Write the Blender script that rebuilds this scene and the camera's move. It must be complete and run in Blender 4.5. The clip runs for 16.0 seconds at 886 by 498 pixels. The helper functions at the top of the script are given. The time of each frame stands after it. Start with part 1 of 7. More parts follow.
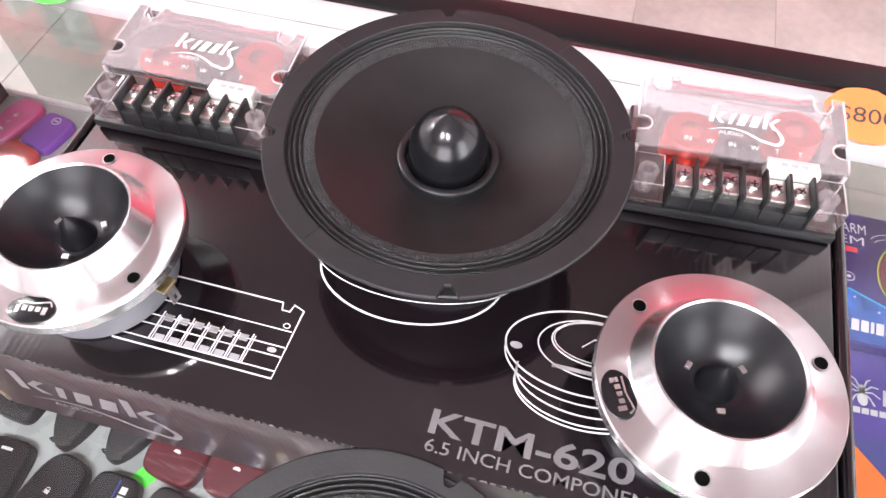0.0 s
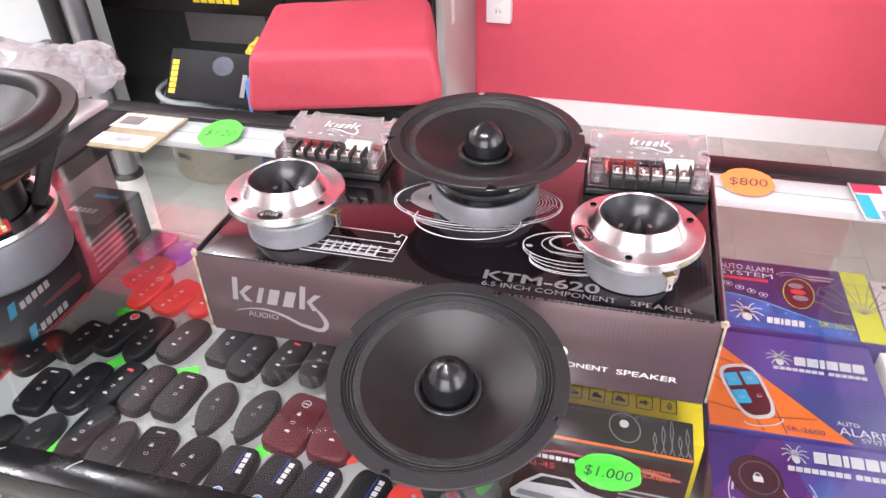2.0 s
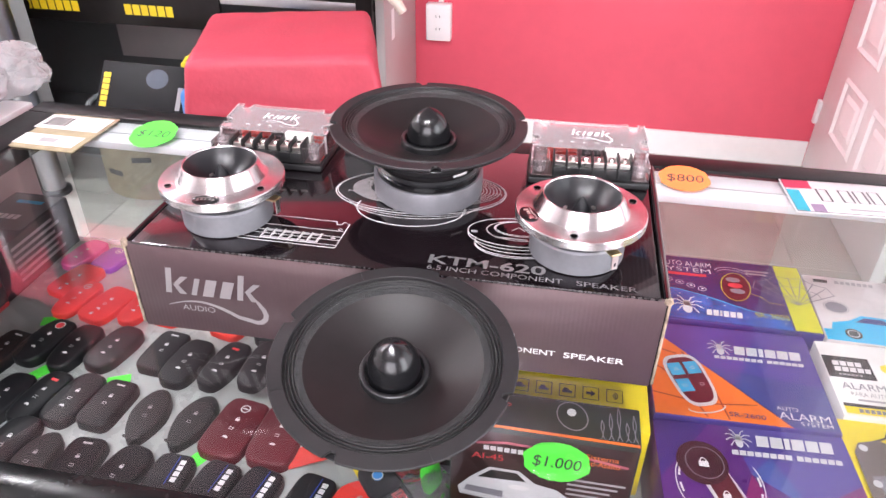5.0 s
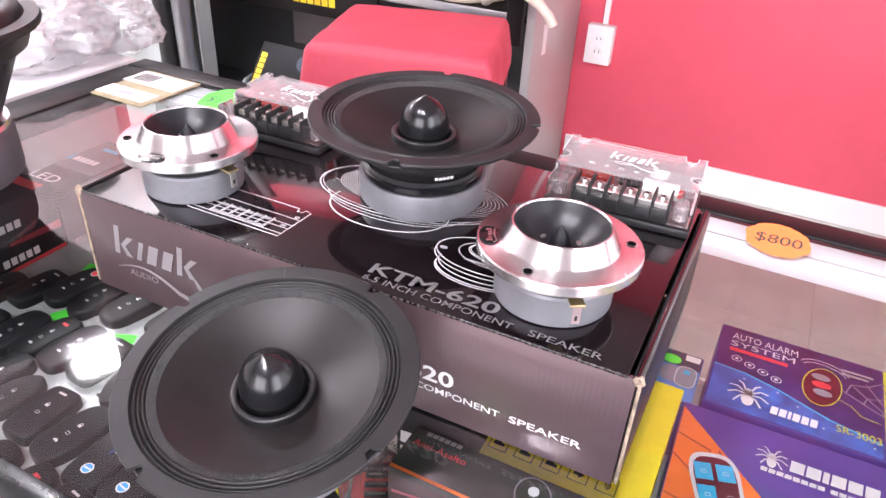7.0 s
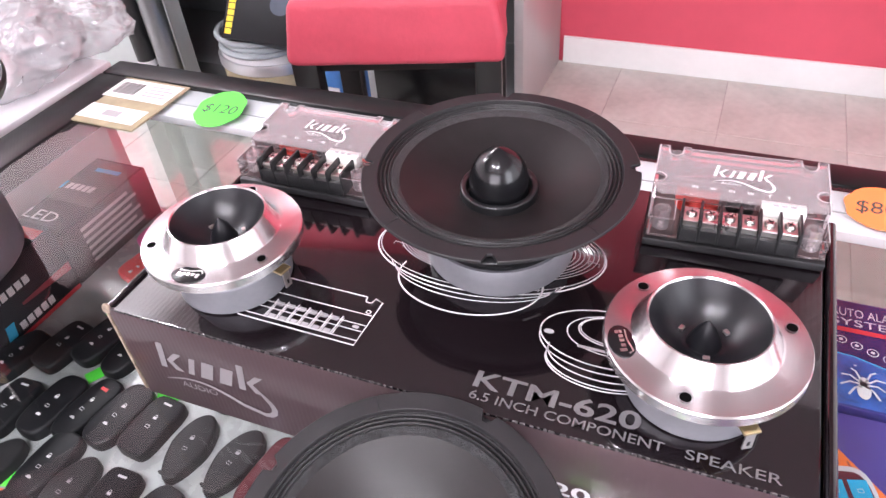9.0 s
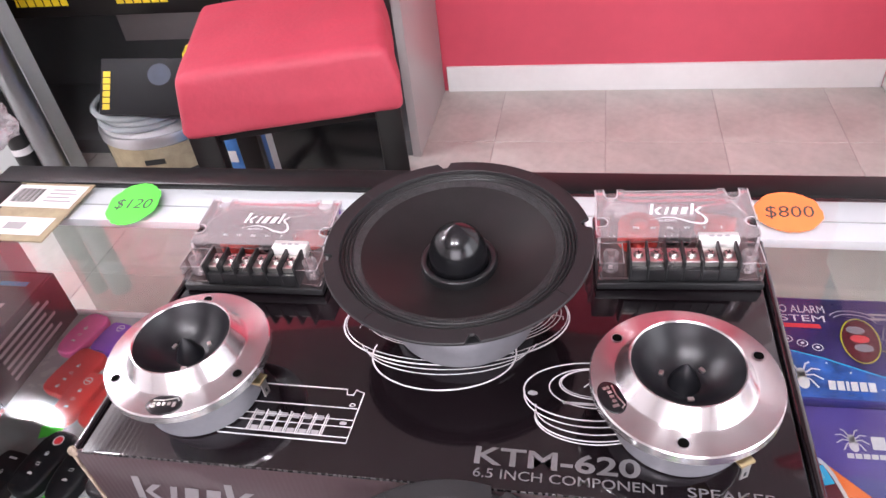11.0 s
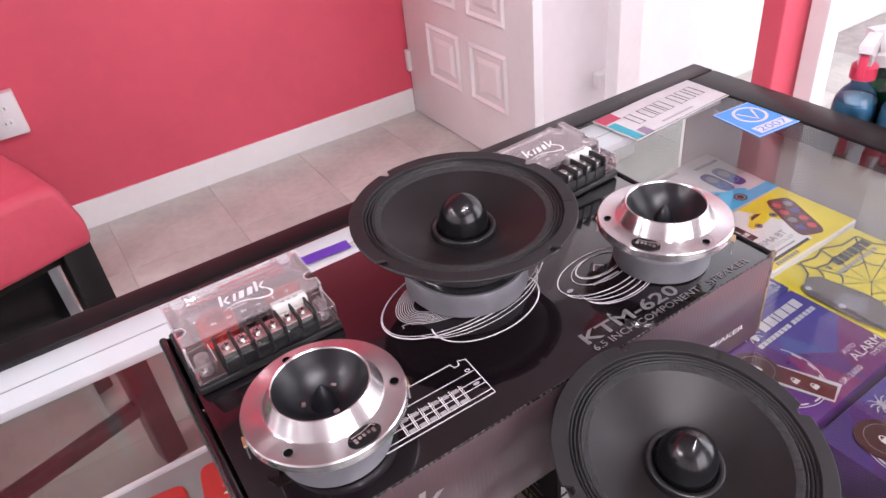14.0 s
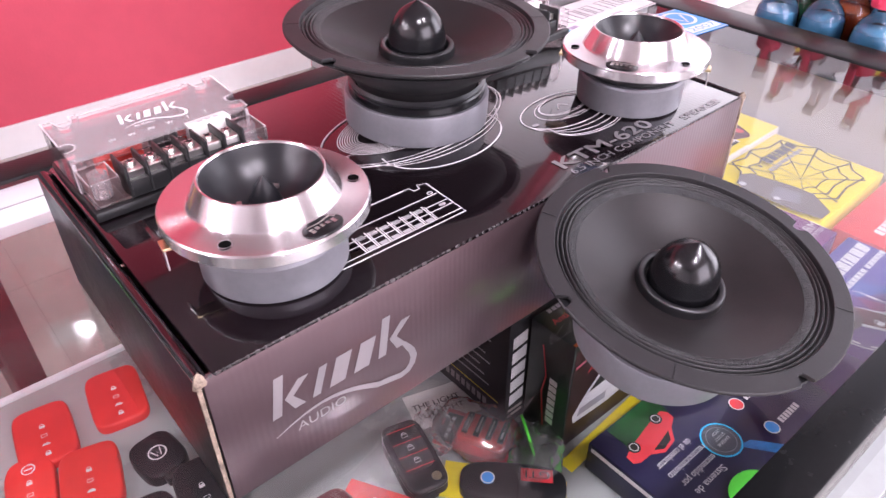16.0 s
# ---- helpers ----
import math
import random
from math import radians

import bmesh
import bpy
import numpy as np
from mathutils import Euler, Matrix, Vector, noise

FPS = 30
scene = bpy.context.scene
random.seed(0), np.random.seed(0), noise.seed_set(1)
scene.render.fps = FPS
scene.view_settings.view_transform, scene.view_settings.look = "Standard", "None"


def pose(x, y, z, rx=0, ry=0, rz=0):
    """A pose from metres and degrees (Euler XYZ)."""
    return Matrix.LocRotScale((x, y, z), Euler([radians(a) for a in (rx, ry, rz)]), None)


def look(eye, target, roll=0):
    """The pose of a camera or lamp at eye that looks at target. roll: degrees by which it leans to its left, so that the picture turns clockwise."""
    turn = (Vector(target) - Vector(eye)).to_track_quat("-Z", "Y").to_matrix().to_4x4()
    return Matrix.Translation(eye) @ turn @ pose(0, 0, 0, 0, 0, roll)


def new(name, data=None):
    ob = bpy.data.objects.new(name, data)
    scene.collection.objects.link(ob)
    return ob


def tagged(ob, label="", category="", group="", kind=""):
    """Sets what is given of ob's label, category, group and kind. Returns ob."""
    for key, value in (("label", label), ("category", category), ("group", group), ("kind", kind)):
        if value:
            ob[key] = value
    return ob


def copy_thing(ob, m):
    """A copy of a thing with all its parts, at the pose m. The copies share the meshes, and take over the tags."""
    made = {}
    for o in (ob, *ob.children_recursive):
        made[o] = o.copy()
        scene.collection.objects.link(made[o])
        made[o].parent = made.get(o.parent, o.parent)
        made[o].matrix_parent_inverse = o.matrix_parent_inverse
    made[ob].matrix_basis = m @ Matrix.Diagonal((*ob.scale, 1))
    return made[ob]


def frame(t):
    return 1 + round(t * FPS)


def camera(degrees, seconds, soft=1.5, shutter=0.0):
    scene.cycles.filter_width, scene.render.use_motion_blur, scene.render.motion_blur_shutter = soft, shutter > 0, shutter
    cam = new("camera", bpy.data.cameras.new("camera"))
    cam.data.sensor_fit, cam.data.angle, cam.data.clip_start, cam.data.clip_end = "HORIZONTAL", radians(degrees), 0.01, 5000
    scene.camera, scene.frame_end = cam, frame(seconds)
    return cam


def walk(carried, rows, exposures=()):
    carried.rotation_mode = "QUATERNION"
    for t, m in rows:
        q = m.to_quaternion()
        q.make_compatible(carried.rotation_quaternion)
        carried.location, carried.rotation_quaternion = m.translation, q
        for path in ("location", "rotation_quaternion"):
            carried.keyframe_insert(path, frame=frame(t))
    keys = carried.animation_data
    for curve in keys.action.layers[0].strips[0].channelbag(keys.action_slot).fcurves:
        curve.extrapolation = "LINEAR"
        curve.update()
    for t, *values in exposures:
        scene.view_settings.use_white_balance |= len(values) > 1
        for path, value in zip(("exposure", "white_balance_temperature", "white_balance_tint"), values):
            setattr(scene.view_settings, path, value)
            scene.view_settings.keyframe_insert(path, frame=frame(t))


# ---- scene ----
SOFT = 1.5
EXPOSURES = [(0.0, 0.93, 6350.0, 9.0), (1.0, 0.72, 6350.0, 11.0), (2.0, 0.84, 6350.0, 10.0), (4.0, 0.83, 6350.0, 11.0), (7.0, 0.91, 6250.0, 14.0), (8.0, 0.94, 6250.0, 15.0), (9.0, 0.72, 6250.0, 15.0), (10.0, 0.55, 6250.0, 15.0), (12.5, 0.49, 6350.0, 15.0), (13.5, 0.5, 6350.0, 16.0), (14.0, 0.2, 6350.0, 18.0), (15.0, 0.62, 6280.0, 21.0), (16.0, 0.65, 6250.0, 25.0)]

# the camera and its walk: a hand-held phone over a shop counter
cam = camera(63.8, 16.0, soft=SOFT, shutter=0.0)
PATH = [
    (0, (0.07, -0.084, 1.389), (-0.224, 0.993, -0.271), 0.2),
    (0.5, (0.131, -0.138, 1.402), (-0.313, 0.978, -0.197), 2.3),
    (1, (0.167, -0.217, 1.426), (-0.449, 0.971, -0.06), -0.0),
    (1.5, (0.149, -0.306, 1.43), (-0.363, 1.114, 0.118), -0.5),
    (2, (0.125, -0.411, 1.428), (-0.316, 1.155, 0.265), -1.8),
    (2.5, (0.134, -0.421, 1.423), (-0.236, 1.188, 0.294), -0.9),
    (3, (0.135, -0.415, 1.415), (-0.17, 1.215, 0.295), -0.1),
    (3.5, (0.128, -0.42, 1.415), (-0.179, 1.2, 0.284), 0.7),
    (4, (0.125, -0.427, 1.415), (-0.186, 1.202, 0.298), 0.4),
    (4.2, (0.122, -0.426, 1.408), (-0.161, 1.216, 0.302), 0.6),
    (6.3, (0.175, -0.367, 1.383), (-0.24, 1.245, 0.275), 2.6),
    (6.5, (0.208, -0.341, 1.369), (-0.349, 1.255, 0.301), 1.8),
    (7, (0.24, -0.301, 1.343), (-0.489, 1.227, 0.278), 3.1),
    (7.5, (0.265, -0.282, 1.346), (-0.505, 1.153, 0.186), 2.9),
    (8, (0.261, -0.301, 1.389), (-0.616, 0.995, 0.144), -5.1),
    (8.5, (0.184, -0.259, 1.39), (-0.544, 1.103, 0.119), -5.7),
    (9, (0.131, -0.207, 1.396), (-0.515, 1.164, 0.091), -5.0),
    (9.5, (0.125, -0.191, 1.417), (-0.487, 1.217, 0.135), -3.1),
    (10, (0.112, -0.178, 1.416), (-0.454, 1.233, 0.116), -3.0),
    (10.2, (0.107, -0.179, 1.415), (-0.427, 1.244, 0.116), -3.9),
    (12.3, (-0.025, -0.277, 1.458), (0.029, 1.275, 0.198), -7.2),
    (12.5, (-0.059, -0.291, 1.458), (0.112, 1.246, 0.19), -5.5),
    (13, (-0.06, -0.337, 1.461), (0.255, 1.229, 0.258), -3.9),
    (13.5, (-0.107, -0.342, 1.47), (0.33, 1.226, 0.307), -4.3),
    (14, (-0.214, -0.245, 1.434), (0.572, 1.175, 0.266), -6.8),
    (14.5, (-0.283, -0.207, 1.41), (0.651, 1.006, 0.123), -4.6),
    (15, (-0.297, -0.21, 1.395), (0.707, 0.945, 0.108), -3.0),
    (15.5, (-0.271, -0.202, 1.314), (0.775, 0.989, 0.094), 0.4),
    (16, (-0.261, -0.22, 1.305), (0.773, 1.006, 0.109), -0.2),
]
walk(cam, [(t, look(eye, target, roll)) for t, eye, target, roll in PATH], EXPOSURES)

# ---- world and light ----
world = bpy.data.worlds.new("world")
scene.world = world
world.use_nodes = True
wn = world.node_tree.nodes
wl = world.node_tree.links
sky = wn.new("ShaderNodeTexSky")
sky.sky_type, sky.sun_disc = "NISHITA", False
sky.sun_elevation, sky.sun_rotation = radians(50), radians(160)
wl.new(sky.outputs["Color"], wn["Background"].inputs["Color"])
wn["Background"].inputs["Strength"].default_value = 0.1


def area_lamp(name, loc, target, sx, sy, power, colour):
    data = bpy.data.lights.new(name, "AREA")
    data.shape, data.size, data.size_y, data.energy, data.color = "RECTANGLE", sx, sy, power, colour
    ob = new(name, data)
    ob.matrix_world = look(loc, target)
    return ob


# daylight through the open shop front, and through the side entrance
area_lamp("daylight_front", (0.10, -2.55, 1.75), (-0.1, -0.6, 0.7), 1.8, 1.7, 33.0, (1.0, 0.93, 0.98))
area_lamp("daylight_side", (1.98, -0.90, 1.70), (0.40, 1.6, 0.85), 1.2, 1.8, 21.0, (0.96, 0.97, 1.0))




# ---- materials ----
def mat(name, colour, rough=0.5, metal=0.0, var=0.12, scale=30.0, bump=0.0, bscale=200.0, coat=0.0, spec=0.5, rvar=0.1):
    """A painted, moulded or printed surface with mottling at two scales and a fine relief."""
    m = bpy.data.materials.new(name)
    m.use_nodes = True
    n, l = m.node_tree.nodes, m.node_tree.links
    p = n["Principled BSDF"]
    p.inputs["Metallic"].default_value = metal
    p.inputs["Specular IOR Level"].default_value = spec
    p.inputs["Coat Weight"].default_value = coat
    p.inputs["Coat Roughness"].default_value = 0.08
    tc = n.new("ShaderNodeTexCoord")
    a = n.new("ShaderNodeTexNoise")
    a.inputs["Scale"].default_value, a.inputs["Detail"].default_value = scale, 5.0
    b = n.new("ShaderNodeTexNoise")
    b.inputs["Scale"].default_value, b.inputs["Detail"].default_value = scale * 9.0, 3.0
    l.new(tc.outputs["Object"], a.inputs["Vector"])
    l.new(tc.outputs["Object"], b.inputs["Vector"])
    mx = n.new("ShaderNodeMath")
    mx.operation = "MULTIPLY_ADD"
    l.new(b.outputs["Fac"], mx.inputs[0])
    mx.inputs[1].default_value = 0.4
    l.new(a.outputs["Fac"], mx.inputs[2])
    rmp = n.new("ShaderNodeValToRGB")
    e = rmp.color_ramp.elements
    lo, hi = [max(0, c * (1 - var)) for c in colour], [min(1, c * (1 + var)) for c in colour]
    e[0].position, e[1].position = 0.45, 0.95
    e[0].color, e[1].color = (*lo, 1), (*hi, 1)
    l.new(mx.outputs[0], rmp.inputs["Fac"])
    l.new(rmp.outputs["Color"], p.inputs["Base Color"])
    mr = n.new("ShaderNodeMapRange")
    mr.inputs["From Min"].default_value, mr.inputs["From Max"].default_value = 0.4, 1.0
    mr.inputs["To Min"].default_value, mr.inputs["To Max"].default_value = max(0.02, rough * (1 - rvar)), min(1, rough * (1 + rvar))
    l.new(mx.outputs[0], mr.inputs["Value"])
    l.new(mr.outputs["Result"], p.inputs["Roughness"])
    if bump:
        c = n.new("ShaderNodeTexNoise")
        c.inputs["Scale"].default_value, c.inputs["Detail"].default_value = bscale, 4.0
        l.new(tc.outputs["Object"], c.inputs["Vector"])
        bp = n.new("ShaderNodeBump")
        bp.inputs["Strength"].default_value, bp.inputs["Distance"].default_value = bump, 0.002
        l.new(c.outputs["Fac"], bp.inputs["Height"])
        l.new(bp.outputs["Normal"], p.inputs["Normal"])
    return m


def sheet_glass_mat(name, tint, gloss_rough=0.01, ior=1.6, smears=0.0):
    """Thin flat glass: sees straight through, with the mirror share of its surface."""
    m = bpy.data.materials.new(name)
    m.use_nodes = True
    n, l = m.node_tree.nodes, m.node_tree.links
    n.remove(n["Principled BSDF"])
    t = n.new("ShaderNodeBsdfTransparent")
    t.inputs["Color"].default_value = (*tint, 1)
    g = n.new("ShaderNodeBsdfGlossy")
    g.inputs["Roughness"].default_value = gloss_rough
    if smears:
        tc, nz, mr = n.new("ShaderNodeTexCoord"), n.new("ShaderNodeTexNoise"), n.new("ShaderNodeMapRange")
        nz.inputs["Scale"].default_value, nz.inputs["Detail"].default_value, nz.inputs["Distortion"].default_value = 9.0, 6.0, 1.5
        mr.inputs["From Min"].default_value, mr.inputs["From Max"].default_value = 0.45, 0.8
        mr.inputs["To Min"].default_value, mr.inputs["To Max"].default_value = gloss_rough, smears
        l.new(tc.outputs["Object"], nz.inputs["Vector"])
        l.new(nz.outputs["Fac"], mr.inputs["Value"])
        l.new(mr.outputs["Result"], g.inputs["Roughness"])
    f = n.new("ShaderNodeFresnel")
    f.inputs["IOR"].default_value = ior
    mx = n.new("ShaderNodeMixShader")
    l.new(f.outputs[0], mx.inputs["Fac"])
    l.new(t.outputs[0], mx.inputs[1])
    l.new(g.outputs[0], mx.inputs[2])
    l.new(mx.outputs[0], n["Material Output"].inputs["Surface"])
    return m


def glow_mat(name, colour, power):
    m = bpy.data.materials.new(name)
    m.use_nodes = True
    p = m.node_tree.nodes["Principled BSDF"]
    p.inputs["Emission Color"].default_value = (*colour, 1)
    p.inputs["Emission Strength"].default_value = power
    return m


WALL_RED = mat("red_wall_paint", (0.69, 0.088, 0.135), 0.42, var=0.06, scale=3, bump=0.15, bscale=150)
WALL_WHITE = mat("white_wall_paint", (0.84, 0.82, 0.82), 0.6, var=0.04, scale=3, bump=0.15, bscale=150)
# ceiling out of view: pinkish tone chosen for the haze it reflects onto glossy tops
WALL_GREY = mat("reflection_toned_ceiling", (0.34, 0.285, 0.295), 0.6, var=0.06, scale=3, bump=0.1)
TILE = mat("floor_tile_glaze", (0.54, 0.530, 0.490), 0.25, var=0.16, scale=5, bump=0.05)
GROUT = mat("tile_grout", (0.42, 0.39, 0.37), 0.8, var=0.15)
BASEBOARD = mat("white_baseboard_tile", (0.88, 0.865, 0.85), 0.25, var=0.04, scale=5)
DOOR_WHITE = mat("white_door_paint", (0.84, 0.81, 0.81), 0.4, var=0.04, scale=6)
CARDBOARD = mat("brown_cardboard", (0.36, 0.30, 0.19), 0.85, var=0.2, scale=40, bump=0.3)
FRAME_BLACK = mat("black_carbon_edging", (0.018, 0.017, 0.018), 0.35, var=0.3, scale=60, bump=0.2, bscale=500)
WHITE_PANEL = mat("white_melamine", (0.76, 0.75, 0.76), 0.35, var=0.04, scale=6)
SHELF_GREY = mat("pale_shelf", (0.355, 0.375, 0.367), 0.28, var=0.10, scale=9, bump=0.06, bscale=60, rvar=0.5)
ALUMINIUM = mat("turned_aluminium", (0.82, 0.80, 0.80), 0.24, 1.0, var=0.05, scale=20)
ALU_DULL = mat("brushed_aluminium", (0.55, 0.55, 0.57), 0.4, 1.0, var=0.06, scale=20)
ZINC = mat("zinc_plated_magnet", (0.22, 0.22, 0.24), 0.42, 0.3, var=0.12, scale=30, bump=0.1)
MAGNET = mat("dark_ferrite", (0.022, 0.022, 0.024), 0.35, var=0.2, scale=40)
# the cone's slight red tint paints in the red wall's reflection
CONE = mat("pressed_paper_cone", (0.0115, 0.0095, 0.0098), 0.40, var=0.20, scale=60, bump=0.03, bscale=900, spec=0.27)
RUBBER = mat("coated_cloth_surround", (0.010, 0.0095, 0.010), 0.38, var=0.2, scale=60, bump=0.2, bscale=900, spec=0.38)
BASKET = mat("black_painted_basket", (0.015, 0.014, 0.015), 0.44, var=0.12, scale=40, bump=0.05, bscale=700, spec=0.30)
BULLET = mat("glossy_black_phase_plug", (0.006, 0.006, 0.007), 0.20, 0.0, var=0.2, scale=40)
BLACK_PLASTIC = mat("black_plastic", (0.014, 0.014, 0.015), 0.4, var=0.2, scale=60, bump=0.1, bscale=700)
BRASS = mat("plated_terminal", (0.75, 0.62, 0.35), 0.3, 1.0, var=0.1)
NICKEL = mat("nickel_screw", (0.75, 0.73, 0.70), 0.28, 1.0, var=0.1)
INK_WHITE = mat("white_ink", (0.66, 0.64, 0.65), 0.4, var=0.05)
INK_GREY = mat("silver_ink", (0.34, 0.325, 0.335), 0.4, var=0.05)
HOLE = mat("dark_opening", (0.002, 0.002, 0.002), 0.9, var=0.1, spec=0.05)
INK_BLACK = mat("black_ink", (0.015, 0.015, 0.015), 0.5, var=0.1)
RED_VINYL = mat("red_vinyl", (0.49, 0.062, 0.094), 0.48, var=0.10, scale=9, bump=0.35, bscale=120, spec=0.30)


def vary_by_piece(m, amount):
    """Shifts the brightness of a material a little from piece to piece."""
    n, l = m.node_tree.nodes, m.node_tree.links
    p = n["Principled BSDF"]
    src = p.inputs["Base Color"].links[0].from_socket
    info = n.new("ShaderNodeObjectInfo")
    mr = n.new("ShaderNodeMapRange")
    mr.inputs["To Min"].default_value, mr.inputs["To Max"].default_value = 1 - amount, 1 + amount
    l.new(info.outputs["Random"], mr.inputs["Value"])
    hs = n.new("ShaderNodeHueSaturation")
    l.new(mr.outputs["Result"], hs.inputs["Value"])
    l.new(src, hs.inputs["Color"])
    l.new(hs.outputs["Color"], p.inputs["Base Color"])


vary_by_piece(TILE, 0.06)



# ---- builders ----
def link(name, bm, material, parent=None, label="", smooth=False, m=None):
    me = bpy.data.meshes.new(name)
    if smooth:
        for f in bm.faces:
            f.smooth = True
        for e in bm.edges:
            if len(e.link_faces) == 2 and e.calc_face_angle(0) > radians(32):
                e.smooth = False
    bm.to_mesh(me)
    bm.free()
    me.materials.append(material)
    ob = new(name, me)
    if parent:
        ob.parent = parent
    if m is not None:
        ob.matrix_basis = m
    if label:
        ob["label"] = label
    return ob


def part(name, bm, material, parent, label="", smooth=True, m=None):
    return link(name, bm, material, parent, label, smooth, m)


def thing(name, label, category, group="", m=None, kind=""):
    ob = new(name)
    if m is not None:
        ob.matrix_basis = m
    return tagged(ob, label, category, group, kind)


def box_bm(sx, sy, sz, bevel=0.0, centre=(0, 0, 0), seg=2):
    bm = bmesh.new()
    bmesh.ops.create_cube(bm, size=1.0)
    bmesh.ops.scale(bm, vec=(sx, sy, sz), verts=bm.verts)
    if bevel:
        bmesh.ops.bevel(bm, geom=bm.edges[:], offset=bevel, segments=seg, affect="EDGES", profile=0.5)
    bmesh.ops.translate(bm, vec=centre, verts=bm.verts)
    return bm


def smooth_profile(pts, n=5):
    """Rounds a profile of (radius, height) pairs by passing a smooth curve through them."""
    out = []
    for k in range(len(pts) - 1):
        p0, p1, p2, p3 = pts[max(0, k - 1)], pts[k], pts[k + 1], pts[min(len(pts) - 1, k + 2)]
        for i in range(n):
            t = i / n
            out.append(tuple(0.5 * (2 * b + (c - a) * t + (2 * a - 5 * b + 4 * c - d) * t * t + (3 * b - a - 3 * c + d) * t ** 3) for a, b, c, d in zip(p0, p1, p2, p3)))
    return [(max(0.0, r), z) for r, z in out] + [pts[-1]]


def lathe_bm(profile, seg=64, closed=False, bm=None):
    """A solid of revolution round z from (radius, height) pairs."""
    bm = bm or bmesh.new()
    rings = []
    for r, z in profile:
        if r < 1e-6:
            rings.append([bm.verts.new((0, 0, z))])
        else:
            rings.append([bm.verts.new((r * math.cos(2 * math.pi * k / seg), r * math.sin(2 * math.pi * k / seg), z)) for k in range(seg)])
    pairs = list(zip(rings, rings[1:])) + ([(rings[-1], rings[0])] if closed else [])
    for a, b in pairs:
        for k in range(seg):
            q = (k + 1) % seg
            if len(a) == 1 and len(b) == 1:
                continue
            if len(a) == 1:
                bm.faces.new((a[0], b[q], b[k]))
            elif len(b) == 1:
                bm.faces.new((a[k], a[q], b[0]))
            else:
                bm.faces.new((a[k], a[q], b[q], b[k]))
    bmesh.ops.recalc_face_normals(bm, faces=bm.faces)
    return bm


def prism_bm(outline, height, bevel=0.0, z0=0.0, seg=2):
    bm = bmesh.new()
    low = [bm.verts.new((x, y, z0)) for x, y in outline]
    high = [bm.verts.new((x, y, z0 + height)) for x, y in outline]
    n = len(outline)
    bm.faces.new(low[::-1])
    top = bm.faces.new(high)
    for k in range(n):
        bm.faces.new((low[k], low[(k + 1) % n], high[(k + 1) % n], high[k]))
    bmesh.ops.recalc_face_normals(bm, faces=bm.faces)
    if bevel:
        bmesh.ops.bevel(bm, geom=top.edges[:], offset=bevel, segments=seg, affect="EDGES", profile=0.5)
    return bm


def ribbon_bm(points, width, closed=False, height=0.0):
    """A flat printed line of even width along points (x, y) in the plane z = height."""
    bm = bmesh.new()
    n = len(points)
    left, right = [], []
    for k in range(n):
        p = Vector(points[k])
        a = Vector(points[k - 1]) if (k or closed) else p
        b = Vector(points[(k + 1) % n]) if (k < n - 1 or closed) else p
        d = (b - a)
        d = d.normalized() if d.length > 1e-9 else Vector((1, 0))
        s = Vector((-d.y, d.x)) * (width[k] if isinstance(width, (list, tuple)) else width) * 0.5
        left.append(bm.verts.new((*(p + s), height)))
        right.append(bm.verts.new((*(p - s), height)))
    for k in range(n if closed else n - 1):
        q = (k + 1) % n
        bm.faces.new((left[k], right[k], right[q], left[q]))
    bmesh.ops.recalc_face_normals(bm, faces=bm.faces)
    for f in bm.faces:
        if f.normal.z < 0:
            f.normal_flip()
    return bm


def join_bm(items):
    """One bmesh out of several."""
    out = bmesh.new()
    for bm in items:
        me = bpy.data.meshes.new("tmp")
        bm.to_mesh(me)
        bm.free()
        out.from_mesh(me)
        bpy.data.meshes.remove(me)
    return out


def ellipse(rx, ry, cx=0.0, cy=0.0, n=48, turn=0.0, a0=0.0, a1=360.0):
    out = []
    for k in range(n if a1 - a0 >= 360 else n + 1):
        a = radians(a0 + (a1 - a0) * k / n)
        x, y = rx * math.cos(a), ry * math.sin(a)
        c, s = math.cos(radians(turn)), math.sin(radians(turn))
        out.append((cx + c * x - s * y, cy + s * x + c * y))
    return out


def rect(x0, y0, x1, y1):
    return [(x0, y0), (x1, y0), (x1, y1), (x0, y1)]


def flat_bm(outline, z=0.0):
    bm = bmesh.new()
    f = bm.faces.new([bm.verts.new((x, y, z)) for x, y in outline])
    f.normal_update()
    if f.normal.z < 0:
        f.normal_flip()
    return bm


def text_mesh(text, height, width=None, depth=0.0, shear=0.0, align="LEFT", bold=0.0):
    """A mesh of lettering in the built-in font, lying in the xy plane, with capitals of that height."""
    cu = bpy.data.curves.new("lettering", "FONT")
    cu.body, cu.size, cu.extrude, cu.shear, cu.resolution_u = text, height / 0.69, depth, shear, 3
    cu.align_x, cu.offset = align, bold * height
    ob = bpy.data.objects.new("lettering", cu)
    scene.collection.objects.link(ob)
    dg = bpy.context.evaluated_depsgraph_get()
    me = bpy.data.meshes.new_from_object(ob.evaluated_get(dg))
    bpy.data.objects.remove(ob)
    bm = bmesh.new()
    bm.from_mesh(me)
    bpy.data.meshes.remove(me)
    if width and bm.verts:
        xs = [v.co.x for v in bm.verts]
        span = max(xs) - min(xs)
        off = min(xs) if align == "LEFT" else 0.0
        for v in bm.verts:
            v.co.x = (v.co.x - off) * width / span
    return bm


def lettering(text, height, material, parent, m, width=None, shear=0.0, align="LEFT", label="", name="lettering", bold=0.0):
    return part(name, text_mesh(text, height, width, 0.0, shear, align, bold), material, parent, label, False, m)



# ---- room ----
XL, XR, YB, YF = -2.6, 2.0, 1.905, -2.6
FLOOR, GLASS, CEIL = 0.325, 1.0, 2.85


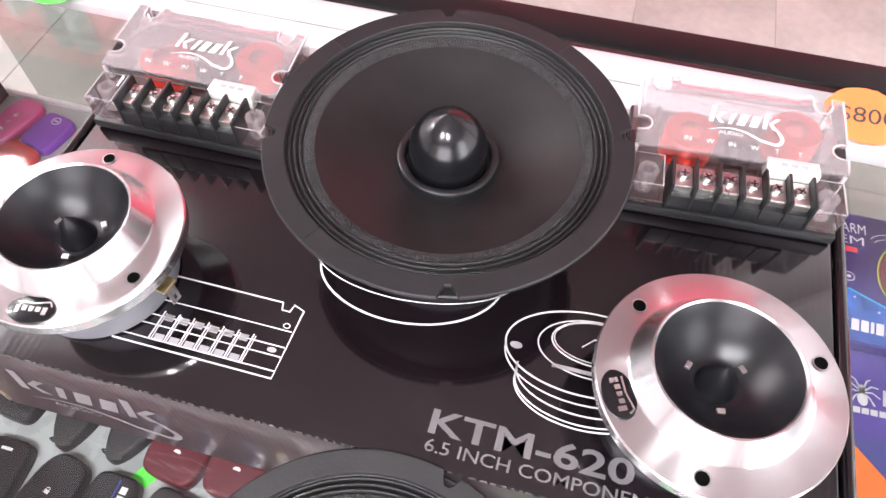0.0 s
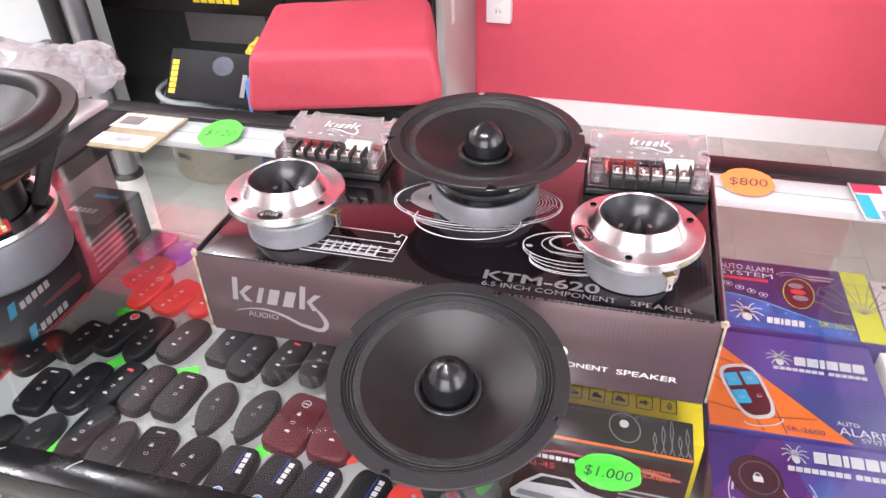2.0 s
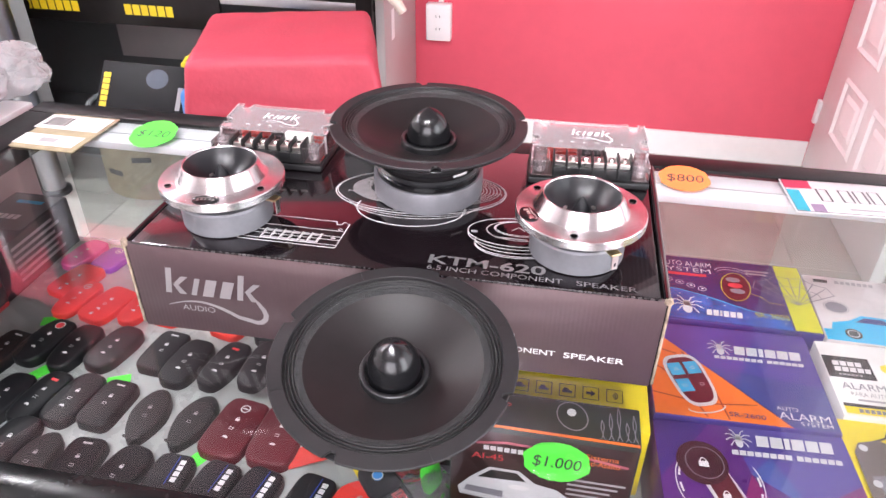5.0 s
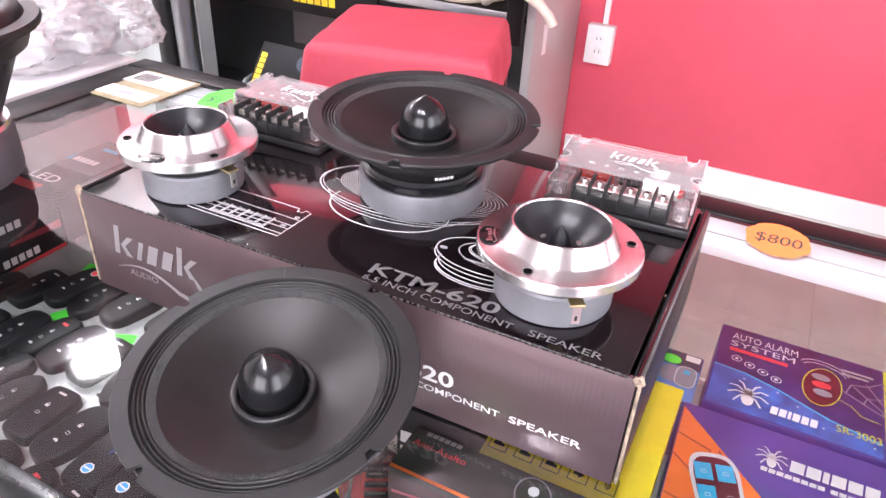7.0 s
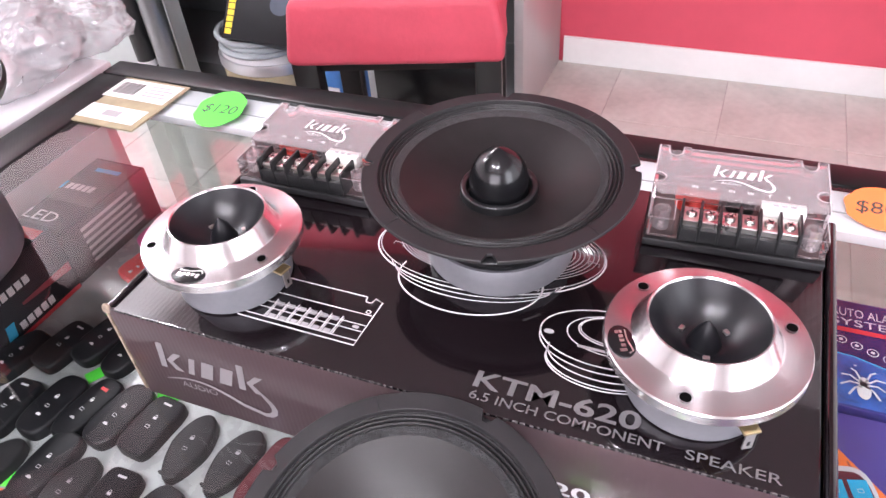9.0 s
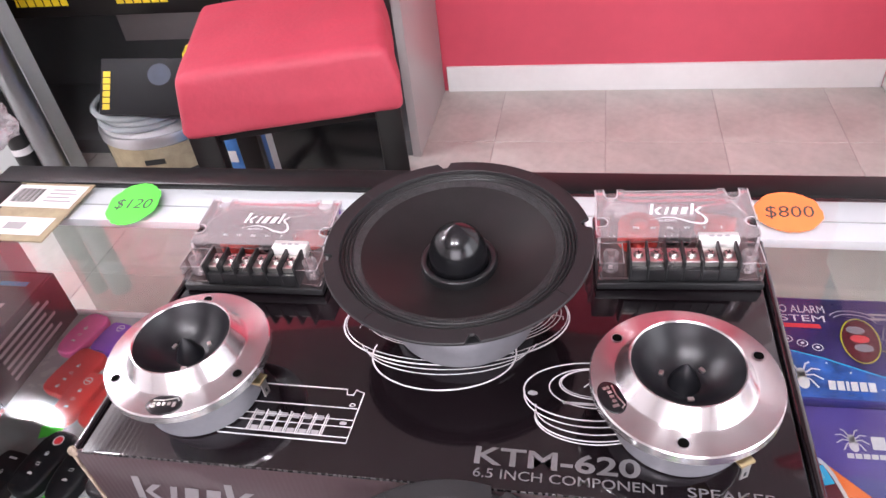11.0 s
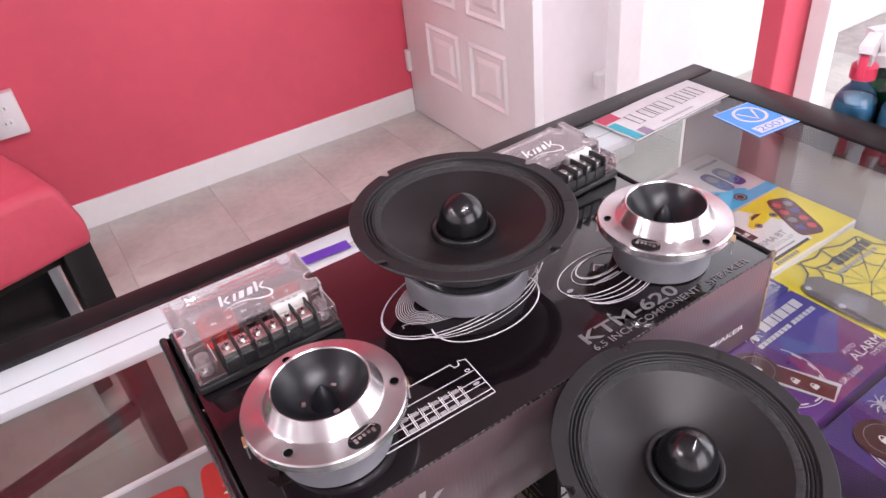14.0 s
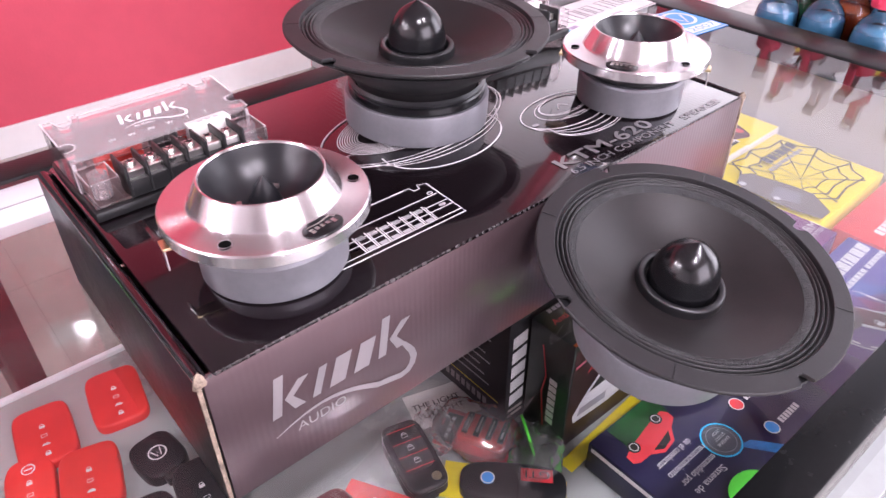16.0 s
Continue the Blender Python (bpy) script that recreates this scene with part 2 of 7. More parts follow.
def structure(name, bm, material, label, category):
    return tagged(link(name, bm, material), label, category, kind="structure")


PALE_MAUVE = mat("pale_mauve_paint", (0.78, 0.72, 0.735), 0.5, var=0.05, scale=3)
floor = structure("floor", box_bm(7.0, 6.6, 0.1, 0, (-0.3, -0.2, FLOOR - 0.0515)), GROUT, "grey grouted bed of the pale tiled shop floor", "floor")
structure("ceiling", box_bm(4.9, 4.9, 0.1, 0, (-0.3, -0.3, CEIL + 0.05)), WALL_GREY, "plain ceiling of the shop, out of view, toned for its reflections", "ceiling")
structure("wall_back", box_bm(3.6, 0.12, CEIL - FLOOR, 0, (0.955 - 1.8, YB + 0.06, (CEIL + FLOOR) / 2)), WALL_RED, "crimson painted wall behind the counter", "wall")
structure("wall_left", box_bm(0.12, 4.7, CEIL - FLOOR, 0, (XL - 0.06, -0.3, (CEIL + FLOOR) / 2)), WALL_WHITE, "plain white painted side wall", "wall")
wall_return = structure("wall_return", box_bm(0.33, 0.10, CEIL - FLOOR, 0, (1.13, 1.32, (CEIL + FLOOR) / 2)), PALE_MAUVE, "pale mauve wall beside the open door", "wall")
structure("wall_entrance", box_bm(1.9, 0.12, CEIL - FLOOR, 0, (2.247, 1.36, (CEIL + FLOOR) / 2)), WALL_WHITE, "white wall beside the bright entrance", "wall")
structure("door_jamb", box_bm(0.09, 0.05, 2.1, 0.004, (1.22, 1.16, FLOOR + 1.05)), DOOR_WHITE, "white door jamb with a latch plate", "door frame")
part("latch", box_bm(0.060, 0.030, 0.046, 0.004, (1.235, 1.2545, 0.546)), DOOR_WHITE, wall_return, "white latch block")
structure("pillar", box_bm(0.11, 0.06, CEIL - FLOOR, 0.003, (1.40, 0.80, (CEIL + FLOOR) / 2)), WALL_RED, "narrow red painted pillar beside the entrance", "pillar")
structure("pillar_pale", box_bm(0.06, 0.05, CEIL - FLOOR, 0.003, (1.46, 0.735, (CEIL + FLOOR) / 2)), WALL_WHITE, "narrow white painted pillar beside the red one", "pillar")
structure("wall_front_lintel", box_bm(2.04, 0.12, 0.25, 0, (0.115, YF - 0.06, CEIL - 0.125)), WALL_WHITE, "white lintel over the open shop front", "wall")
structure("wall_side_lintel", box_bm(0.12, 2.4, 0.3, 0, (XR + 0.06, -0.39, CEIL - 0.15)), WALL_WHITE, "white lintel over the side entrance", "wall")
structure("wall_front_left", box_bm(1.75, 0.12, CEIL - FLOOR, 0, (-1.785, YF - 0.06, (CEIL + FLOOR) / 2)), WALL_WHITE, "white wall beside the open shop front", "wall")
structure("wall_front_right", box_bm(0.92, 0.12, CEIL - FLOOR, 0, (1.60, YF - 0.06, (CEIL + FLOOR) / 2)), WALL_WHITE, "white wall beside the open shop front", "wall")
structure("wall_side", box_bm(0.12, 1.0, CEIL - FLOOR, 0, (XR + 0.06, -2.1, (CEIL + FLOOR) / 2)), WALL_WHITE, "white wall beside the side entrance", "wall")
# bright street beyond the openings
BRIGHT = glow_mat("overexposed_daylight", (1.0, 0.985, 0.99), 0.9)
structure("backdrop_side", box_bm(0.02, 5.2, 3.4, 0, (3.15, 0.3, 1.7)), BRIGHT, "overexposed white daylight beyond the entrance", "backdrop")
structure("backdrop_front", box_bm(6.2, 0.02, 3.4, 0, (-0.3, -3.4, 1.7)), BRIGHT, "overexposed white daylight beyond the shop front", "backdrop")
bb = structure("baseboard", box_bm(1.30, 0.010, 0.087, 0.002, (0.925 - 0.65, YB - 0.005, FLOOR + 0.0435)), BASEBOARD, "white tile baseboard along the red wall", "baseboard")

# ---- side door, standing open ----
door = tagged(new("door_1"), "white six-panel moulded door standing open", "door", kind="structure")
door.matrix_basis = pose(0.925, YB - 0.01, FLOOR + 0.006)
part("leaf", box_bm(0.032, 0.70, 2.02, 0.002, (0.016, -0.35, 1.01)), DOOR_WHITE, door)
for col in (0, 1):
    for row, (z0, z1) in enumerate(((0.17, 0.355), (0.43, 0.615), (0.69, 1.25), (1.34, 1.85))):
        y0 = -0.145 - col * 0.245
        w, hgt = 0.19, z1 - z0
        fr = bmesh.new()
        steps = ((0.0, 0.0), (0.010, 0.006), (0.022, -0.004), (0.030, -0.004), (0.050, 0.004))
        loops = []
        for ins, out in steps:
            loops.append([fr.verts.new((-0.0012 - out, y0 - w + ins, z0 + ins)), fr.verts.new((-0.0012 - out, y0 - ins, z0 + ins)),
                          fr.verts.new((-0.0012 - out, y0 - ins, z1 - ins)), fr.verts.new((-0.0012 - out, y0 - w + ins, z1 - ins))])
        for a, b in zip(loops, loops[1:]):
            for k in range(4):
                fr.faces.new((a[k], a[(k + 1) % 4], b[(k + 1) % 4], b[k]))
        fr.faces.new(loops[-1])
        bmesh.ops.recalc_face_normals(fr, faces=fr.faces)
        part("panel", fr, DOOR_WHITE, door, "", False)
for z in (0.19, 1.0, 1.8):
    part("hinge", box_bm(0.012, 0.022, 0.075, 0.002, (-0.006, -0.004, z)), DOOR_WHITE, door, "small painted hinge")

# ---- wall outlet with its conduit ----
outlet = thing("wall_outlet", "white surface-mounted double wall outlet on the red wall", "outlet", m=pose(-0.3065, YB, 0.730))
part("back_box", box_bm(0.082, 0.035, 0.118, 0.004, (0, -0.0178, 0)), DOOR_WHITE, outlet)
part("cover_plate", box_bm(0.076, 0.004, 0.112, 0.0015, (0, -0.037, 0)), DOOR_WHITE, outlet)
for z in (-0.02, 0.02):
    part("socket", prism_bm(ellipse(0.015, 0.013), 0.0015, 0.0005), WALL_WHITE, outlet, "", True, pose(0, -0.0392, z, 90))
    for x in (-0.006, 0.006):
        part("slot", box_bm(0.002, 0.001, 0.007, 0, (x, -0.0412, z + 0.002)), INK_BLACK, outlet, "", False)
part("conduit", box_bm(0.016, 0.014, 0.9, 0.002, (0.005, -0.0075, 0.51)), DOOR_WHITE, outlet)

# ---- shelf unit behind the stool ----
CAB_SIDE = mat("pale_grey_panel", (0.42, 0.385, 0.38), 0.32, var=0.05, scale=5)
CAB_DARK = mat("dark_grey_panel", (0.135, 0.142, 0.145), 0.5, var=0.1, scale=5)
BLACK_WOOD = mat("black_stained_wood", (0.010, 0.008, 0.008), 0.34, var=0.25, scale=25, spec=0.35)
YELLOW = mat("yellow_print", (0.85, 0.62, 0.02), 0.4, var=0.08)
shelf_unit = thing("shelf_unit", "dark grey open shelf unit with a pale side panel", "shelf")
part("side_panel", box_bm(0.025, 0.400, 1.9, 0.002, (-0.4000, 1.700, FLOOR + 0.95)), CAB_SIDE, shelf_unit, "pale grey side panel")
part("back_panel", box_bm(1.482, 0.012, 1.9, 0.001, (-1.154, 1.89, FLOOR + 0.95)), CAB_DARK, shelf_unit, "dark grey back panel")
part("side_panel", box_bm(0.025, 0.395, 1.9, 0.002, (-1.91, 1.702, FLOOR + 0.95)), CAB_SIDE, shelf_unit, "pale grey side panel")
part("base", box_bm(1.482, 0.38, 0.05, 0.002, (-1.154, 1.695, FLOOR + 0.026)), CAB_DARK, shelf_unit)
part("shelf", box_bm(1.482, 0.38, 0.02, 0.002, (-1.154, 1.695, 0.865)), BLACK_WOOD, shelf_unit, "black shelf board")
part("shelf_front", box_bm(1.02, 0.015, 0.10, 0.001, (-1.38, 1.505, 0.825)), BLACK_WOOD, shelf_unit, "black shelf front with yellow labels")
part("shelf", box_bm(1.482, 0.38, 0.02, 0.002, (-1.154, 1.695, 1.35)), BLACK_WOOD, shelf_unit)
part("grey_sheet", box_bm(0.32, 0.004, 0.135, 0.001, (-1.31, 1.875, 0.608)), CAB_SIDE, shelf_unit, "pale grey sheet on the back panel", False)
part("post", box_bm(0.045, 0.02, 0.66, 0.002, (-0.438, 1.485, 1.13)), BLACK_WOOD, shelf_unit, "black upright post")
part("shelf_trim", box_bm(0.400, 0.004, 0.024, 0.001, (-0.668, 1.5035, 0.864)), ALU_DULL, shelf_unit, "pale metal trim on the shelf edge")
part("label_strip", box_bm(0.002, 0.030, 0.085, 0.0005, (-0.3862, 1.590, 0.800)), WHITE_PANEL, shelf_unit, "white strip on the side panel", False)
for x0 in (-1.48, -1.18):
    for k in range(6):
        part("label_mark", flat_bm(rect(k * 0.026 + 0.012, 0, k * 0.026 + 0.034, 0.030)), YELLOW, shelf_unit, "", False, pose(x0, 1.4965, 0.806, 90))
part("label_mark", flat_bm([(0, 0), (0.010, 0), (0.010, 0.03), (0, 0.03), (0.004, 0.015)]), YELLOW, shelf_unit, "", False, pose(-1.482, 1.4965, 0.806, 90))

drum = thing("cardboard_drum", "round brown cardboard drum with a metal rim and lid", "drum", m=pose(-1.105, 1.42, FLOOR))
part("body", lathe_bm([(0, 0), (0.165, 0), (0.17, 0.004), (0.17, 0.20), (0.166, 0.204)], 64), CARDBOARD, drum)
part("rim", lathe_bm([(0.170, 0.175), (0.176, 0.180), (0.176, 0.200), (0.172, 0.208), (0.166, 0.208), (0.166, 0.2)], 64), ALU_DULL, drum, "galvanised metal rim")
part("lid", lathe_bm([(0.168, 0.206), (0.12, 0.209), (0, 0.209)], 48), WHITE_PANEL, drum, "pale lid")
for k in range(5):
    a = radians(-140 + k * 32)
    part("mark", box_bm(0.055, 0.001, 0.016, 0, (0, 0, 0)), INK_BLACK, drum, "", False, pose(0.1708 * math.cos(a), 0.1708 * math.sin(a), 0.135 - 0.05 * (k % 2), 0, 0, math.degrees(a) + 90))
hose = thing("clear_hose", "coil of clear plastic hose lying on the drum", "hose", m=pose(-1.135, 1.40, FLOOR + 0.2095))
CLEARHOSE = mat("clear_hose_plastic", (0.40, 0.44, 0.45), 0.2, var=0.05)
for k, (r, z, dx) in enumerate(((0.13, 0.009, 0), (0.125, 0.026, 0.008), (0.13, 0.043, -0.006))):
    bm = bmesh.new()
    ring = []
    for i in range(48):
        a = 2 * math.pi * i / 48
        ring.append([bm.verts.new(((r + 0.009 * math.cos(q)) * math.cos(a) + dx, (r + 0.009 * math.cos(q)) * math.sin(a) * 0.92, z + 0.009 * math.sin(q))) for q in (2 * math.pi * j / 8 for j in range(8))])
    for i in range(48):
        for j in range(8):
            bm.faces.new((ring[i][j], ring[(i + 1) % 48][j], ring[(i + 1) % 48][(j + 1) % 8], ring[i][(j + 1) % 8]))
    bmesh.ops.recalc_face_normals(bm, faces=bm.faces)
    part("coil", bm, CLEARHOSE, hose)
amp_box = thing("amplifier_box", "black printed amplifier box lying on a coil of hose", "box", m=pose(-1.043, 1.262, FLOOR + 0.276, 52, 0, -2))
BOXBLACK = mat("matt_black_carton", (0.010, 0.010, 0.012), 0.55, var=0.2, scale=15, bump=0.05, spec=0.25)
part("body", box_bm(0.27, 0.145, 0.07, 0.002, (0, 0.0725, -0.034)), BOXBLACK, amp_box)
for k in range(6):
    part("mark", flat_bm(rect(-0.126, 0.012 + k * 0.017, -0.104, 0.0265 + k * 0.017)), YELLOW, amp_box, "", False, pose(0, 0, 0.0016))
part("emblem", flat_bm(ellipse(0.034, 0.028, 0.040, 0.104, 32)), mat("blue_grey_ink", (0.022, 0.034, 0.065), 0.4), amp_box, "", False, pose(0, 0, 0.0014))
part("mark", flat_bm(rect(0.108, 0.020, 0.122, 0.085)), INK_GREY, amp_box, "", False, pose(0, 0, 0.0016))
yellow_bag = thing("yellow_bag", "crumpled yellow plastic bag resting behind the amplifier box", "bag", m=pose(-0.925, 1.395, FLOOR + 0.325))


def crumple_bm(sx, sy, sz, seed, cut=5, amp=0.25, sharp=True):
    """A crumpled bag: a rounded body with creased facets that stands flat on the ground."""
    bm = bmesh.new()
    bmesh.ops.create_icosphere(bm, subdivisions=cut, radius=1.0)
    off = Vector((seed * 3.7, seed * 1.3, seed * 2.1))
    for v in bm.verts:
        d = v.co.normalized()
        c = noise.noise(d * 1.6 + off) * amp + noise.noise(d * 3.9 + off) * amp * 0.5
        c += abs(noise.noise(d * 6.0 + off)) * amp * (0.8 if sharp else 0.2)
        v.co = d * (0.85 + c)
        v.co = Vector((v.co.x * sx, v.co.y * sy, max(-0.55, v.co.z) * sz))
    low = min(v.co.z for v in bm.verts)
    bmesh.ops.translate(bm, vec=(0, 0, -low), verts=bm.verts)
    return bm


part("body", crumple_bm(0.035, 0.05, 0.065, 4, 4, 0.2, False), mat("yellow_plastic_film", (0.75, 0.62, 0.05), 0.25, var=0.2, scale=8), yellow_bag)
parcel = thing("yellow_parcel", "yellow wrapped parcel lying on the upper shelf", "parcel", m=pose(-0.715, 1.710, 0.8755))
part("body", box_bm(0.22, 0.14, 0.11, 0.022, (0, 0, 0.056), 3), mat("yellow_wrap", (0.78, 0.62, 0.02), 0.4, var=0.1), parcel)
cable = thing("beige_cable", "loose bundle of beige cable on the upper shelf", "cable", m=pose(-0.640, 1.590, 0.8755))
BEIGE = mat("beige_rubber", (0.68, 0.57, 0.49), 0.45, var=0.06)
for k in range(2):
    bm = bmesh.new()
    ring = []
    for i in range(40):
        a = 2 * math.pi * i / 40
        r = 0.066 + 0.010 * math.sin(3 * a + k)
        ring.append([bm.verts.new(((r + 0.011 * math.cos(q)) * math.cos(a) * 1.5, (r + 0.011 * math.cos(q)) * math.sin(a), 0.012 + k * 0.019 + 0.011 * math.sin(q))) for q in (2 * math.pi * j / 8 for j in range(8))])
    for i in range(40):
        for j in range(8):
            bm.faces.new((ring[i][j], ring[(i + 1) % 40][j], ring[(i + 1) % 40][(j + 1) % 8], ring[i][(j + 1) % 8]))
    bmesh.ops.recalc_face_normals(bm, faces=bm.faces)
    part("loop", bm, BEIGE, cable)


def tube_bm(points, r, seg=8):
    """A round tube along a chain of points."""
    bm = bmesh.new()
    pts = [Vector(p) for p in points]
    rings = []
    for k, p in enumerate(pts):
        d = (pts[min(k + 1, len(pts) - 1)] - pts[max(k - 1, 0)]).normalized()
        u = d.cross(Vector((0.1, 0.2, 1))).normalized()
        v = d.cross(u)
        rings.append([bm.verts.new(p + (u * math.cos(2 * math.pi * j / seg) + v * math.sin(2 * math.pi * j / seg)) * r) for j in range(seg)])
    for a, b in zip(rings, rings[1:]):
        for j in range(seg):
            bm.faces.new((a[j], a[(j + 1) % seg], b[(j + 1) % seg], b[j]))
    for e in (rings[0], rings[-1]):
        bm.faces.new(e)
    bmesh.ops.recalc_face_normals(bm, faces=bm.faces)
    return bm


loose = [(0.09, -0.05, 0.012), (0.12, -0.10, 0.030), (0.15, -0.135, 0.062), (0.20, -0.150, 0.076), (0.245, -0.150, 0.066), (0.280, -0.147, 0.046), (0.305, -0.144, 0.022), (0.318, -0.142, 0.000)]
part("loose_end", tube_bm([(x, y, z) for x, y, z in loose], 0.013, 12), BEIGE, cable, "loose end hanging past the shelf")

# ---- stool ----
stool = thing("stool", "black wooden stool with a padded red vinyl seat", "stool", m=pose(-0.460, 0.975, FLOOR, 0, 0, 17.0))
SEAT_H = 0.622
seat = box_bm(0.384, 0.36, 0.116, 0.017, (0, 0, SEAT_H - 0.054), 6)
bmesh.ops.subdivide_edges(seat, edges=[e for e in seat.edges if e.calc_length() > 0.05], cuts=14, use_grid_fill=True)
for v in seat.verts:
    hi = (v.co.z - (SEAT_H - 0.112)) / 0.116
    f = 1.0 - 0.085 * max(0.0, hi) ** 1.6 + 0.006 * math.sin(v.co.x * 60) * math.cos(v.co.y * 50)
    v.co.x, v.co.y = v.co.x * f, v.co.y * f
    if hi > 0.6:
        v.co.z += 0.006 * (1 - (v.co.x / 0.19) ** 2) * (1 - (v.co.y / 0.18) ** 2) + 0.003 * noise.noise(v.co * 14)
    side = 1.0 - min(1.0, max(0.0, hi))
    crease = 0.0035 * side * noise.noise(Vector((v.co.x * 9, v.co.y * 9, v.co.z * 38))) + 0.0020 * noise.noise(v.co * 26)
    v.co += Vector((v.co.x, v.co.y, 0)).normalized() * crease
part("seat", seat, RED_VINYL, stool, "padded seat in red vinyl")
for sx in (-1, 1):
    for sy in (-1, 1):
        part("leg", box_bm(0.046, 0.046, SEAT_H - 0.1, 0.003, (sx * 0.162, sy * 0.150, (SEAT_H - 0.1) / 2)), BLACK_WOOD, stool)
for sy in (-1, 1):
    part("apron", box_bm(0.278, 0.02, 0.022, 0.002, (0, sy * 0.148, SEAT_H - 0.118)), BLACK_WOOD, stool)
    part("stretcher", box_bm(0.278, 0.02, 0.03, 0.002, (0, sy * 0.150, 0.15)), BLACK_WOOD, stool)
for sx in (-1, 1):
    part("apron", box_bm(0.02, 0.254, 0.022, 0.002, (sx * 0.160, 0, SEAT_H - 0.118)), BLACK_WOOD, stool)
    part("stretcher", box_bm(0.02, 0.254, 0.03, 0.002, (sx * 0.162, 0, 0.19)), BLACK_WOOD, stool)
stand = thing("carton_box", "pale carton with a blue band standing under the stool", "box", m=pose(-0.474, 1.040, FLOOR))
part("body", box_bm(0.250, 0.085, 0.246, 0.004, (0, 0, 0.1235)), mat("pale_carton", (0.52, 0.44, 0.41), 0.6, var=0.2, scale=12), stand)
part("band", box_bm(0.246, 0.003, 0.045, 0.001, (0, -0.0430, 0.2160)), mat("blue_band_print", (0.03, 0.13, 0.42), 0.4, var=0.15, scale=12), stand, "blue printed band", False)
monitor = thing("old_monitor", "old grey-framed monitor standing on a carton under the stool", "monitor", m=pose(-0.447, 1.040, FLOOR + 0.2470, 0, 0, 3))
part("frame", box_bm(0.288, 0.030, 0.240, 0.006, (0, 0, 0.1205)), mat("grey_monitor_plastic", (0.34, 0.35, 0.36), 0.4), monitor)
part("screen", box_bm(0.252, 0.004, 0.205, 0.001, (0, -0.0145, 0.126)), BULLET, monitor, "dark glossy screen")
sack = thing("blue_sack", "blue and white printed sack leaning under the stool", "sack", m=pose(-0.765, 1.19, FLOOR))
part("body", box_bm(0.11, 0.16, 0.42, 0.02, (0, 0, 0.21), 3), mat("blue_sack_print", (0.06, 0.20, 0.52), 0.45, var=0.2, scale=10), sack)
for k in range(2):
    part("stripe", box_bm(0.060, 0.002, 0.030, 0, (0.010, -0.081, 0.16 + 0.090 * k)), INK_WHITE, sack, "", False)

# ---- poles and wall panel at the left ----
pole = thing("steel_pole", "brushed steel upright pole on a black foot", "pole", m=pose(-1.375, 1.25, FLOOR))
part("tube", lathe_bm([(0, 0), (0.032, 0), (0.032, 1.7), (0, 1.7)], 32), mat("dull_steel_tube", (0.30, 0.31, 0.325), 0.34, 1.0, var=0.08, scale=15), pole)
part("foot", lathe_bm([(0, 0), (0.045, 0), (0.045, 0.012), (0.026, 0.02)], 32), BLACK_PLASTIC, pole)
pole = thing("black_pole", "slim black tripod pole beside the steel one", "pole", m=pose(-1.447, 1.24, FLOOR))
part("tube", lathe_bm([(0, 0), (0.027, 0), (0.027, 0.95), (0.022, 0.95), (0.022, 1.7), (0, 1.7)], 24), BLACK_PLASTIC, pole)
part("tape", lathe_bm([(0.0276, 0.175), (0.0276, 0.195)], 24), WHITE_PANEL, pole, "strip of white tape")
part("knob", box_bm(0.05, 0.03, 0.03, 0.006, (-0.04, -0.01, 0.42)), BLACK_PLASTIC, pole)
structure("wall_partition", box_bm(1.16, 0.06, 1.3, 0.002, (-1.985, 1.36, FLOOR + 0.65)), mat("pale_partition", (0.50, 0.535, 0.53), 0.5, var=0.05, scale=4), "pale grey-green partition panel", "wall")
adapter = thing("power_adapter", "black plug-in power adapter hanging on the partition", "adapter", m=pose(-1.855, 1.328, 0.655))
part("body", box_bm(0.05, 0.05, 0.085, 0.008, (0, -0.0255, 0)), BLACK_PLASTIC, adapter)
part("cord", lathe_bm([(0, -0.3), (0.003, -0.3), (0.003, -0.04), (0, -0.04)], 10), BLACK_PLASTIC, adapter)
switch = thing("power_strip", "small white socket strip with a green lamp", "socket", m=pose(-1.705, 1.328, 0.650))
part("body", box_bm(0.07, 0.035, 0.10, 0.005, (0, -0.018, 0)), DOOR_WHITE, switch)
part("lamp", box_bm(0.008, 0.003, 0.008, 0.001, (0.005, -0.036, 0.02)), glow_mat("green_indicator", (0.05, 1.0, 0.15), 1.5), switch, "green indicator lamp")

# ---- ceiling lamps ----
LAMPGLOW = glow_mat("led_diffuser", (1.0, 0.97, 0.99), 190.0)
def ceiling_lamp(x, y):
    c = thing("ceiling_lamp", "round white LED ceiling lamp; the leftmost one is an added fill", "lamp", "ceiling lamps", pose(x, y, CEIL, 180))
    part("housing", lathe_bm([(0, 0), (0.13, 0), (0.13, 0.03), (0.118, 0.035)], 48), WALL_WHITE, c)
    part("diffuser", lathe_bm([(0.105, 0.034), (0.09, 0.043), (0, 0.046)], 48), LAMPGLOW, c, "glowing diffuser")
# the lamp at (-2.40, 0.30) is an added fill, brightening the open door
for x, y in ((-2.13, 1.20), (-2.40, 0.30), (-0.45, -1.0), (0.25, -1.0)):
    ceiling_lamp(x, y)

WALLGLOW = glow_mat("small_led_diffuser", (1.0, 0.98, 0.99), 35.0)
wall_lamp = thing("wall_lamp", "small white lamp fixed high on the red wall", "lamp", m=pose(-0.05, YB, 2.30))
part("housing", box_bm(0.20, 0.05, 0.07, 0.008, (0, -0.0255, 0)), WALL_WHITE, wall_lamp)
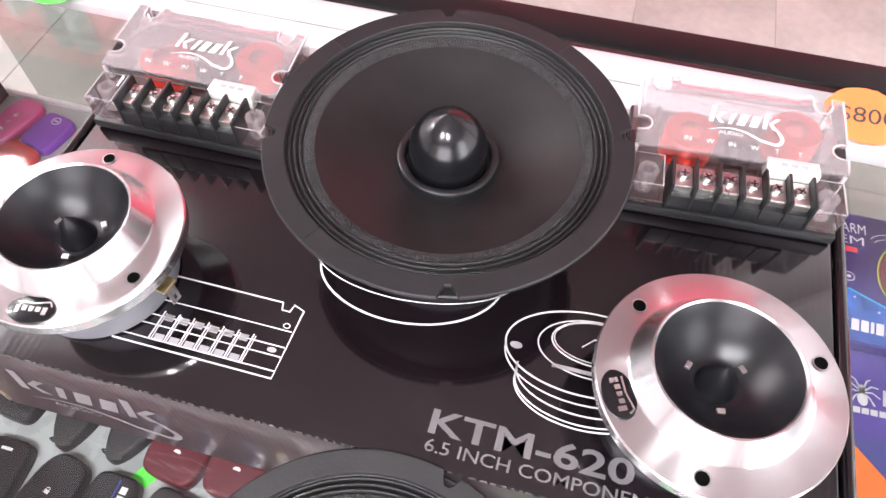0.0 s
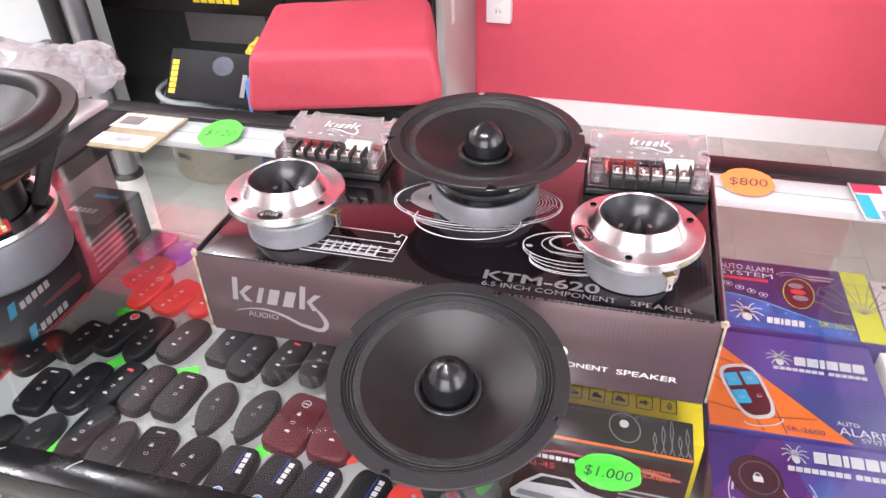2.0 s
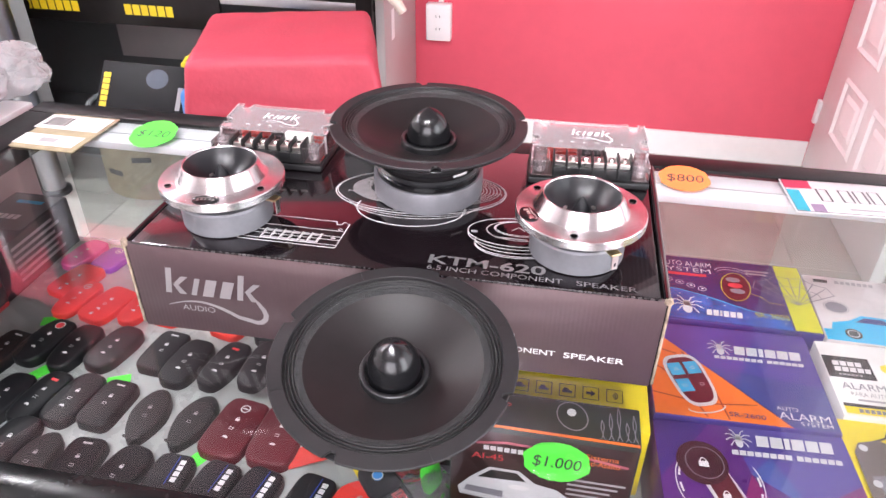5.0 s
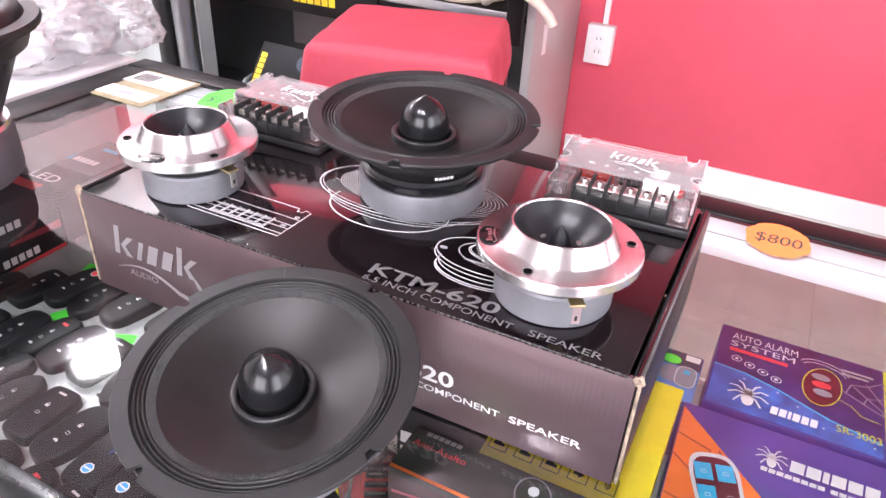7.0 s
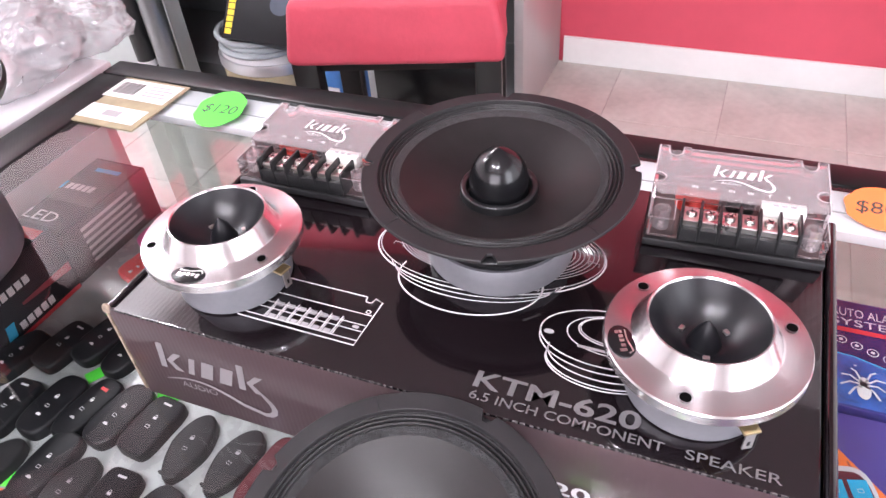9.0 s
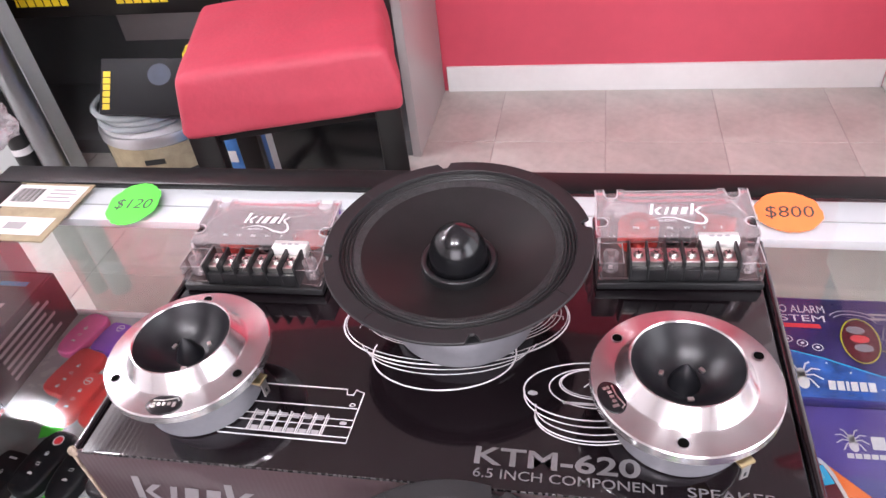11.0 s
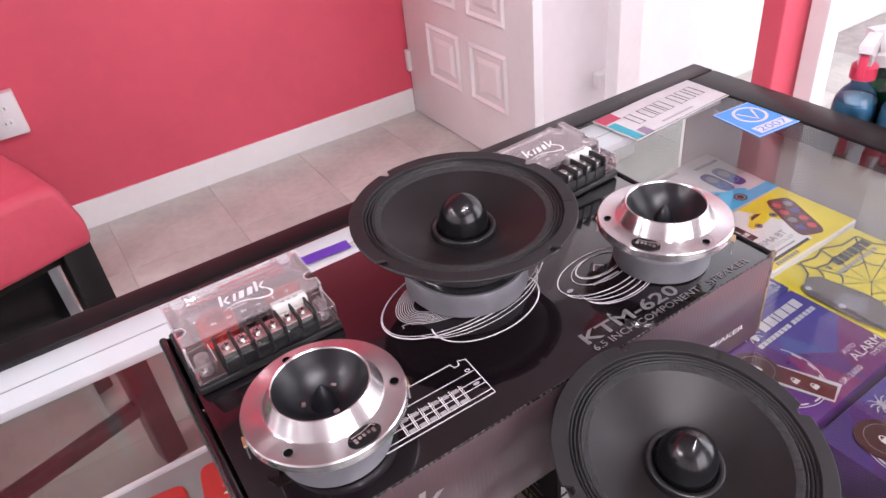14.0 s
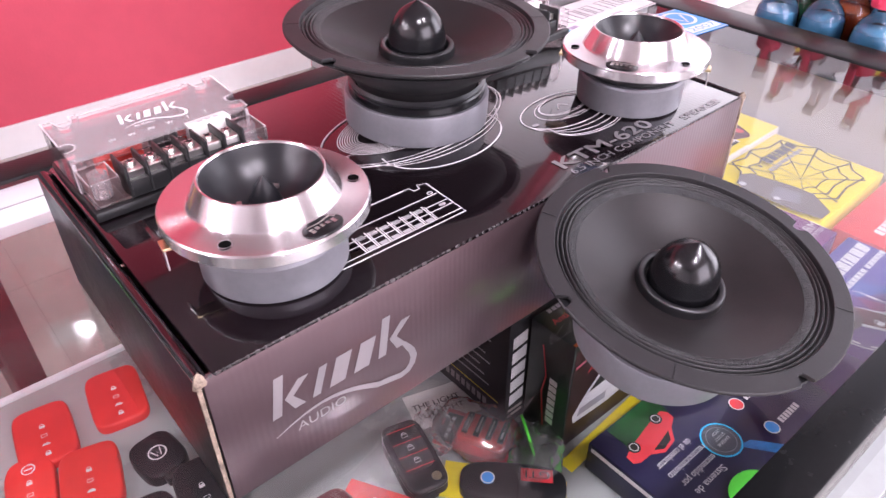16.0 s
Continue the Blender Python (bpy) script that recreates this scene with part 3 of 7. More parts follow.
part("diffuser", lathe_bm([(0, 0), (0.024, 0), (0.022, 0.006), (0.012, 0.010), (0, 0.011)], 32), WALLGLOW, wall_lamp, "round glowing diffuser", True, pose(0, -0.0512, -0.005, 90))


# ---- display counter ----
CX0, CX1, CY0, CY1 = -0.612, 0.622, -0.180, 0.430
SHELF = 0.812
counter = thing("display_counter", "glass-topped display counter with black carbon-look edging and a pale shelf", "counter")


def carbon_mat():
    """Black vinyl edging with a woven diagonal twill."""
    m = mat("carbon_vinyl", (0.008, 0.0075, 0.008), 0.34, var=0.2, scale=40, spec=0.25)
    n, l = m.node_tree.nodes, m.node_tree.links
    tc = n.new("ShaderNodeTexCoord")
    w = n.new("ShaderNodeTexWave")
    w.bands_direction = "DIAGONAL"
    w.inputs["Scale"].default_value = 130.0
    w.inputs["Distortion"].default_value = 0.4
    l.new(tc.outputs["Object"], w.inputs["Vector"])
    bp = n.new("ShaderNodeBump")
    bp.inputs["Strength"].default_value, bp.inputs["Distance"].default_value = 0.035, 0.001
    l.new(w.outputs["Fac"], bp.inputs["Height"])
    l.new(bp.outputs["Normal"], n["Principled BSDF"].inputs["Normal"])
    return m


CARBON = carbon_mat()
GLOSS_EDGE = mat("scuffed_gloss_black_edging", (0.006, 0.0062, 0.0066), 0.22, var=0.2, scale=30, bump=0.01, bscale=300, spec=0.12, rvar=0.5)
COUNTER_GLASS = sheet_glass_mat("counter_glass", (0.94, 0.96, 0.95), 0.025, 1.85, 0.10)
TINTED = sheet_glass_mat("tinted_glass", (0.54, 0.59, 0.565))
EDGE_F, EDGE_B, EDGE_S = 0.026, 0.035, 0.054
part("front_edging", box_bm(CX1 - CX0, EDGE_F, 0.03, 0.001, ((CX0 + CX1) / 2, CY0 + EDGE_F / 2, GLASS - 0.0125)), GLOSS_EDGE, counter, "smooth glossy black front edging")
part("back_edging", box_bm(CX1 - CX0, EDGE_B, 0.03, 0.003, ((CX0 + CX1) / 2, CY1 - EDGE_B / 2, GLASS - 0.0125)), CARBON, counter, "black carbon-look edging")
for x in (CX0 + EDGE_S / 2, CX1 - EDGE_S / 2):
    part("side_edging", box_bm(EDGE_S, CY1 - CY0 - EDGE_F - EDGE_B - 0.002, 0.03, 0.003, (x, (CY0 + EDGE_F + CY1 - EDGE_B) / 2, GLASS - 0.0125)), CARBON, counter, "black carbon-look edging")
SCRATCH = mat("bare_scratch", (0.55, 0.53, 0.53), 0.6)
for x, y, a, n in ((-0.452, -0.168, 52, 0.016), (-0.405, -0.160, 48, 0.012), (-0.347, -0.171, 55, 0.014), (-0.300, -0.165, 40, 0.009), (-0.236, -0.166, 50, 0.013), (0.31, -0.162, 60, 0.010), (0.36, -0.170, 35, 0.013)):
    part("scratch", ribbon_bm([(0, 0), (n * 0.5, 0.0006), (n, 0)], 0.0007), SCRATCH, counter, "", False, pose(x, y, GLASS + 0.0028, 0, 0, a))
top = part("glass_top", flat_bm(rect(CX0 + EDGE_S, CY0 + EDGE_F, CX1 - EDGE_S, CY1 - EDGE_B), GLASS), COUNTER_GLASS, counter, "clear glass top with faint reflections", False)
top.visible_shadow = False
part("white_strip", box_bm(CX1 - CX0 - 2 * EDGE_S, 0.060, 0.010, 0.001, ((CX0 + CX1) / 2, CY1 - EDGE_B - 0.031, GLASS - 0.0085)), mat("white_gloss_strip", (0.72, 0.72, 0.74), 0.3, var=0.03, scale=8), counter, "white strip under the back of the glass")
part("lamp_groove", box_bm(CX1 - CX0 - 2 * EDGE_S, 0.0012, 0.001, 0, ((CX0 + CX1) / 2, CY1 - EDGE_B - 0.034, GLASS - 0.0032)), SHELF_GREY, counter, "", False)
part("shelf", box_bm(CX1 - CX0 - 0.05, 0.55, 0.008, 0.001, (0.005, 0.362 - 0.275, SHELF - 0.004)), SHELF_GREY, counter, "pale shelf board", False)
part("shelf_lip", box_bm(CX1 - CX0 - 0.05, 0.006, 0.014, 0.001, (0.005, 0.366, SHELF - 0.004)), WHITE_PANEL, counter, "white shelf edge")
for x0, x1, y in ((CX0 + 0.022, 0.02, CY1 - 0.016), (-0.02, CX1 - 0.022, CY1 - 0.009)):
    sd = part("sliding_pane", flat_bm(rect(x0, 0, x1, 0.545)), TINTED, counter, "tinted sliding glass pane at the back", False, pose(0, y, 0.437, 90))
    sd.visible_shadow = False
part("back_rail", box_bm(CX1 - CX0 - 0.05, 0.022, 0.014, 0.002, (0.005, CY1 - 0.014, 0.444)), ALU_DULL, counter, "aluminium sliding rail")
part("side_panel", box_bm(0.012, CY1 - CY0 - 0.02, 0.62, 0.001, (CX1 - 0.012, (CY0 + CY1) / 2, GLASS - 0.345)), CAB_SIDE, counter, "pale grey side panel")
part("side_panel", box_bm(0.012, CY1 - CY0 - 0.02, 0.26, 0.001, (CX0 + 0.012, (CY0 + CY1) / 2, GLASS - 0.53)), WHITE_PANEL, counter, "white side panel")
part("bottom", box_bm(CX1 - CX0 - 0.01, CY1 - CY0 - 0.01, 0.03, 0.002, ((CX0 + CX1) / 2, (CY0 + CY1) / 2, 0.42)), SHELF_GREY, counter, "pale bottom board", False)
part("plinth", box_bm(CX1 - CX0 - 0.06, CY1 - CY0 - 0.06, 0.079, 0.002, ((CX0 + CX1) / 2, (CY0 + CY1) / 2, FLOOR + 0.0405)), FRAME_BLACK, counter, "black plinth")
fg = part("front_glass", flat_bm(rect(CX0 + 0.02, 0, CX1 - 0.02, 0.55)), COUNTER_GLASS, counter, "clear front glass", False, pose(0, CY0 + 0.012, 0.436, 90))
fg.visible_shadow = False
for x in (CX0 + 0.012, CX1 - 0.012):
    part("post", box_bm(0.016, 0.016, 0.54, 0.002, (x, CY0 + 0.014, 0.708)), ALU_DULL, counter, "aluminium corner post")

# neighbouring counters
side = thing("side_counter", "neighbouring counter with a pale top", "counter")
part("top", box_bm(0.75, 0.60, 0.03, 0.003, (-1.005, 0.13, GLASS - 0.0155)), WHITE_PANEL, side)
part("body", box_bm(0.72, 0.56, GLASS - 0.032 - FLOOR, 0.003, (-1.005, 0.13, (GLASS - 0.03 + FLOOR) / 2)), CAB_SIDE, side)
rack = thing("bottle_stand", "black stand beside the counter carrying spray bottles", "stand")
part("top", box_bm(0.34, 0.49, 0.025, 0.003, (0.805, 0.020, 0.9405)), FRAME_BLACK, rack)
part("step", box_bm(0.10, 0.46, 0.0965, 0.003, (0.835, 0.020, 1.0018)), FRAME_BLACK, rack, "raised back step")
part("body", box_bm(0.30, 0.45, 0.927 - FLOOR, 0.003, (0.805, 0.020, (0.927 + FLOOR) / 2)), CAB_DARK, rack)

# ---- spray bottles ----
BOTTLE = sheet_glass_mat("clear_bottle_plastic", (0.93, 0.95, 0.97), 0.05)
CAP_WHITE = mat("white_cap_plastic", (0.80, 0.78, 0.78), 0.35, var=0.03)


def bottle(x, y, liquid, collar, turn, z=0.9535, labelled=False):
    b = thing("spray_bottle", "round clear spray bottle of coloured liquid with a trigger cap", "bottle", "spray bottles", pose(x, y, z, 0, 0, turn))
    prof = [(0, 0.001), (0.018, 0.001), (0.0235, 0.006), (0.0268, 0.020), (0.0272, 0.036), (0.0255, 0.049), (0.0195, 0.061), (0.0125, 0.068), (0.011, 0.078)]
    part("shell", lathe_bm(prof, 40), BOTTLE, b, "clear plastic shell")
    part("liquid", lathe_bm([(0, 0.002)] + [(r * 0.95, z + 0.0005) for r, z in prof[1:6]] + [(0.0, 0.049)], 40), liquid, b, "coloured liquid")
    part("collar", lathe_bm([(0, 0.0785), (0.0155, 0.0785), (0.0155, 0.094), (0.012, 0.097), (0, 0.097)], 28), collar, b, "coloured screw collar")
    head = prism_bm([(-0.012, 0), (0.012, 0), (0.018, 0.016), (0.030, 0.022), (0.030, 0.032), (-0.020, 0.032), (-0.022, 0.020)], 0.016, 0.002)
    part("trigger_head", head, CAP_WHITE, b, "white trigger head", True, pose(0, 0.008, 0.0972, 90))
    part("trigger", box_bm(0.006, 0.010, 0.030, 0.002, (0.022, 0, 0.1)), collar, b)
    if labelled:
        band = lathe_bm([(0.0269, 0.016), (0.0275, 0.022), (0.0278, 0.030), (0.0278, 0.037), (0.0270, 0.043)], 40)
        bmesh.ops.delete(band, geom=[f for f in band.faces if f.calc_center_median().x < 0.004], context="FACES")
        lb = part("paper_label", band, LABEL_YELLOW, b, "yellow and blue paper label")
        for k, (a, c) in enumerate(((-38, LABEL_BLUE), (-16, COL_RED), (8, LABEL_BLUE), (30, COL_RED))):
            part("label_patch", box_bm(0.0008, 0.009, 0.011 - 0.002 * (k % 2), 0.0002, (0.0282, 0, 0.028 + 0.004 * (k % 2))), c, lb, "", False, pose(0, 0, 0, 0, 0, a))
    return b


LIQ = {n: mat(n + "_liquid", c, 0.08, var=0.15, scale=20) for n, c in (("blue", (0.10, 0.32, 0.50)), ("green", (0.01, 0.12, 0.05)), ("orange", (0.42, 0.10, 0.03)), ("purple", (0.12, 0.03, 0.10)))}
COL_RED = mat("pink_red_cap", (0.75, 0.06, 0.12), 0.35, var=0.04)
LABEL_YELLOW = mat("yellow_label_paper", (0.82, 0.62, 0.06), 0.45, var=0.1)
LABEL_BLUE = mat("blue_label_ink", (0.08, 0.28, 0.62), 0.4, var=0.1)
for x, y, liq, col, turn in ((0.668, 0.206, "blue", COL_RED, 200), (0.722, 0.214, "green", CAP_WHITE, 160), (0.681, 0.152, "blue", COL_RED, 190), (0.738, 0.146, "orange", CAP_WHITE, 150),
                             (0.678, 0.086, "blue", COL_RED, 170), (0.690, 0.016, "blue", CAP_WHITE, 180), (0.756, 0.070, "orange", COL_RED, 160)):
    bottle(x, y, LIQ[liq], col, turn)
for k, (y, liq, col) in enumerate(((0.236, "orange", COL_RED), (0.180, "blue", CAP_WHITE), (0.124, "orange", COL_RED), (0.068, "purple", COL_RED), (0.012, "blue", CAP_WHITE))):
    bottle(0.822 + 0.006 * (k % 2), y, LIQ[liq], col, 172 + 9 * k, 1.0505, True)

# ---- things lying on the glass ----
PAPER = mat("white_label_paper", (0.78, 0.76, 0.74), 0.6, var=0.04, scale=40)
GREEN_NEON = mat("neon_green_paper", (0.10, 0.85, 0.06), 0.6, var=0.04)
ORANGE_NEON = mat("neon_orange_paper", (0.95, 0.22, 0.06), 0.6, var=0.04)


def price_tag(name, label, material, text, rx, ry, m, ink, h):
    t = thing(name, label, "price tag", "price stickers", m)
    out = [(x * (1 + 0.04 * math.sin(5 * k)), y * (1 + 0.03 * math.cos(3 * k))) for k, (x, y) in enumerate(ellipse(rx, ry, n=40))]
    part("paper", prism_bm(out, 0.0003), material, t, "", False)
    lettering(text, h, ink, t, pose(0, -h / 2, 0.0005), rx * 1.45, 0.1, "CENTER", "handwritten price")
    return t


PEN = mat("black_marker", (0.05, 0.05, 0.05), 0.6)
price_tag("price_sticker", "round neon green price sticker on the counter glass", GREEN_NEON, "$120", 0.0295, 0.0330, pose(-0.397, 0.3535, GLASS + 0.0045, 7, 0, 3), PEN, 0.0150)
price_tag("price_sticker", "round neon orange price sticker on the counter glass", ORANGE_NEON, "$800", 0.0295, 0.0265, pose(0.274, 0.366, GLASS + 0.0038, 7, 0, 2), PEN, 0.0145)

card = thing("shipping_card", "brown cardboard piece with two white shipping labels", "card", m=pose(-0.5195, 0.340, GLASS + 0.0004, 0, 0, -1))
part("card", box_bm(0.100, 0.104, 0.002, 0.0004, (0, 0, 0.001)), CARDBOARD, card)
for y, w, h in ((0.026, 0.092, 0.042), (-0.028, 0.084, 0.030)):
    part("label", box_bm(w, h, 0.0003, 0, (0, y, 0.0024)), PAPER, card, "white paper label", False)
for k in range(16):
    part("barcode_bar", flat_bm(rect(-0.040 + k * 0.0022, 0.014, -0.0392 + k * 0.0022 + 0.0006 * (k % 3), 0.040), 0.0027), INK_BLACK, card, "", False)
for k in range(4):
    part("print_line", flat_bm(rect(0.004, 0.016 + k * 0.007, 0.040 - 0.006 * (k % 2), 0.0185 + k * 0.007), 0.0027), INK_GREY, card, "", False)
part("print_line", flat_bm(rect(-0.012, -0.034, 0.012, -0.022), 0.0027), INK_GREY, card, "", False)

GREY_TEXT = mat("faded_dark_ink", (0.10, 0.09, 0.10), 0.5, var=0.1)
plate = thing("number_plate", "white car number plate with dark characters lying on the glass", "plate", m=pose(0.389, 0.3145, GLASS + 0.0004, 0, 0, 3.0))
part("sheet", box_bm(0.185, 0.078, 0.0012, 0.0005, (0.0925, 0.039, 0.0007)), mat("dulled_plate_sheet", (0.58, 0.565, 0.57), 0.4, var=0.08, scale=40), plate)
TEAL = mat("teal_print", (0.02, 0.35, 0.45), 0.4)
part("teal_band", flat_bm([(0.002, 0.004), (0.016, 0.002), (0.016, 0.052), (0.002, 0.052)], 0.0016), TEAL, plate, "teal colour band", False)
part("red_corner", flat_bm(rect(0.002, 0.056, 0.032, 0.076), 0.0016), mat("magenta_print", (0.45, 0.03, 0.08), 0.4), plate, "", False)
part("grey_patch", flat_bm(rect(0.020, 0.002, 0.034, 0.020), 0.0016), mat("grey_violet_print", (0.25, 0.18, 0.28), 0.4), plate, "", False)
for k, x in enumerate((0.036, 0.060, 0.076, 0.092, 0.118, 0.136, 0.154)):
    part("character_bar", ribbon_bm(rect(x, 0.028, x + 0.011, 0.056), 0.0022, True, 0.0017), GREY_TEXT, plate, "", False)
part("edge_line", ribbon_bm(rect(0.0018, 0.0018, 0.1832, 0.0762), 0.0012, True, 0.0018), INK_BLACK, plate, "", False)
part("small_print", flat_bm(rect(0.06, 0.010, 0.12, 0.014), 0.0017), INK_GREY, plate, "", False)
decal = thing("car_decal", "light blue square decal with a white ring emblem", "sticker", m=pose(0.500, 0.222, GLASS + 0.0004, 0, 0, -5))
BLUE = mat("sky_blue_print", (0.05, 0.30, 0.75), 0.4)
part("sheet", box_bm(0.074, 0.078, 0.0005, 0, (0.037, 0.039, 0.0003)), BLUE, decal, "", False)
part("ring", ribbon_bm(ellipse(0.020, 0.020, 0.037, 0.050, 40), 0.004, True, 0.0008), INK_WHITE, decal, "", False)
part("emblem_bar", ribbon_bm([(0.025, 0.060), (0.037, 0.036), (0.049, 0.060)], 0.0034, False, 0.0009), INK_WHITE, decal, "", False)
part("border", ribbon_bm(rect(0.0015, 0.0015, 0.0725, 0.0765), 0.0016, True, 0.0008), INK_WHITE, decal, "", False)
part("band", flat_bm(rect(0.010, 0.006, 0.064, 0.022), 0.0008), INK_WHITE, decal, "", False)
lettering("2007", 0.011, BLUE, decal, pose(0.014, 0.0085, 0.0010), 0.046)
label = thing("shelf_label", "small violet and white label on the white strip", "label", m=pose(-0.045, 0.360, GLASS + 0.0004, 0, 0, -3))
part("paper", box_bm(0.10, 0.016, 0.0004, 0, (0, 0, 0.0003)), mat("violet_print", (0.10, 0.04, 0.35), 0.4), label, "", False)
part("text_bar", flat_bm(rect(-0.04, -0.004, -0.005, 0.004), 0.0007), INK_WHITE, label, "", False)

def crease_bm(sx, sy, sz, seed):
    """A slack film bag with long sharp folds running across it."""
    bm = bmesh.new()
    bmesh.ops.create_icosphere(bm, subdivisions=6, radius=1.0)
    off = Vector((seed * 3.7, seed * 1.3, seed * 2.1))
    for v in bm.verts:
        d = v.co.normalized()
        q = Vector((d.x * 1.3 + d.y * 2.6, d.y * 1.1 - d.x * 2.9, d.z * 2.2)) + off
        fold = 1 - abs(noise.noise(q * 0.9)) * 2.4
        c = 0.14 * noise.noise(d * 1.5 + off) + 0.10 * fold + 0.05 * (1 - abs(noise.noise(q * 1.9)) * 2.2)
        v.co = d * (0.80 + c)
        v.co = Vector((v.co.x * sx, v.co.y * sy, max(-0.5, v.co.z) * sz))
    low = min(v.co.z for v in bm.verts)
    bmesh.ops.translate(bm, vec=(0, 0, -low), verts=bm.verts)
    return bm


BAGFILM = sheet_glass_mat("clear_bag_film", (0.90, 0.90, 0.91), 0.12)
nt = BAGFILM.node_tree
dif = nt.nodes.new("ShaderNodeBsdfDiffuse")
dif.inputs["Color"].default_value = (0.88, 0.85, 0.86, 1)
mixd = nt.nodes.new("ShaderNodeMixShader")
mixd.inputs["Fac"].default_value = 0.25
old = nt.nodes["Material Output"].inputs["Surface"].links[0].from_socket
nt.links.new(old, mixd.inputs[1])
nt.links.new(dif.outputs[0], mixd.inputs[2])
nt.links.new(mixd.outputs[0], nt.nodes["Material Output"].inputs["Surface"])
bag = thing("plastic_bag", "crumpled clear plastic bag lying on the neighbouring counter", "bag", m=pose(-0.775, 0.345, GLASS + 0.0002, 0, 0, 20))
part("film", crease_bm(0.160, 0.145, 0.066, 2), BAGFILM, bag, "", True)
part("folded_end", crease_bm(0.095, 0.065, 0.050, 6), BAGFILM, bag, "loose folded end of the bag", True, pose(0.10, 0.075, 0, 0, 0, 35))

# ---- the carton ----
BW, BD, BH = 0.4255, 0.222, 0.084
XO = 0.0035      # the box stands a little off the middle, its front turned by SKEW degrees
SKEW = 0.7
BOXTOP = GLASS + 0.0865


def print_mat(name, base, rough, rib, mottle=0.25):
    """Varnished print on corrugated board: faint flutes along the board, dust and scuffs."""
    m = mat(name, base, rough, var=mottle, scale=18, rvar=mottle)
    n, l = m.node_tree.nodes, m.node_tree.links
    tc = n.new("ShaderNodeTexCoord")
    w = n.new("ShaderNodeTexWave")
    w.bands_direction = "X"
    w.inputs["Scale"].default_value, w.inputs["Distortion"].default_value = 92.0, 0.8
    w.inputs["Detail"].default_value, w.inputs["Detail Scale"].default_value = 1.0, 2.0
    l.new(tc.outputs["Object"], w.inputs["Vector"])
    s = n.new("ShaderNodeTexNoise")
    s.inputs["Scale"].default_value, s.inputs["Detail"].default_value = 14.0, 3.0
    l.new(tc.outputs["Object"], s.inputs["Vector"])
    ad = n.new("ShaderNodeMath")
    ad.operation = "MULTIPLY_ADD"
    l.new(s.outputs["Fac"], ad.inputs[0])
    ad.inputs[1].default_value = 4.0
    l.new(w.outputs["Fac"], ad.inputs[2])
    bp = n.new("ShaderNodeBump")
    bp.inputs["Strength"].default_value, bp.inputs["Distance"].default_value = rib, 0.0006
    l.new(ad.outputs[0], bp.inputs["Height"])
    l.new(bp.outputs["Normal"], n["Principled BSDF"].inputs["Normal"])
    return m


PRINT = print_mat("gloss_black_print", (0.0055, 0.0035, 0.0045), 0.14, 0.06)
pb = PRINT.node_tree.nodes["Principled BSDF"]
pb.inputs["Specular IOR Level"].default_value = 0.15
pb.inputs["Coat IOR"].default_value = 1.58
pb.inputs["Coat Weight"].default_value, pb.inputs["Coat Roughness"].default_value = 1.0, 0.06
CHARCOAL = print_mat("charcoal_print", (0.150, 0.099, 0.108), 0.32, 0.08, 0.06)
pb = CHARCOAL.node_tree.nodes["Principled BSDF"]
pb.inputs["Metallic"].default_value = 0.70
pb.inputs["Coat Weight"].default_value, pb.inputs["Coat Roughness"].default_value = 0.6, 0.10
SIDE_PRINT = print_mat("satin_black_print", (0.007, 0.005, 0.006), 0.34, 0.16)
SIDE_PRINT.node_tree.nodes["Principled BSDF"].inputs["Specular IOR Level"].default_value = 0.35
SCUFF = mat("scuffed_print_edge", (0.055, 0.047, 0.049), 0.5, var=0.9, scale=60, bump=0.5, bscale=400)
RAWEDGE = mat("frayed_board", (0.26, 0.20, 0.15), 0.85, var=0.7, scale=120, bump=0.5, bscale=600)
carton = thing("speaker_box", "glossy black printed cardboard speaker box lying on the counter glass", "box")
HX = BW / 2
FRONT_TURN = Matrix.Translation((XO - HX, 0, 0)) @ pose(0, 0, 0, 0, 0, SKEW) @ Matrix.Translation((HX - XO, 0, 0))
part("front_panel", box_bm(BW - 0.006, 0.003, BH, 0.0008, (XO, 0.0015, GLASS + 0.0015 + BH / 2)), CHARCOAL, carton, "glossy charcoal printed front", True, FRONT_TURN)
part("back_panel", box_bm(BW - 0.006, 0.003, BH - 0.004, 0.0008, (XO, BD - 0.0015, GLASS + 0.0015 + BH / 2)), PRINT, carton)


def front_y(x):
    return math.tan(radians(SKEW)) * (x - XO + HX)


for sx in (-1, 1):
    ex, fy = XO + sx * HX, front_y(XO + sx * HX)
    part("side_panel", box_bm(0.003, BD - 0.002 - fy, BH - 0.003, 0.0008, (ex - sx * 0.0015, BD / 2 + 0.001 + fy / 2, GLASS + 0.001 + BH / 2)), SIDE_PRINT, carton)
    part("raw_edge", box_bm(0.0022, 0.0016, BH - 0.004, 0.0006, (ex - sx * 0.0010, fy + 0.0006, GLASS + 0.002 + BH / 2)), RAWEDGE, carton, "frayed bare cardboard edge")
    part("torn_corner", crumple_bm(0.0034, 0.0026, 0.0046, 3 + sx, 2, 0.4), RAWEDGE, carton, "torn cardboard corner", False, pose(ex - sx * 0.002, fy + 0.001, BOXTOP - 0.005))
    for inset, r in ((0.0032, 0.0032), (0.0105, 0.0022)):
        fl = bmesh.new()
        bmesh.ops.create_cone(fl, cap_ends=True, segments=14, radius1=r, radius2=r, depth=BD - 0.004 - fy)
        part("fold", fl, PRINT, carton, "folded lid flap", True, pose(ex - sx * inset, BD / 2 + fy / 2, BOXTOP - 0.0026, 90))
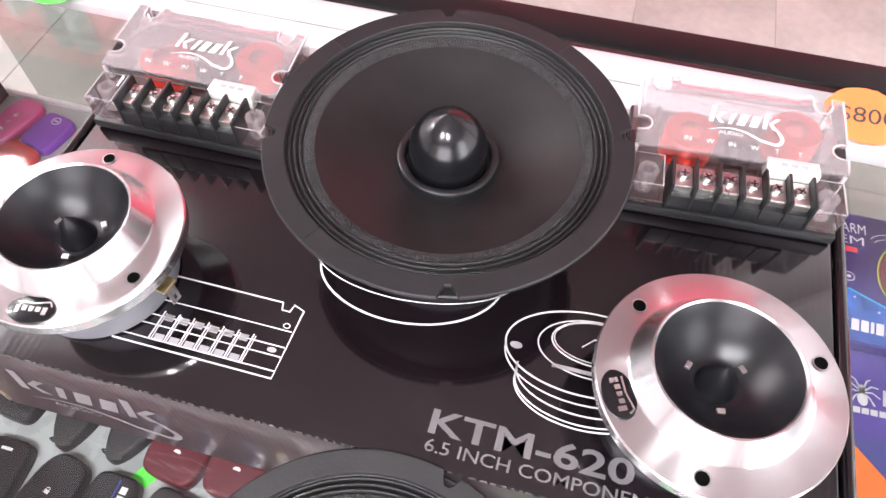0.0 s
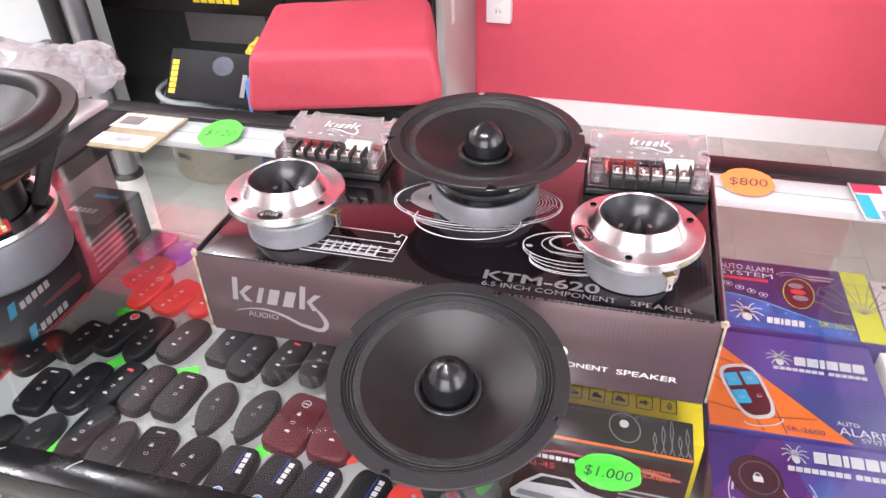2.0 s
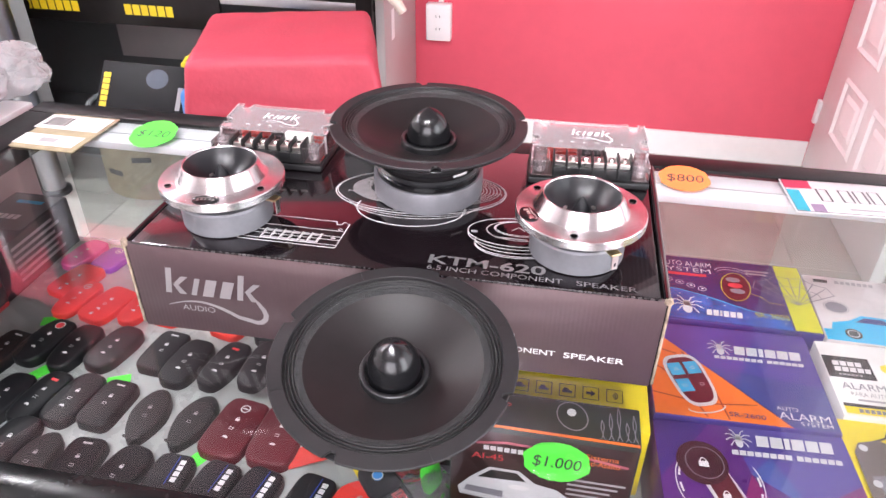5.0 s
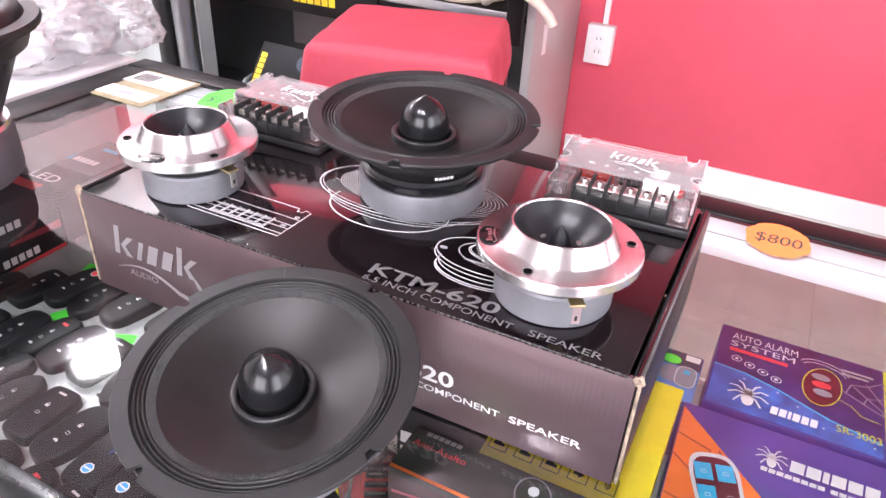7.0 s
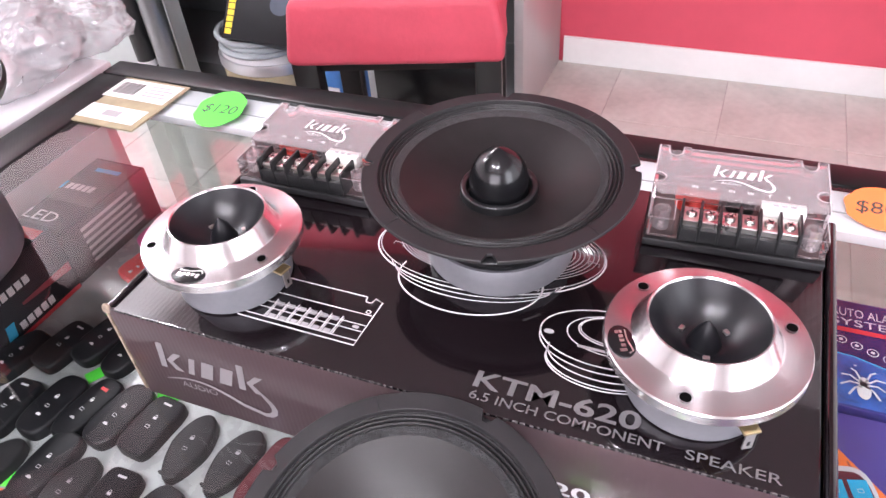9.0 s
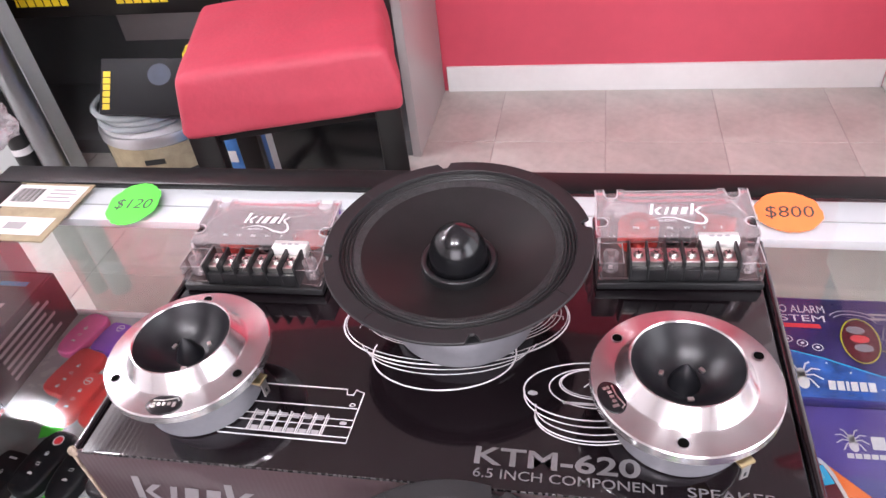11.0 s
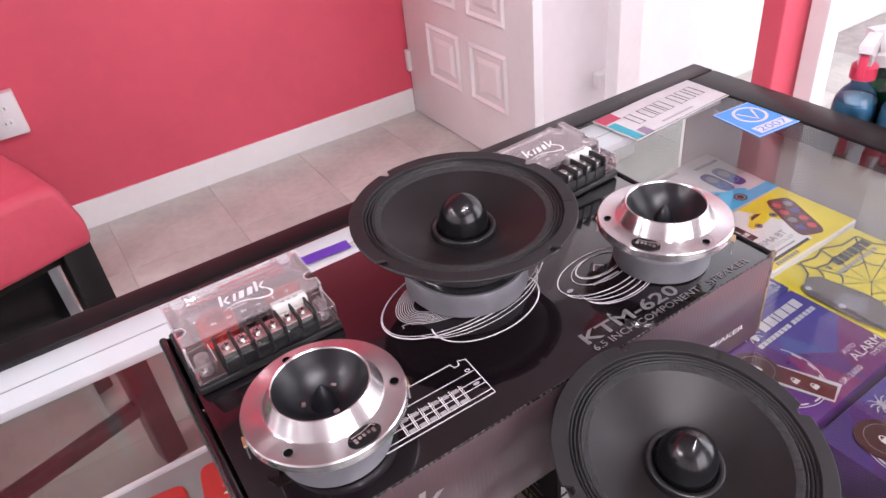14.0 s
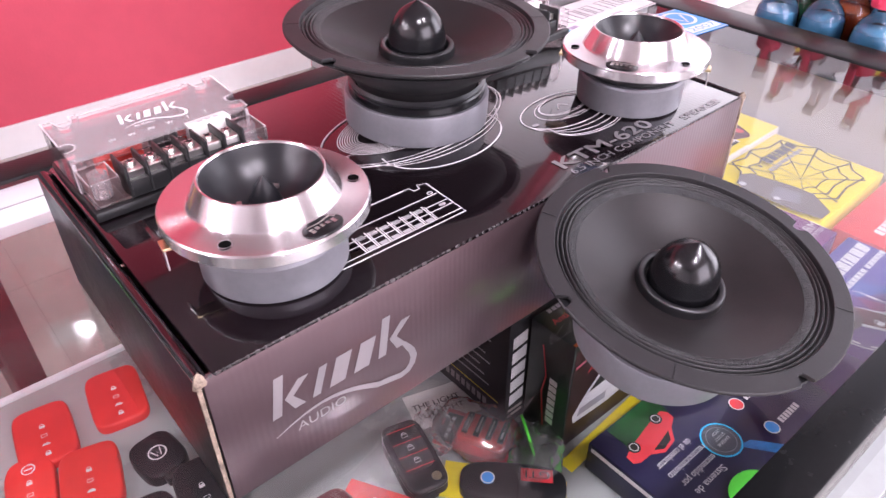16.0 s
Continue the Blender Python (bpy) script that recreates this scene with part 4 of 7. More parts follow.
part("bottom", box_bm(BW - 0.008, BD - 0.016, 0.002, 0, (XO, BD / 2 + 0.004, GLASS + 0.0016)), CARDBOARD, carton)
lid = box_bm(BW - 0.016, BD, 0.003, 0.001, (XO, BD / 2, BOXTOP - 0.0016))
for v in lid.verts:
    if v.co.y < BD / 2:
        v.co.y += front_y(v.co.x)
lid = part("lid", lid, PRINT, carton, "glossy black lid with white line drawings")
edge_rng = random.Random(3)
x = XO - HX + 0.006
while x < XO + HX - 0.010:
    w = edge_rng.uniform(0.0012, 0.0034)
    part("worn_edge", box_bm(w, edge_rng.uniform(0.0010, 0.0020), 0.0014, 0.0004, (x + w / 2, front_y(x) + 0.0006, BOXTOP - 0.0010)), SCUFF, carton, "worn whitish nick in the front edge")
    x += w + edge_rng.uniform(0.0006, 0.0030)
ZP = BOXTOP + 0.0004


def line(points, w=0.0007, closed=False, material=None, z=None):
    return part("line", ribbon_bm(points, w, closed, ZP if z is None else z), material or INK_WHITE, lid, "", False)


# line drawing of the crossover
DX0, DX1, DY0, DY1 = -0.121, -0.040, 0.0225, 0.061
line([(DX0, DY0), (DX1, DY0), (DX1 + 0.0015, DY1 - 0.002), (DX1 - 0.004, DY1), (DX1 - 0.005, DY1 - 0.004), (DX1 - 0.009, DY1 - 0.004), (DX1 - 0.010, DY1), (DX1 - 0.016, DY1), (DX0 + 0.002, DY1)], 0.0009)
line([(DX0, DY0), (DX0 + 0.002, DY1)], 0.0008)
for y in (0.0262, 0.0335, 0.0385, 0.047):
    line([(DX0, y), (DX1, y)], 0.0007)
for k in range(7):
    x = -0.104 + k * 0.0077
    line([(x, 0.0262), (x + 0.0012, 0.0415)], 0.0008)
    line([(x + 0.0012, 0.0262), (x + 0.0024, 0.0405)], 0.0006)
    if k < 6:
        part("line", flat_bm(rect(x + 0.0026, 0.0368, x + 0.0070, 0.0402), ZP), INK_GREY, lid, "", False)
        part("line", flat_bm(rect(x + 0.0022, 0.0266, x + 0.0070, 0.0296), ZP), INK_GREY, lid, "", False)
part("line", flat_bm(ellipse(0.0024, 0.0014, -0.0455, 0.0360, 16), ZP), INK_GREY, lid, "", False)
part("line", flat_bm(ellipse(0.0024, 0.0014, -0.112, 0.0360, 16), ZP), INK_GREY, lid, "", False)
line(ellipse(0.0016, 0.0012, -0.0435, 0.0495, 12), 0.0006, True)
# line drawing of the woofer
line(ellipse(0.0760, 0.0400, 0.0075, 0.1260, 64, 7), 0.0011, True)
line(ellipse(0.0748, 0.0380, 0.0075, 0.1275, 64, 7), 0.0006, True)
for k in range(9):
    line(ellipse(0.066 - 0.0024 * k, 0.031 - 0.0016 * k, 0.012 - 0.0006 * k, 0.131, 56, 7), 0.0006, True)
for rx, ry, cy in ((0.058, 0.026, 0.108), (0.054, 0.026, 0.104)):
    line(ellipse(rx, ry, 0.006, cy, 36, 5, 190, 350), 0.0007)
line(ellipse(0.0465, 0.030, 0.0050, 0.0955, 40, 5, 165, 372), 0.0011)
for x, y in ((0.076, 0.132), (-0.052, 0.113), (0.046, 0.099)):
    line([(x - 0.004, y), (x - 0.004, y + 0.003), (x + 0.003, y + 0.002), (x + 0.003, y - 0.001)], 0.0006)
# line drawing of the tweeter
line(ellipse(0.0400, 0.0215, 0.0985, 0.0735, 56, 3), 0.0009, True)
line(ellipse(0.0395, 0.0225, 0.0985, 0.0700, 36, 3, 175, 360), 0.0008)
line(ellipse(0.0275, 0.0150, 0.1010, 0.0760, 48, 3), 0.0007, True)
line(ellipse(0.0225, 0.0115, 0.1020, 0.0790, 48, 3), 0.0008, True)
line(ellipse(0.0215, 0.0105, 0.1020, 0.0795, 48, 3), 0.0005, True)
line([(0.094, 0.0760), (0.0995, 0.0815), (0.1045, 0.0765)], 0.0007)
for ry, cy in ((0.0175, 0.0600), (0.0180, 0.0560), (0.0185, 0.0545)):
    line(ellipse(0.0330, ry, 0.0995, cy, 32, 3, 178, 345), 0.0008)
line([(0.0665, 0.0610), (0.0665, 0.0550)], 0.0008)
part("line", flat_bm(ellipse(0.0030, 0.0018, 0.0640, 0.0690, 16), ZP), INK_GREY, lid, "", False)
part("line", flat_bm(rect(0.082, 0.0625, 0.108, 0.0645), ZP), INK_GREY, lid, "", False)
# lettering on the lid
INK_SILVER = mat("dull_silver_ink", (0.21, 0.198, 0.205), 0.36, 0.45, var=0.10)
lettering("KTM-620", 0.0108, INK_SILVER, lid, pose(0.0355, 0.0178, ZP), 0.0895, bold=0.03)
lettering("6.5 INCH COMPONENT", 0.0056, INK_SILVER, lid, pose(0.0360, 0.0095, ZP), 0.1020, bold=0.008)
lettering("SPEAKER", 0.0056, INK_SILVER, lid, pose(0.1480, 0.0095, ZP), 0.0440, bold=0.008)


def brand_mark(parent, m, w, material, audio=True):
    """A plain mark of slanted bars, chevrons and rounded blocks over a sweeping stroke, with the word below it."""
    h = w * 0.30

    def slab(name, pts):
        part(name, flat_bm([((px + 0.05 * py) * w, py * h) for px, py in pts]), material, parent, "", False, m)

    for x0 in (0.0, 0.735):
        slab("brand_block", [(x0, 0.0), (x0 + 0.060, 0.0), (x0 + 0.060, 1.0), (x0, 1.0)])
        slab("brand_chevron", [(x0 + 0.075, 0.36), (x0 + 0.155, 0.70), (x0 + 0.225, 0.70), (x0 + 0.130, 0.34), (x0 + 0.220, 0.0), (x0 + 0.145, 0.0)])
    for x0, x1 in ((0.262, 0.352), (0.380, 0.525), (0.553, 0.700)):
        slab("brand_block", [(x0, 0.0), (x1 - 0.035, 0.0), (x1, 0.68), (x0 + 0.035, 0.68)])
    pts = [(0.00 + 0.90 * t, -0.150 + 0.085 * math.sin(math.pi * min(1, t * 1.25)) - 0.105 * t ** 2.2) for t in (k / 20 for k in range(21))]
    pts += [(0.955, -0.245), (0.995, -0.205), (1.010, -0.150), (0.995, -0.090), (0.965, -0.040), (0.935, 0.010)]
    wid = [w * (0.006 + 0.042 * min(1, k / 18)) for k in range(21)] + [w * 0.052, w * 0.054, w * 0.054, w * 0.050, w * 0.042, w * 0.030]
    part("brand_stroke", ribbon_bm([(px * w, py * w) for px, py in pts], wid), material, parent, "", False, m)
    if audio:
        part("lettering", text_mesh("AUDIO", w * 0.066, w * 0.34), material, parent, "", False, m @ pose(w * 0.14, -w * 0.195, 0))


MARK_GREY = mat("pale_silver_ink", (0.50, 0.46, 0.475), 0.36, 0.75, var=0.06)
front_print = [o for o in carton.children if o.name.startswith("front_panel")][0]
brand_mark(front_print, pose(-0.1805, -0.0004, 1.0400, 90), 0.084, MARK_GREY)
lettering("KTM-620", 0.0112, INK_WHITE, front_print, pose(0.022, -0.0004, 1.0305, 90), 0.0850, bold=0.03)
lettering("6.5 INCH COMPONENT", 0.0050, INK_WHITE, front_print, pose(0.040, -0.0004, 1.0215, 90), 0.0990, bold=0.008)
lettering("SPEAKER", 0.0052, INK_WHITE, front_print, pose(0.1455, -0.0004, 1.0212, 90), 0.0460, bold=0.008)


# ---- loudspeakers ----
GLUE = mat("grainy_glue_ring", (0.020, 0.020, 0.021), 0.34, var=0.9, scale=260, bump=1.0, bscale=1300)
RINGGLOSS = mat("satin_black_ring", (0.010, 0.010, 0.011), 0.30, var=0.2, scale=60, spec=0.5)


def rim_bm(r_in, r_out, z0, z1, notches, seg=360):
    """A flat ring with slots open to its outer edge, where the screws go."""
    bm = bmesh.new()
    rows = []
    for k in range(seg):
        a = 2 * math.pi * k / seg
        r = r_out
        for nz in notches:
            d = (math.degrees(a) - nz + 180) % 360 - 180
            off = abs(math.sin(radians(d))) * r_out if abs(d) < 60 else 1.0
            if off < 0.0042:
                r = min(r, r_out - 0.0056 * min(1.0, (1 - off / 0.0042) * 2.0))
        b = 0.0006
        rows.append([bm.verts.new((q * math.cos(a), q * math.sin(a), z)) for q, z in ((r_in, z0), (r - b, z0), (r, z0 + b), (r, z1 - b), (r - b, z1), (r_in + 0.0004, z1), (r_in, z1 - 0.0005))])
    for k in range(seg):
        a, c = rows[k], rows[(k + 1) % seg]
        for j in range(7):
            bm.faces.new((a[j], c[j], c[(j + 1) % 7], a[(j + 1) % 7]))
    bmesh.ops.recalc_face_normals(bm, faces=bm.faces)
    return bm


def woofer(m, label, spin):
    """A 165 mm driver: magnet below, coned basket, slotted rim, pleated surround, paper cone and bullet plug."""
    w = thing("woofer", label, "speaker", "mid-range woofers", m)
    R, T = 0.0835, 0.0655
    part("magnet", lathe_bm([(0, 0), (0.0465, 0), (0.048, 0.0012), (0.0482, 0.002), (0.0482, 0.0195), (0.0475, 0.021), (0, 0.021)], 72), ZINC, w, "grey zinc-finished magnet")
    part("top_plate", lathe_bm([(0.0455, 0.021), (0.0455, 0.0255), (0.0445, 0.0265), (0.038, 0.0265)], 72), BULLET, w, "glossy black top plate")
    part("gasket", lathe_bm([(0.0440, 0.0262), (0.0455, 0.0285), (0.0435, 0.0305)], 72), MAGNET, w)
    bk = [(0.040, 0.0265), (0.0415, 0.031), (0.0425, 0.034), (0.0445, 0.036), (0.056, 0.0440), (0.0675, 0.0535), (0.0715, 0.0600), (0.0722, 0.0626), (0.0748, 0.0632), (0.0748, 0.0640)]
    part("basket", lathe_bm(bk, 112), BASKET, w, "black stamped basket")
    part("rim", rim_bm(0.0732, R, T - 0.0024, T, [spin + 90 * k for k in range(4)]), BASKET, w, "wide black rim with open screw slots")
    part("rim_lip", lathe_bm([(0.0740, T - 0.0052), (0.0806, T - 0.0050), (0.0812, T - 0.0044), (0.0806, T - 0.0038), (0.0740, T - 0.0038)], 112), RINGGLOSS, w, "dark lower lip of the rim")
    for k in range(4):
        part("rim_seam", box_bm(0.0096, 0.0005, 0.0003, 0, (0.0782, 0, T + 0.0001)), RINGGLOSS, w, "", False, pose(0, 0, 0, 0, 0, spin + 44 + 90 * k))
    part("rim_step", lathe_bm([(0.0734, T - 0.0006), (0.0730, T - 0.0016), (0.0727, T - 0.0036)], 112), BASKET, w)
    prof = [(0.0729, T - 0.0034)]
    for k in range(49):
        a = k / 48
        prof.append((0.0727 - 0.0072 * a, T - 0.0034 + 0.0014 * abs(math.sin(a * 3 * math.pi))))
    part("surround", lathe_bm(prof, 112), RUBBER, w, "pleated black cloth surround with three rolls")
    part("glue_ring", lathe_bm([(0.0656, T - 0.0033), (0.0650, T - 0.0027), (0.0640, T - 0.0029), (0.0608, T - 0.0046), (0.0600, T - 0.0054)], 112), GLUE, w, "grainy glue ring")
    part("cone", lathe_bm([(0.0606, T - 0.0048), (0.055, T - 0.0075), (0.047, T - 0.0115), (0.039, T - 0.0150), (0.031, T - 0.0180), (0.0240, T - 0.0200), (0.0150, T - 0.0205)], 112), CONE, w, "matt black paper cone")
    part("coil_ring", lathe_bm(smooth_profile([(0.0243, T - 0.0205), (0.0241, T - 0.0160), (0.0234, T - 0.0145), (0.0218, T - 0.0143), (0.0203, T - 0.0150), (0.0198, T - 0.0175), (0.0196, T - 0.0215)], 3), 72), RINGGLOSS, w, "raised satin black coil ring")
    pl = [(0.0184, T - 0.026), (0.0185, T - 0.0150), (0.0183, T - 0.0105), (0.0176, T - 0.0060), (0.0163, T - 0.0016), (0.0142, T + 0.0024), (0.0114, T + 0.0058), (0.0082, T + 0.0084), (0.0051, T + 0.0103), (0.0027, T + 0.0116), (0.0010, T + 0.0125), (0, T + 0.0128)]
    part("phase_plug", lathe_bm(smooth_profile(pl), 96), BULLET, w, "glossy black bullet-shaped phase plug")
    return w


def brushed_mat():
    """Turned aluminium: fine concentric tool marks."""
    m = mat("turned_metal", (0.76, 0.745, 0.75), 0.24, 1.0, var=0.03, scale=20)
    n, l = m.node_tree.nodes, m.node_tree.links
    tg = n.new("ShaderNodeTangent")
    tg.direction_type, tg.axis = "RADIAL", "Z"
    l.new(tg.outputs["Tangent"], n["Principled BSDF"].inputs["Tangent"])
    return m


HORN = mat("satin_black_horn", (0.008, 0.008, 0.010), 0.34, var=0.2, scale=60, spec=0.38)
TURNED = brushed_mat()
TURNED.node_tree.nodes["Principled BSDF"].inputs["Anisotropic"].default_value = 0.95
TURNED.node_tree.nodes["Principled BSDF"].inputs["Anisotropic Rotation"].default_value = 0.25


def tweeter(m, label, holes, badge, tabs):
    w = thing("tweeter", label, "speaker", "bullet tweeters", m)
    part("magnet", lathe_bm([(0, 0), (0.0340, 0), (0.0362, 0.0010), (0.0366, 0.002), (0.0366, 0.0195), (0.0355, 0.0212), (0.030, 0.0212)], 72), ZINC, w, "grey magnet can")
    part("neck", lathe_bm([(0.0325, 0.0212), (0.0335, 0.0225), (0.0335, 0.0290), (0.029, 0.0312)], 64), BLACK_PLASTIC, w, "black plastic neck")
    fl = [(0.0275, 0.0312), (0.0486, 0.0312), (0.0497, 0.0322), (0.0497, 0.0376), (0.0490, 0.0385), (0.0368, 0.0390), (0.0360, 0.0394), (0.0352, 0.0402), (0.0304, 0.0503), (0.0298, 0.0511), (0.0291, 0.0512), (0.0285, 0.0506), (0.0282, 0.0498)]
    flange = part("flange", lathe_bm(fl, 112), TURNED, w, "machined aluminium flange")
    for az in holes:
        part("screw_hole", prism_bm(ellipse(0.0027, 0.0027, 0.0425, 0, 24), 0.0010, 0, 0.0384), HOLE, flange, "", False, pose(0, 0, 0, 0, 0, az))
        part("countersink", ribbon_bm(ellipse(0.0031, 0.0031, 0.0425, 0, 24), 0.0004, True, 0.0393), ALU_DULL, flange, "", False, pose(0, 0, 0, 0, 0, az))
    part("horn", lathe_bm(smooth_profile([(0.02835, 0.0502), (0.0270, 0.0483), (0.0232, 0.0430), (0.0182, 0.0380), (0.0130, 0.0345), (0.0090, 0.0330), (0, 0.0325)]), 72), HORN, w, "black flared horn")
    part("bullet", lathe_bm([(0.0085, 0.0330), (0.0070, 0.0370), (0.0045, 0.0425), (0.0020, 0.0460), (0.0005, 0.0482), (0, 0.0484)], 40), HORN, w, "pointed black centre bullet")
    # strut ends in bright nickel, painting the small glints deep in the horn
    for k in range(3):
        part("strut", box_bm(0.0024, 0.0034, 0.0016, 0.0003, (0.0125, 0, 0.0352)), NICKEL, w, "", False, pose(0, 0, 0, 0, 0, 40 + 120 * k))
    bd = part("badge", prism_bm(ellipse(0.0066, 0.0105, 0.0418, 0, 36), 0.0006, 0.0002, 0.0388), BULLET, w, "oval black badge with silver marks", True, pose(0, 0, 0, 0, 0, badge))
    for k, s in enumerate((-0.006, -0.003, 0.0, 0.003, 0.006)):
        part("badge_mark", flat_bm(rect(0.0405, s - 0.0010, 0.0440 if k in (0, 4) else 0.0428, s + 0.0010), 0.0396), NICKEL, bd, "", False)
    part("badge_mark", ribbon_bm([(0.0388, -0.007), (0.0392, 0), (0.0378, 0.007), (0.0400, 0.0085)], 0.0008, False, 0.0396), NICKEL, bd, "", False)
    for az in tabs:
        t = part("terminal", box_bm(0.018, 0.0085, 0.0015, 0.0003, (0.0425, 0, 0.0275)), BRASS, w, "brass solder terminal", False, pose(0, 0, 0, 0, 0, az))
        part("lug", box_bm(0.0008, 0.0052, 0.0130, 0.0002, (0.0505, 0, 0.0215)), NICKEL, t, "", False)
        part("lug_hole", box_bm(0.0011, 0.0016, 0.0032, 0.0002, (0.0505, 0, 0.0190)), INK_BLACK, t, "", False)
    return w


standing = woofer(pose(0.0130, 0.1325, BOXTOP + 0.0009, 2.0, 0.8, 0), "black woofer with a bullet phase plug standing on the box", -75)
for k in range(5):
    part("neck_print", box_bm(0.0006, 0.0022, 0.0020, 0, (0.0449, 0, 0.0345)), INK_WHITE, standing, "small white print on the neck", False, pose(0, 0, 0, 0, 0, -50 + 3.6 * k))
WN = Vector((0.004, -0.180, 1.0)).normalized()
q = Vector((0, 0, 1)).rotation_difference(WN).to_matrix().to_4x4()
base = Vector((0.0312, -0.0773, 1.0745)) - WN * 0.0655
base.z += 0.0006
woofer(Matrix.Translation(base) @ q, "black woofer lying tilted on the glass against the box", -104)
tweeter(pose(-0.1412, 0.0523, BOXTOP + 0.0003), "silver aluminium bullet tweeter standing on the box beside the crossover drawing", (-22, 98, 218), 278, (-12, 172))
tweeter(pose(0.1460, 0.0567, BOXTOP + 0.0003), "silver aluminium bullet tweeter standing on the box beside the model lettering", (145, 24, 264.5), 205, (-58, 122))

# ---- crossovers ----
ACRYLIC = sheet_glass_mat("clear_acrylic", (0.97, 0.95, 0.955), 0.05, 1.32)
# pinkish diffuse share: the hood's reflected haze put into its colour
nt = ACRYLIC.node_tree
dif = nt.nodes.new("ShaderNodeBsdfDiffuse")
dif.inputs["Color"].default_value = (0.82, 0.74, 0.755, 1)
mixd = nt.nodes.new("ShaderNodeMixShader")
mixd.inputs["Fac"].default_value = 0.155
old = nt.nodes["Material Output"].inputs["Surface"].links[0].from_socket
nt.links.new(old, mixd.inputs[1])
nt.links.new(dif.outputs[0], mixd.inputs[2])
nt.links.new(mixd.outputs[0], nt.nodes["Material Output"].inputs["Surface"])
COPPER = mat("lacquered_copper", (0.62, 0.045, 0.030), 0.32, 0.3, var=0.15, scale=80)
# larger diffuse share paints the highlight along the polished edges
EDGECLEAR = ACRYLIC.copy()
EDGECLEAR.name = "polished_acrylic_edge"
[k for k in EDGECLEAR.node_tree.nodes if k.bl_idname == "ShaderNodeMixShader"][-1].inputs["Fac"].default_value = 0.45
CLEAR = ACRYLIC.copy()
CLEAR.name = "clear_acrylic_wall"
[k for k in CLEAR.node_tree.nodes if k.bl_idname == "ShaderNodeMixShader"][-1].inputs["Fac"].default_value = 0.03
CERAMIC = mat("white_cement", (0.72, 0.70, 0.67), 0.7, var=0.06)
# board colour lifted towards pink, standing in for light entering through the hood
PCB = mat("dark_circuit_board", (0.12, 0.075, 0.072), 0.4, var=0.2)


def coil(parent, x, y, r, h, m=None):
    prof = [(r * 0.45, 0.0)]
    for k in range(12):
        z = h * k / 12
        prof += [(r - 0.0006, z + 0.0001), (r, z + h / 24)]
    prof += [(r - 0.0006, h), (r * 0.45, h)]
    part("coil", lathe_bm(prof, 36), COPPER, parent, "red lacquered copper coil", True, pose(x, y, 0.0080))


def crossover(m):
    """A passive crossover 108 x 74 mm: black tray, circuit board, screw terminals and a clear notched hood."""
    c = thing("crossover", "passive crossover under a clear acrylic hood standing on the box", "crossover", "crossovers", m)
    W, D = 0.108, 0.074
    part("tray", box_bm(W, D, 0.006, 0.001, (0, 0, 0.0031)), BLACK_PLASTIC, c, "black plastic tray")
    part("circuit_board", box_bm(W - 0.008, D - 0.008, 0.0015, 0, (0, 0, 0.0069)), PCB, c, "dark circuit board", False)
    tb = part("terminal_block", box_bm(0.070, 0.014, 0.013, 0.0008, (0.002, -0.024, 0.0145)), BLACK_PLASTIC, c, "black screw terminal block")
    part("block_front", box_bm(0.070, 0.006, 0.010, 0.0006, (0.002, -0.0335, 0.0125)), BLACK_PLASTIC, tb)
    for k in range(7):
        part("divider", box_bm(0.0016, 0.021, 0.019, 0.0004, (-0.0325 + k * 0.0115, -0.0265, 0.0170)), BLACK_PLASTIC, tb)
    for k in range(6):
        x = -0.0267 + k * 0.0115
        part("contact", box_bm(0.0092, 0.014, 0.0008, 0.0002, (x, -0.0255, 0.0214)), NICKEL, tb, "", False)
        part("contact", box_bm(0.0092, 0.0008, 0.004, 0.0002, (x, -0.0326, 0.0195)), NICKEL, tb, "", False)
        sc = part("screw", lathe_bm([(0, 0.0215), (0.0034, 0.0215), (0.0034, 0.0230), (0.0026, 0.0240), (0, 0.0242)], 20), NICKEL, tb, "", True, pose(x, -0.0255, 0))
        for a in (0, 90):
            part("cross_slot", box_bm(0.0044, 0.0008, 0.0003, 0, (0, 0, 0.0242)), INK_BLACK, sc, "", False, pose(0, 0, 0, 0, 0, a + 30 * k))
    part("resistor", box_bm(0.026, 0.009, 0.0095, 0.0008, (0.0265, -0.0125, 0.0225)), CERAMIC, c, "white cement resistor")
    for k in range(3):
        part("resistor_print", flat_bm(rect(0.020 + 0.005 * k, -0.0140, 0.0235 + 0.005 * k, -0.0118), 0.0275), INK_GREY, c, "", False)
    for sx in (-1, 1):
        part("resistor_wire", box_bm(0.0010, 0.0010, 0.0120, 0, (0.0265 + sx * 0.0125, -0.0085, 0.0130)), NICKEL, c, "", False)
    coil(c, -0.024, 0.004, 0.0140, 0.0170)
    coil(c, 0.030, 0.016, 0.0135, 0.0175)
    for x in (-0.001, 0.008):
        part("capacitor", lathe_bm([(0, 0), (0.0042, 0), (0.0045, 0.001), (0.0045, 0.011), (0.004, 0.012), (0, 0.012)], 24), BLACK_PLASTIC, c, "", True, pose(x, 0.004, 0.008))
    # hood: sloping notched roof, back, sides, front lip and corner lugs
    X, t = W / 2 - 0.001, 0.0022
    def notch(cx, cy, r, a0, a1):
        return [(cx + r * math.cos(radians(a0 + (a1 - a0) * k / 6)), cy + r * math.sin(radians(a0 + (a1 - a0) * k / 6))) for k in range(7)]

